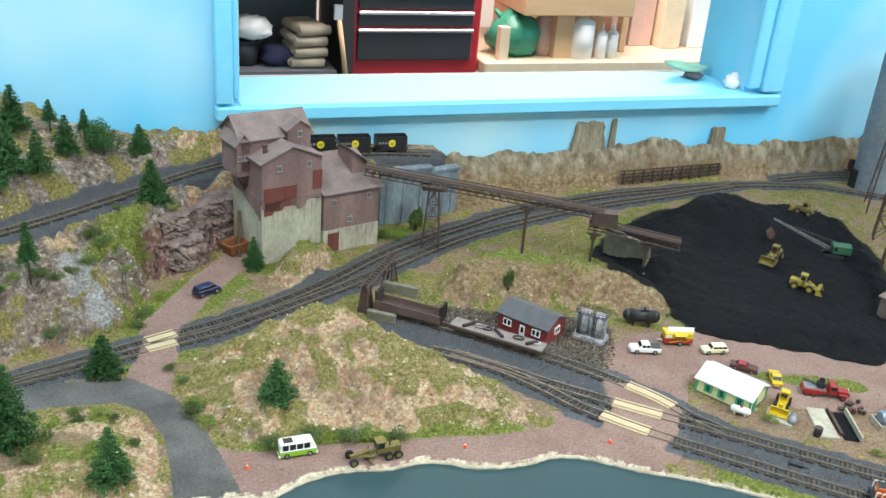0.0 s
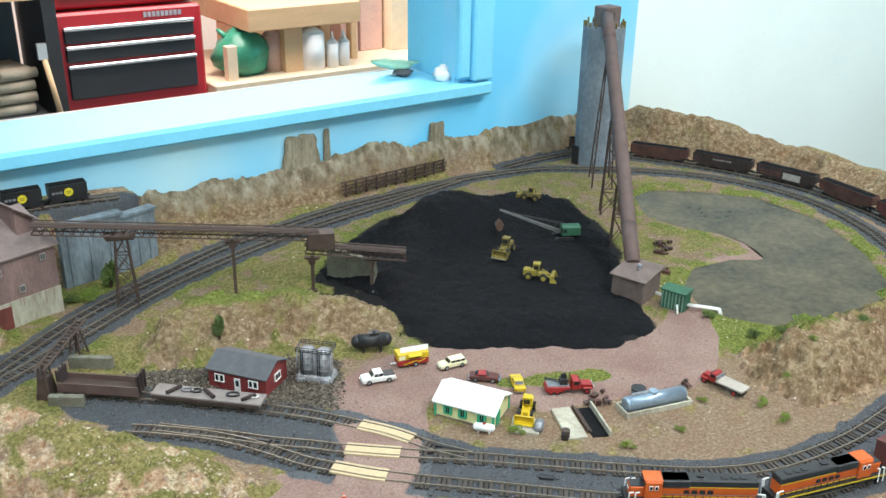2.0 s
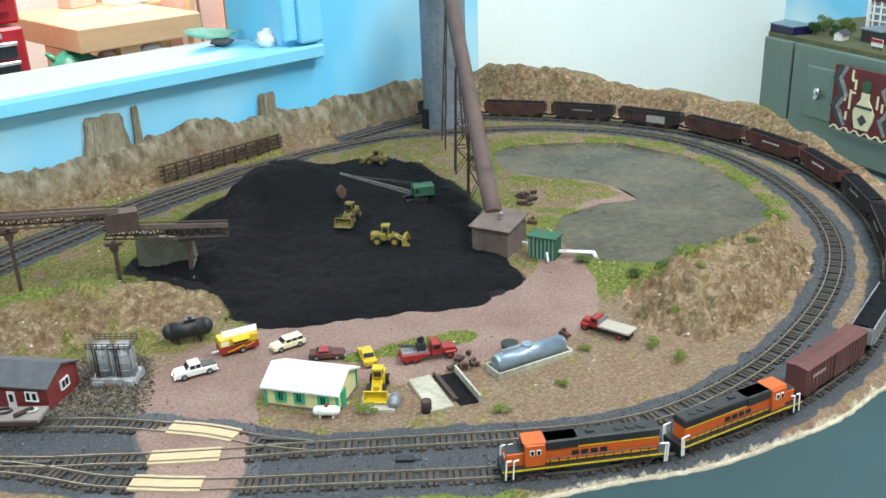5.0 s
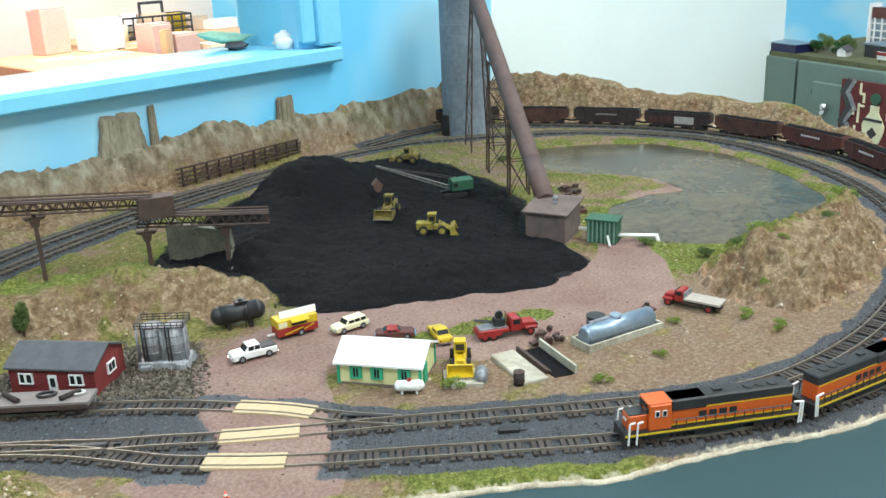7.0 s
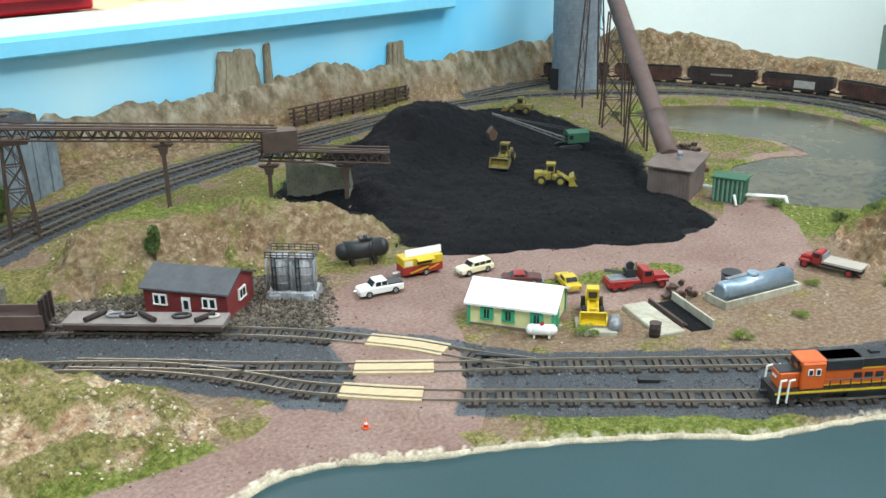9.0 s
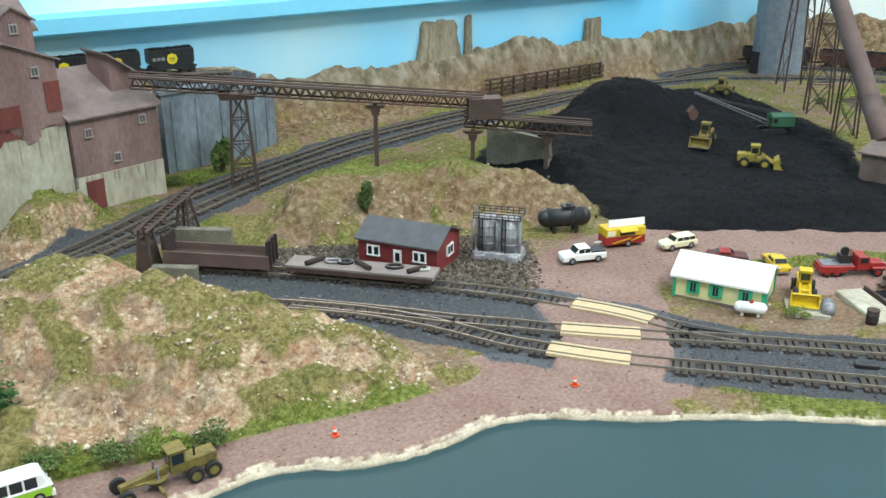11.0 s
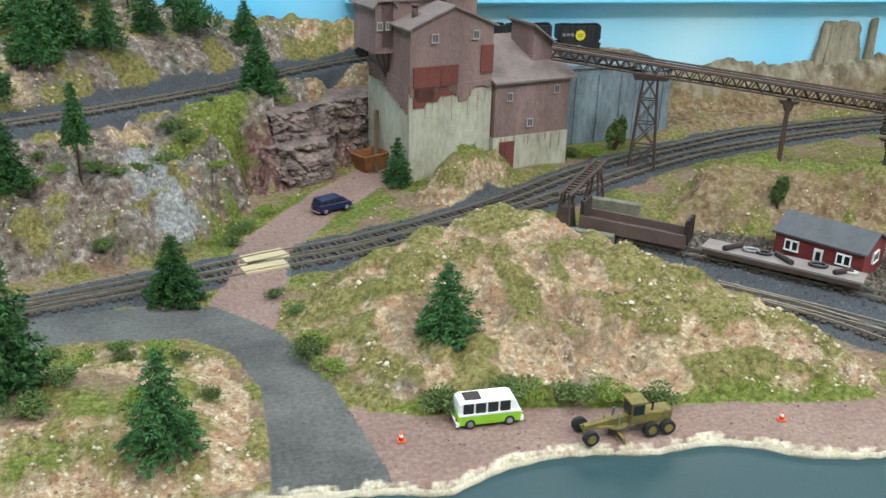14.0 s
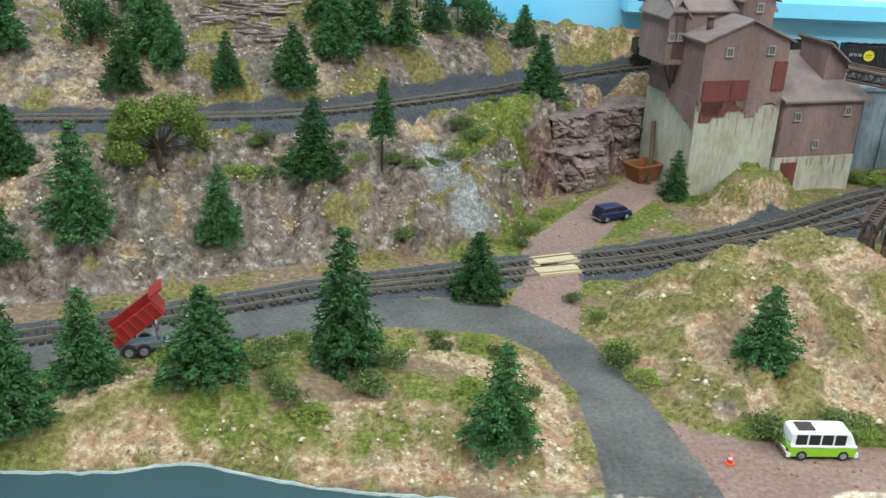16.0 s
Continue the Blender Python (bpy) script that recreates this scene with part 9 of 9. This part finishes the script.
for i in range(4):
    fc = thing("folded_cloth", "folded beige drop cloth in a stack", "cloth", "folded cloths", at(0.425 + 0.008 * (i % 2), 3.38, -0.535 + i * 0.045, 4 * i))
    part("cloth_body", Geo().box((0, 0, 0.022), (0.16 - 0.008 * i, 0.2, 0.043)), CLOTH, fc, "", 0.014)
    part("fold", Geo().cyl((-0.07, -0.1, 0.022), (0.07, -0.1, 0.022), 0.02, n=10), CLOTH, fc)
for x, z, s, mt, lab in ((0.31, -0.545, 0.075, DARK_CLOTH, "dark navy cloth bundle on the rack"), (0.20, -0.435, 0.085, PLASTIC_W, "pale crumpled bag on black bins"), (0.24, -0.075, 0.09, CLOTH, "rolled beige cloth on the rack shelf"), (0.06, -0.075, 0.09, PLASTIC_W, "white crumpled bag on the rack shelf")):
    bn = thing("cloth_bundle", lab, "cloth bundle", "cloth bundles", at(x, 3.36, z))
    part("cloth_body", Geo().ball((0, 0, s * 0.6), s, 14, 9, 0.62, 0.16, rg), mt, bn)
    part("tuck", Geo().ball((s * 0.5, -s * 0.4, s * 0.5), s * 0.5, 10, 7, 0.6, 0.2, rg), mt, bn)
for x in (0.06, 0.18):
    wb = thing("waste_bin", "black plastic bin standing on the rack", "bin", "black bins", at(x, 3.36, -0.535))
    part("bin_body", Geo().cyl((0, 0, 0), (0, 0, 0.10), 0.048, 0.056, 20), CHEST_DARK, wb)
    part("bin_rim", Geo().cyl((0, 0, 0.094), (0, 0, 0.104), 0.059, n=20), CHEST_DARK, wb)
stick = thing("hand_tool", "wooden-handled brush standing by the rack", "brush", m=at(0.575, 3.2, -0.56))
part("handle", Geo().cyl((0, 0, 0), (-0.03, 0.03, 0.24), 0.011, n=10), BENCH_WOOD, stick)
part("ferrule", Geo().box((-0.035, 0.03, 0.27), (0.035, 0.02, 0.06)), ALU, stick)
pipe = thing("white_pole", "white round pole standing behind the window", "pole", m=at(-0.03, 2.2, -1.05))
part("shaft", Geo().cyl((0, 0, 0), (0, 0, 2.4), 0.016, n=14), PLASTIC_W, pipe)
part("foot", Geo().cyl((0, 0, 0), (0, 0, 0.03), 0.04, n=14), PLASTIC_W, pipe)

# things on the sill
MINT = mat("pale_mint_foam", (0.36, 0.66, 0.50), 0.8, 0, 0.2, 60, 400, 0.2)
crum = thing("green_scrap", "pale mint foam scrap and stone lying on the window sill", "scrap", m=at(0.452, 0.632, 0.1315))
wing = Geo().ball((0, 0, 0.014), 0.024, 14, 7, 0.30, 0.25, rg)
wing.v = [(x * 1.5, y * 0.7, z + 0.25 * abs(x) * (1 if x < 0 else -0.2)) for x, y, z in wing.v]
part("scrap", wing, MINT, crum)
part("grey_stone", Geo().ball((0.004, -0.016, 0.005), 0.016, 10, 6, 0.35, 0.25, rg), GREY_ROOF, crum)
tuft = thing("white_tuft", "white puff of cotton smoke at the sill corner", "cotton tuft", m=at(0.486, 0.560, 0.1315))
part("puff", Geo().ball((0, 0, 0.008), 0.012, 12, 8, 0.9, 0.3, rg), PLASTIC_W, tuft)
part("small_puff", Geo().ball((0.006, 0.004, 0.016), 0.007, 10, 7, 0.9, 0.3, rg), PLASTIC_W, tuft)

# ---- green cabinet with a second layout beyond the corner ----
CAB_GREEN = mat("grey_green_cabinet_paint", (0.14, 0.20, 0.175), 0.5, 0, 0.1, 5, 80, 0.05)
RUG_RED = mat("dark_red_rug", (0.14, 0.03, 0.03), 0.95, 0, 0.3, 30, 300, 0.4)
FACE = at(1.628, 0.411, 0.0, -113)
cab = thing("green_cabinet", "grey-green painted cabinet carrying a second layout", "cabinet", m=FACE)
part("carcass", Geo().box((0.53, 0.27, -0.11), (1.0, 0.54, 0.20)), CAB_GREEN, cab, "", 0.002)
part("side_post", Geo().box((-0.055, 0.25, -0.11), (0.155, 0.50, 0.20)), CAB_GREEN, cab, "", 0.002)
# black strip paints the shadow that falls between post and carcass
part("gap_shadow_strip", Geo().box((0.0265, 0.26, -0.10), (0.007, 0.50, 0.176)), BLACK, cab, "black strip standing in for the shadow between the cabinet units")
for x, w in ((0.122, 0.088), (0.37, 0.09)):
    dr = part("door", Geo().box((x, -0.003, -0.095), (w, 0.008, 0.10)), CAB_GREEN, cab, "", 0.002)
    part("knob", Geo().box((x, -0.012, -0.098), (0.008, 0.014, 0.014), Matrix.Rotation(radians(35), 3, "Y")).ball((x + 0.003, -0.018, -0.088), 0.008, 10, 7), CHROME, dr, "clear glass knob")
    part("hinge", Geo().box((x - w / 2, -0.006, -0.065), (0.003, 0.004, 0.010)).box((x - w / 2, -0.006, -0.125), (0.003, 0.004, 0.010)), CAB_GREEN, dr)
# black block stands in for the deep shadow beneath the cabinet
part("plinth", Geo().box((0.45, 0.32, -0.62), (1.0, 0.40, 0.86)), BLACK, cab)
rug = thing("hanging_rug", "dark red woven rug with grey waves and white motif", "rug", m=FACE @ at(0.158, -0.008, -0.030))
part("field", Geo().box((0.080, 0.0, -0.060), (0.160, 0.006, 0.120)), RUG_RED, rug)
part("hem", Geo().box((0.080, 0.0, -0.1235), (0.160, 0.005, 0.007)), CAB_GREEN, rug, "grey-green hem")
for x0, lean in ((0.012, 1), (0.146, -1)):
    for k in range(4):
        part("wave_band", Geo().box((x0 + 0.006 * (k % 2) * lean, -0.004, -0.014 - 0.027 * k), (0.011, 0.002, 0.034), Matrix.Rotation(radians(-32 if k % 2 else 32), 3, "Y")), CHEST_DARK, rug, "black wave")
        part("wave_band", Geo().box((x0 + 0.006 * (k % 2) * lean + 0.011 * lean, -0.004, -0.014 - 0.027 * k), (0.008, 0.002, 0.034), Matrix.Rotation(radians(-32 if k % 2 else 32), 3, "Y")), GREY_METAL, rug, "grey wave")
for i in range(12):
    part("zigzag_bar", Geo().box((0.008 + i * 0.0131, -0.004, -0.1165), (0.0125, 0.002, 0.003), Matrix.Rotation(radians(35 if i % 2 else -35), 3, "Y")), CREAM, rug)
for x, z, w, h in ((0.047, -0.012, 0.004, 0.018), (0.052, -0.022, 0.012, 0.004), (0.056, -0.030, 0.004, 0.016), (0.046, -0.058, 0.004, 0.036), (0.052, -0.044, 0.012, 0.004), (0.034, -0.056, 0.004, 0.014), (0.112, -0.052, 0.004, 0.024), (0.124, -0.060, 0.004, 0.016), (0.040, -0.090, 0.004, 0.016)):
    part("step_motif", Geo().box((x, -0.004, z), (w, 0.002, h)), CREAM, rug)
pot = part("pot_motif", Geo().prism([(0.066, -0.108), (0.098, -0.108), (0.106, -0.090), (0.108, -0.076), (0.100, -0.062), (0.092, -0.052), (0.092, -0.040), (0.074, -0.040), (0.074, -0.052), (0.066, -0.062), (0.058, -0.076), (0.060, -0.090)], -0.006, -0.003), CREAM, rug, "cream pot motif")
part("pot_band", Geo().box((0.083, -0.0068, -0.066), (0.042, 0.001, 0.005)).box((0.083, -0.0068, -0.090), (0.016, 0.001, 0.016), Matrix.Rotation(radians(45), 3, "Y")), CHEST_DARK, pot)
part("plant_motif", Geo().cyl((0.083, -0.003, -0.028), (0.083, -0.006, -0.028), 0.011, n=12), GREEN_DARK, rug, "dark green plant motif")
SCENERY = mat("second_layout_turf", (0.115, 0.125, 0.055), 0.9, 0, 0.5, 25, 250, 0.4, dark=(0.07, 0.065, 0.045))
single("second_layout_ground", Geo().box((0.46, 0.29, -0.006), (1.13, 0.56, 0.010)), SCENERY, "olive scenery board of the second layout", "scenery board", m=FACE)
for i, (x, y, h, mt) in enumerate(((-0.005, 0.10, 0.036, BUSH), (0.018, 0.06, 0.030, NEEDLE), (0.035, 0.12, 0.034, BUSH), (0.060, 0.075, 0.026, NEEDLE), (0.19, 0.22, 0.040, NEEDLE), (0.23, 0.25, 0.042, BUSH), (0.27, 0.24, 0.038, NEEDLE), (0.31, 0.26, 0.040, BUSH), (0.36, 0.24, 0.038, NEEDLE), (0.25, 0.10, 0.012, LEAF), (0.20, 0.05, 0.010, LEAF), (0.30, 0.06, 0.012, BUSH))):
    t_ = leafy("round green model tree on the second layout" if h > 0.02 else "low green shrub on the second layout", h, h * 0.62, 80 + i % 3, mt, "tree" if h > 0.02 else "bush", "second layout trees", "leafy_tree" if h > 0.02 else "shrub", 0.2, 7)
    t_.matrix_world = FACE @ at(x, y, -0.001)
for x, y, h in ((0.135, 0.20, 0.046), (0.165, 0.24, 0.042)):
    plant(FIRS[1], *(FACE @ Vector((x, y, 0)))[:2], h, -0.001)
sky_b = thing("model_building", "pale blue model tower with red sign panel", "model building", m=FACE @ at(0.085, 0.16, -0.001, 4))
part("block", Geo().box((0, 0.02, 0.042), (0.052, 0.04, 0.085)), BLUE_METAL, sky_b)
part("side_fin", Geo().box((-0.029, 0.01, 0.046), (0.006, 0.03, 0.092)), PLASTIC_W, sky_b)
part("sign_panel", Geo().box((0, -0.002, 0.074), (0.050, 0.004, 0.022)), BOXCAR, sky_b, "faded red sign panel")
for i in range(4):
    part("floor_band", Geo().box((0, -0.002, 0.012 + i * 0.014), (0.052, 0.003, 0.003)), PLASTIC_W, sky_b, "white floor band")
for x in (-0.017, 0.0, 0.017):
    part("mullion", Geo().box((x, -0.003, 0.034), (0.002, 0.004, 0.062)), PLASTIC_W, sky_b)
shop = thing("model_building", "low blue flat-roofed model shed on the second layout", "model building", m=FACE @ at(-0.045, 0.04, -0.001, 0))
part("block", Geo().box((0, 0, 0.008), (0.10, 0.05, 0.016)), NAVY, shop)
part("roof", Geo().box((0, 0, 0.0172), (0.104, 0.054, 0.002)), BLUE_METAL, shop)
depot = thing("model_building", "dark model depot with blue-grey roof on the second layout", "model building", m=FACE @ at(0.150, 0.10, -0.001, -4))
part("block", Geo().box((0, 0, 0.012), (0.052, 0.05, 0.024)), CHEST_DARK, depot)
part("roof", Geo().box((0, 0, 0.0252), (0.060, 0.056, 0.0025)), BLUE_METAL, depot)
part("sign", Geo().box((0.004, -0.026, 0.013), (0.016, 0.001, 0.004)).box((0.004, -0.026, 0.005), (0.012, 0.001, 0.003)), BOXCAR, depot, "red sign bars")
for x, y, mt, lab in ((0.085, 0.045, WHITE, "small white model hut on the second layout"), (0.275, 0.16, PLASTIC_W, "white gabled model house on the second layout")):
    k = thing("model_shed", lab, "model building", "small model sheds", FACE @ at(x, y, -0.001, 20))
    part("block", gable(0.018, 0.026, 0, 0.012, 0.019), mt, k)
    part("roof", gable_roof(0.018, 0.026, 0.012, 0.019), GREY_ROOF if mt is WHITE else PLASTIC_W, k)
board_ = thing("model_billboard", "small red and white model billboard on the second layout", "billboard", m=FACE @ at(0.205, 0.035, -0.001, -6))
part("post", Geo().box((-0.010, 0.001, 0.005), (0.0015, 0.0015, 0.010)).box((0.010, 0.001, 0.005), (0.0015, 0.0015, 0.010)), BLACK, board_)
part("panel", Geo().box((0, 0, 0.013), (0.030, 0.002, 0.014)), WHITE, board_)
part("red_band", Geo().box((0, -0.0012, 0.0165), (0.030, 0.001, 0.006)), RED, board_, "red upper band")
bcar = thing("model_boxcar", "small red-brown boxcar on the second layout", "boxcar", m=FACE @ at(0.335, 0.09, -0.001, -14))
part("body", Geo().box((0, 0, 0.015), (0.060, 0.016, 0.022)), BOXCAR, bcar, "", 0.0006)
part("roof", Geo().box((0, 0, 0.0266), (0.060, 0.017, 0.0014)), GREY_METAL, bcar)
part("truck", Geo().box((-0.02, 0, 0.003), (0.012, 0.012, 0.005)).box((0.02, 0, 0.003), (0.012, 0.012, 0.005)), BLACK, bcar)
for x, h in ((0.245, 0.075), (0.262, 0.060), (0.31, 0.058), (0.345, 0.05)):
    tw = thing("model_tower", "pale distant model tower on the second layout", "model building", "small model sheds", FACE @ at(x, 0.44, -0.001))
    part("block", Geo().box((0, 0, h / 2), (0.022, 0.02, h)), PLASTIC_W, tw)
    part("cap", Geo().box((0, 0, h + 0.002), (0.014, 0.014, 0.005)), PLASTIC_W, tw)
# layout frame
single("layout_fascia", Geo().box((-0.1, 0.06, -0.06), (1.7, 0.9, 0.07)), BLACK, "dark board frame under the layout", "fascia", kind="structure")
leg_t = thing("layout_stand", "plain timber stand under the layout", "stand")
for x in (-0.9, -0.1, 0.65):
    for y in (-0.3, 0.45):
        part("leg", Geo().box((x, y, -0.57), (0.06, 0.06, 0.96)), BENCH_WOOD, leg_t)
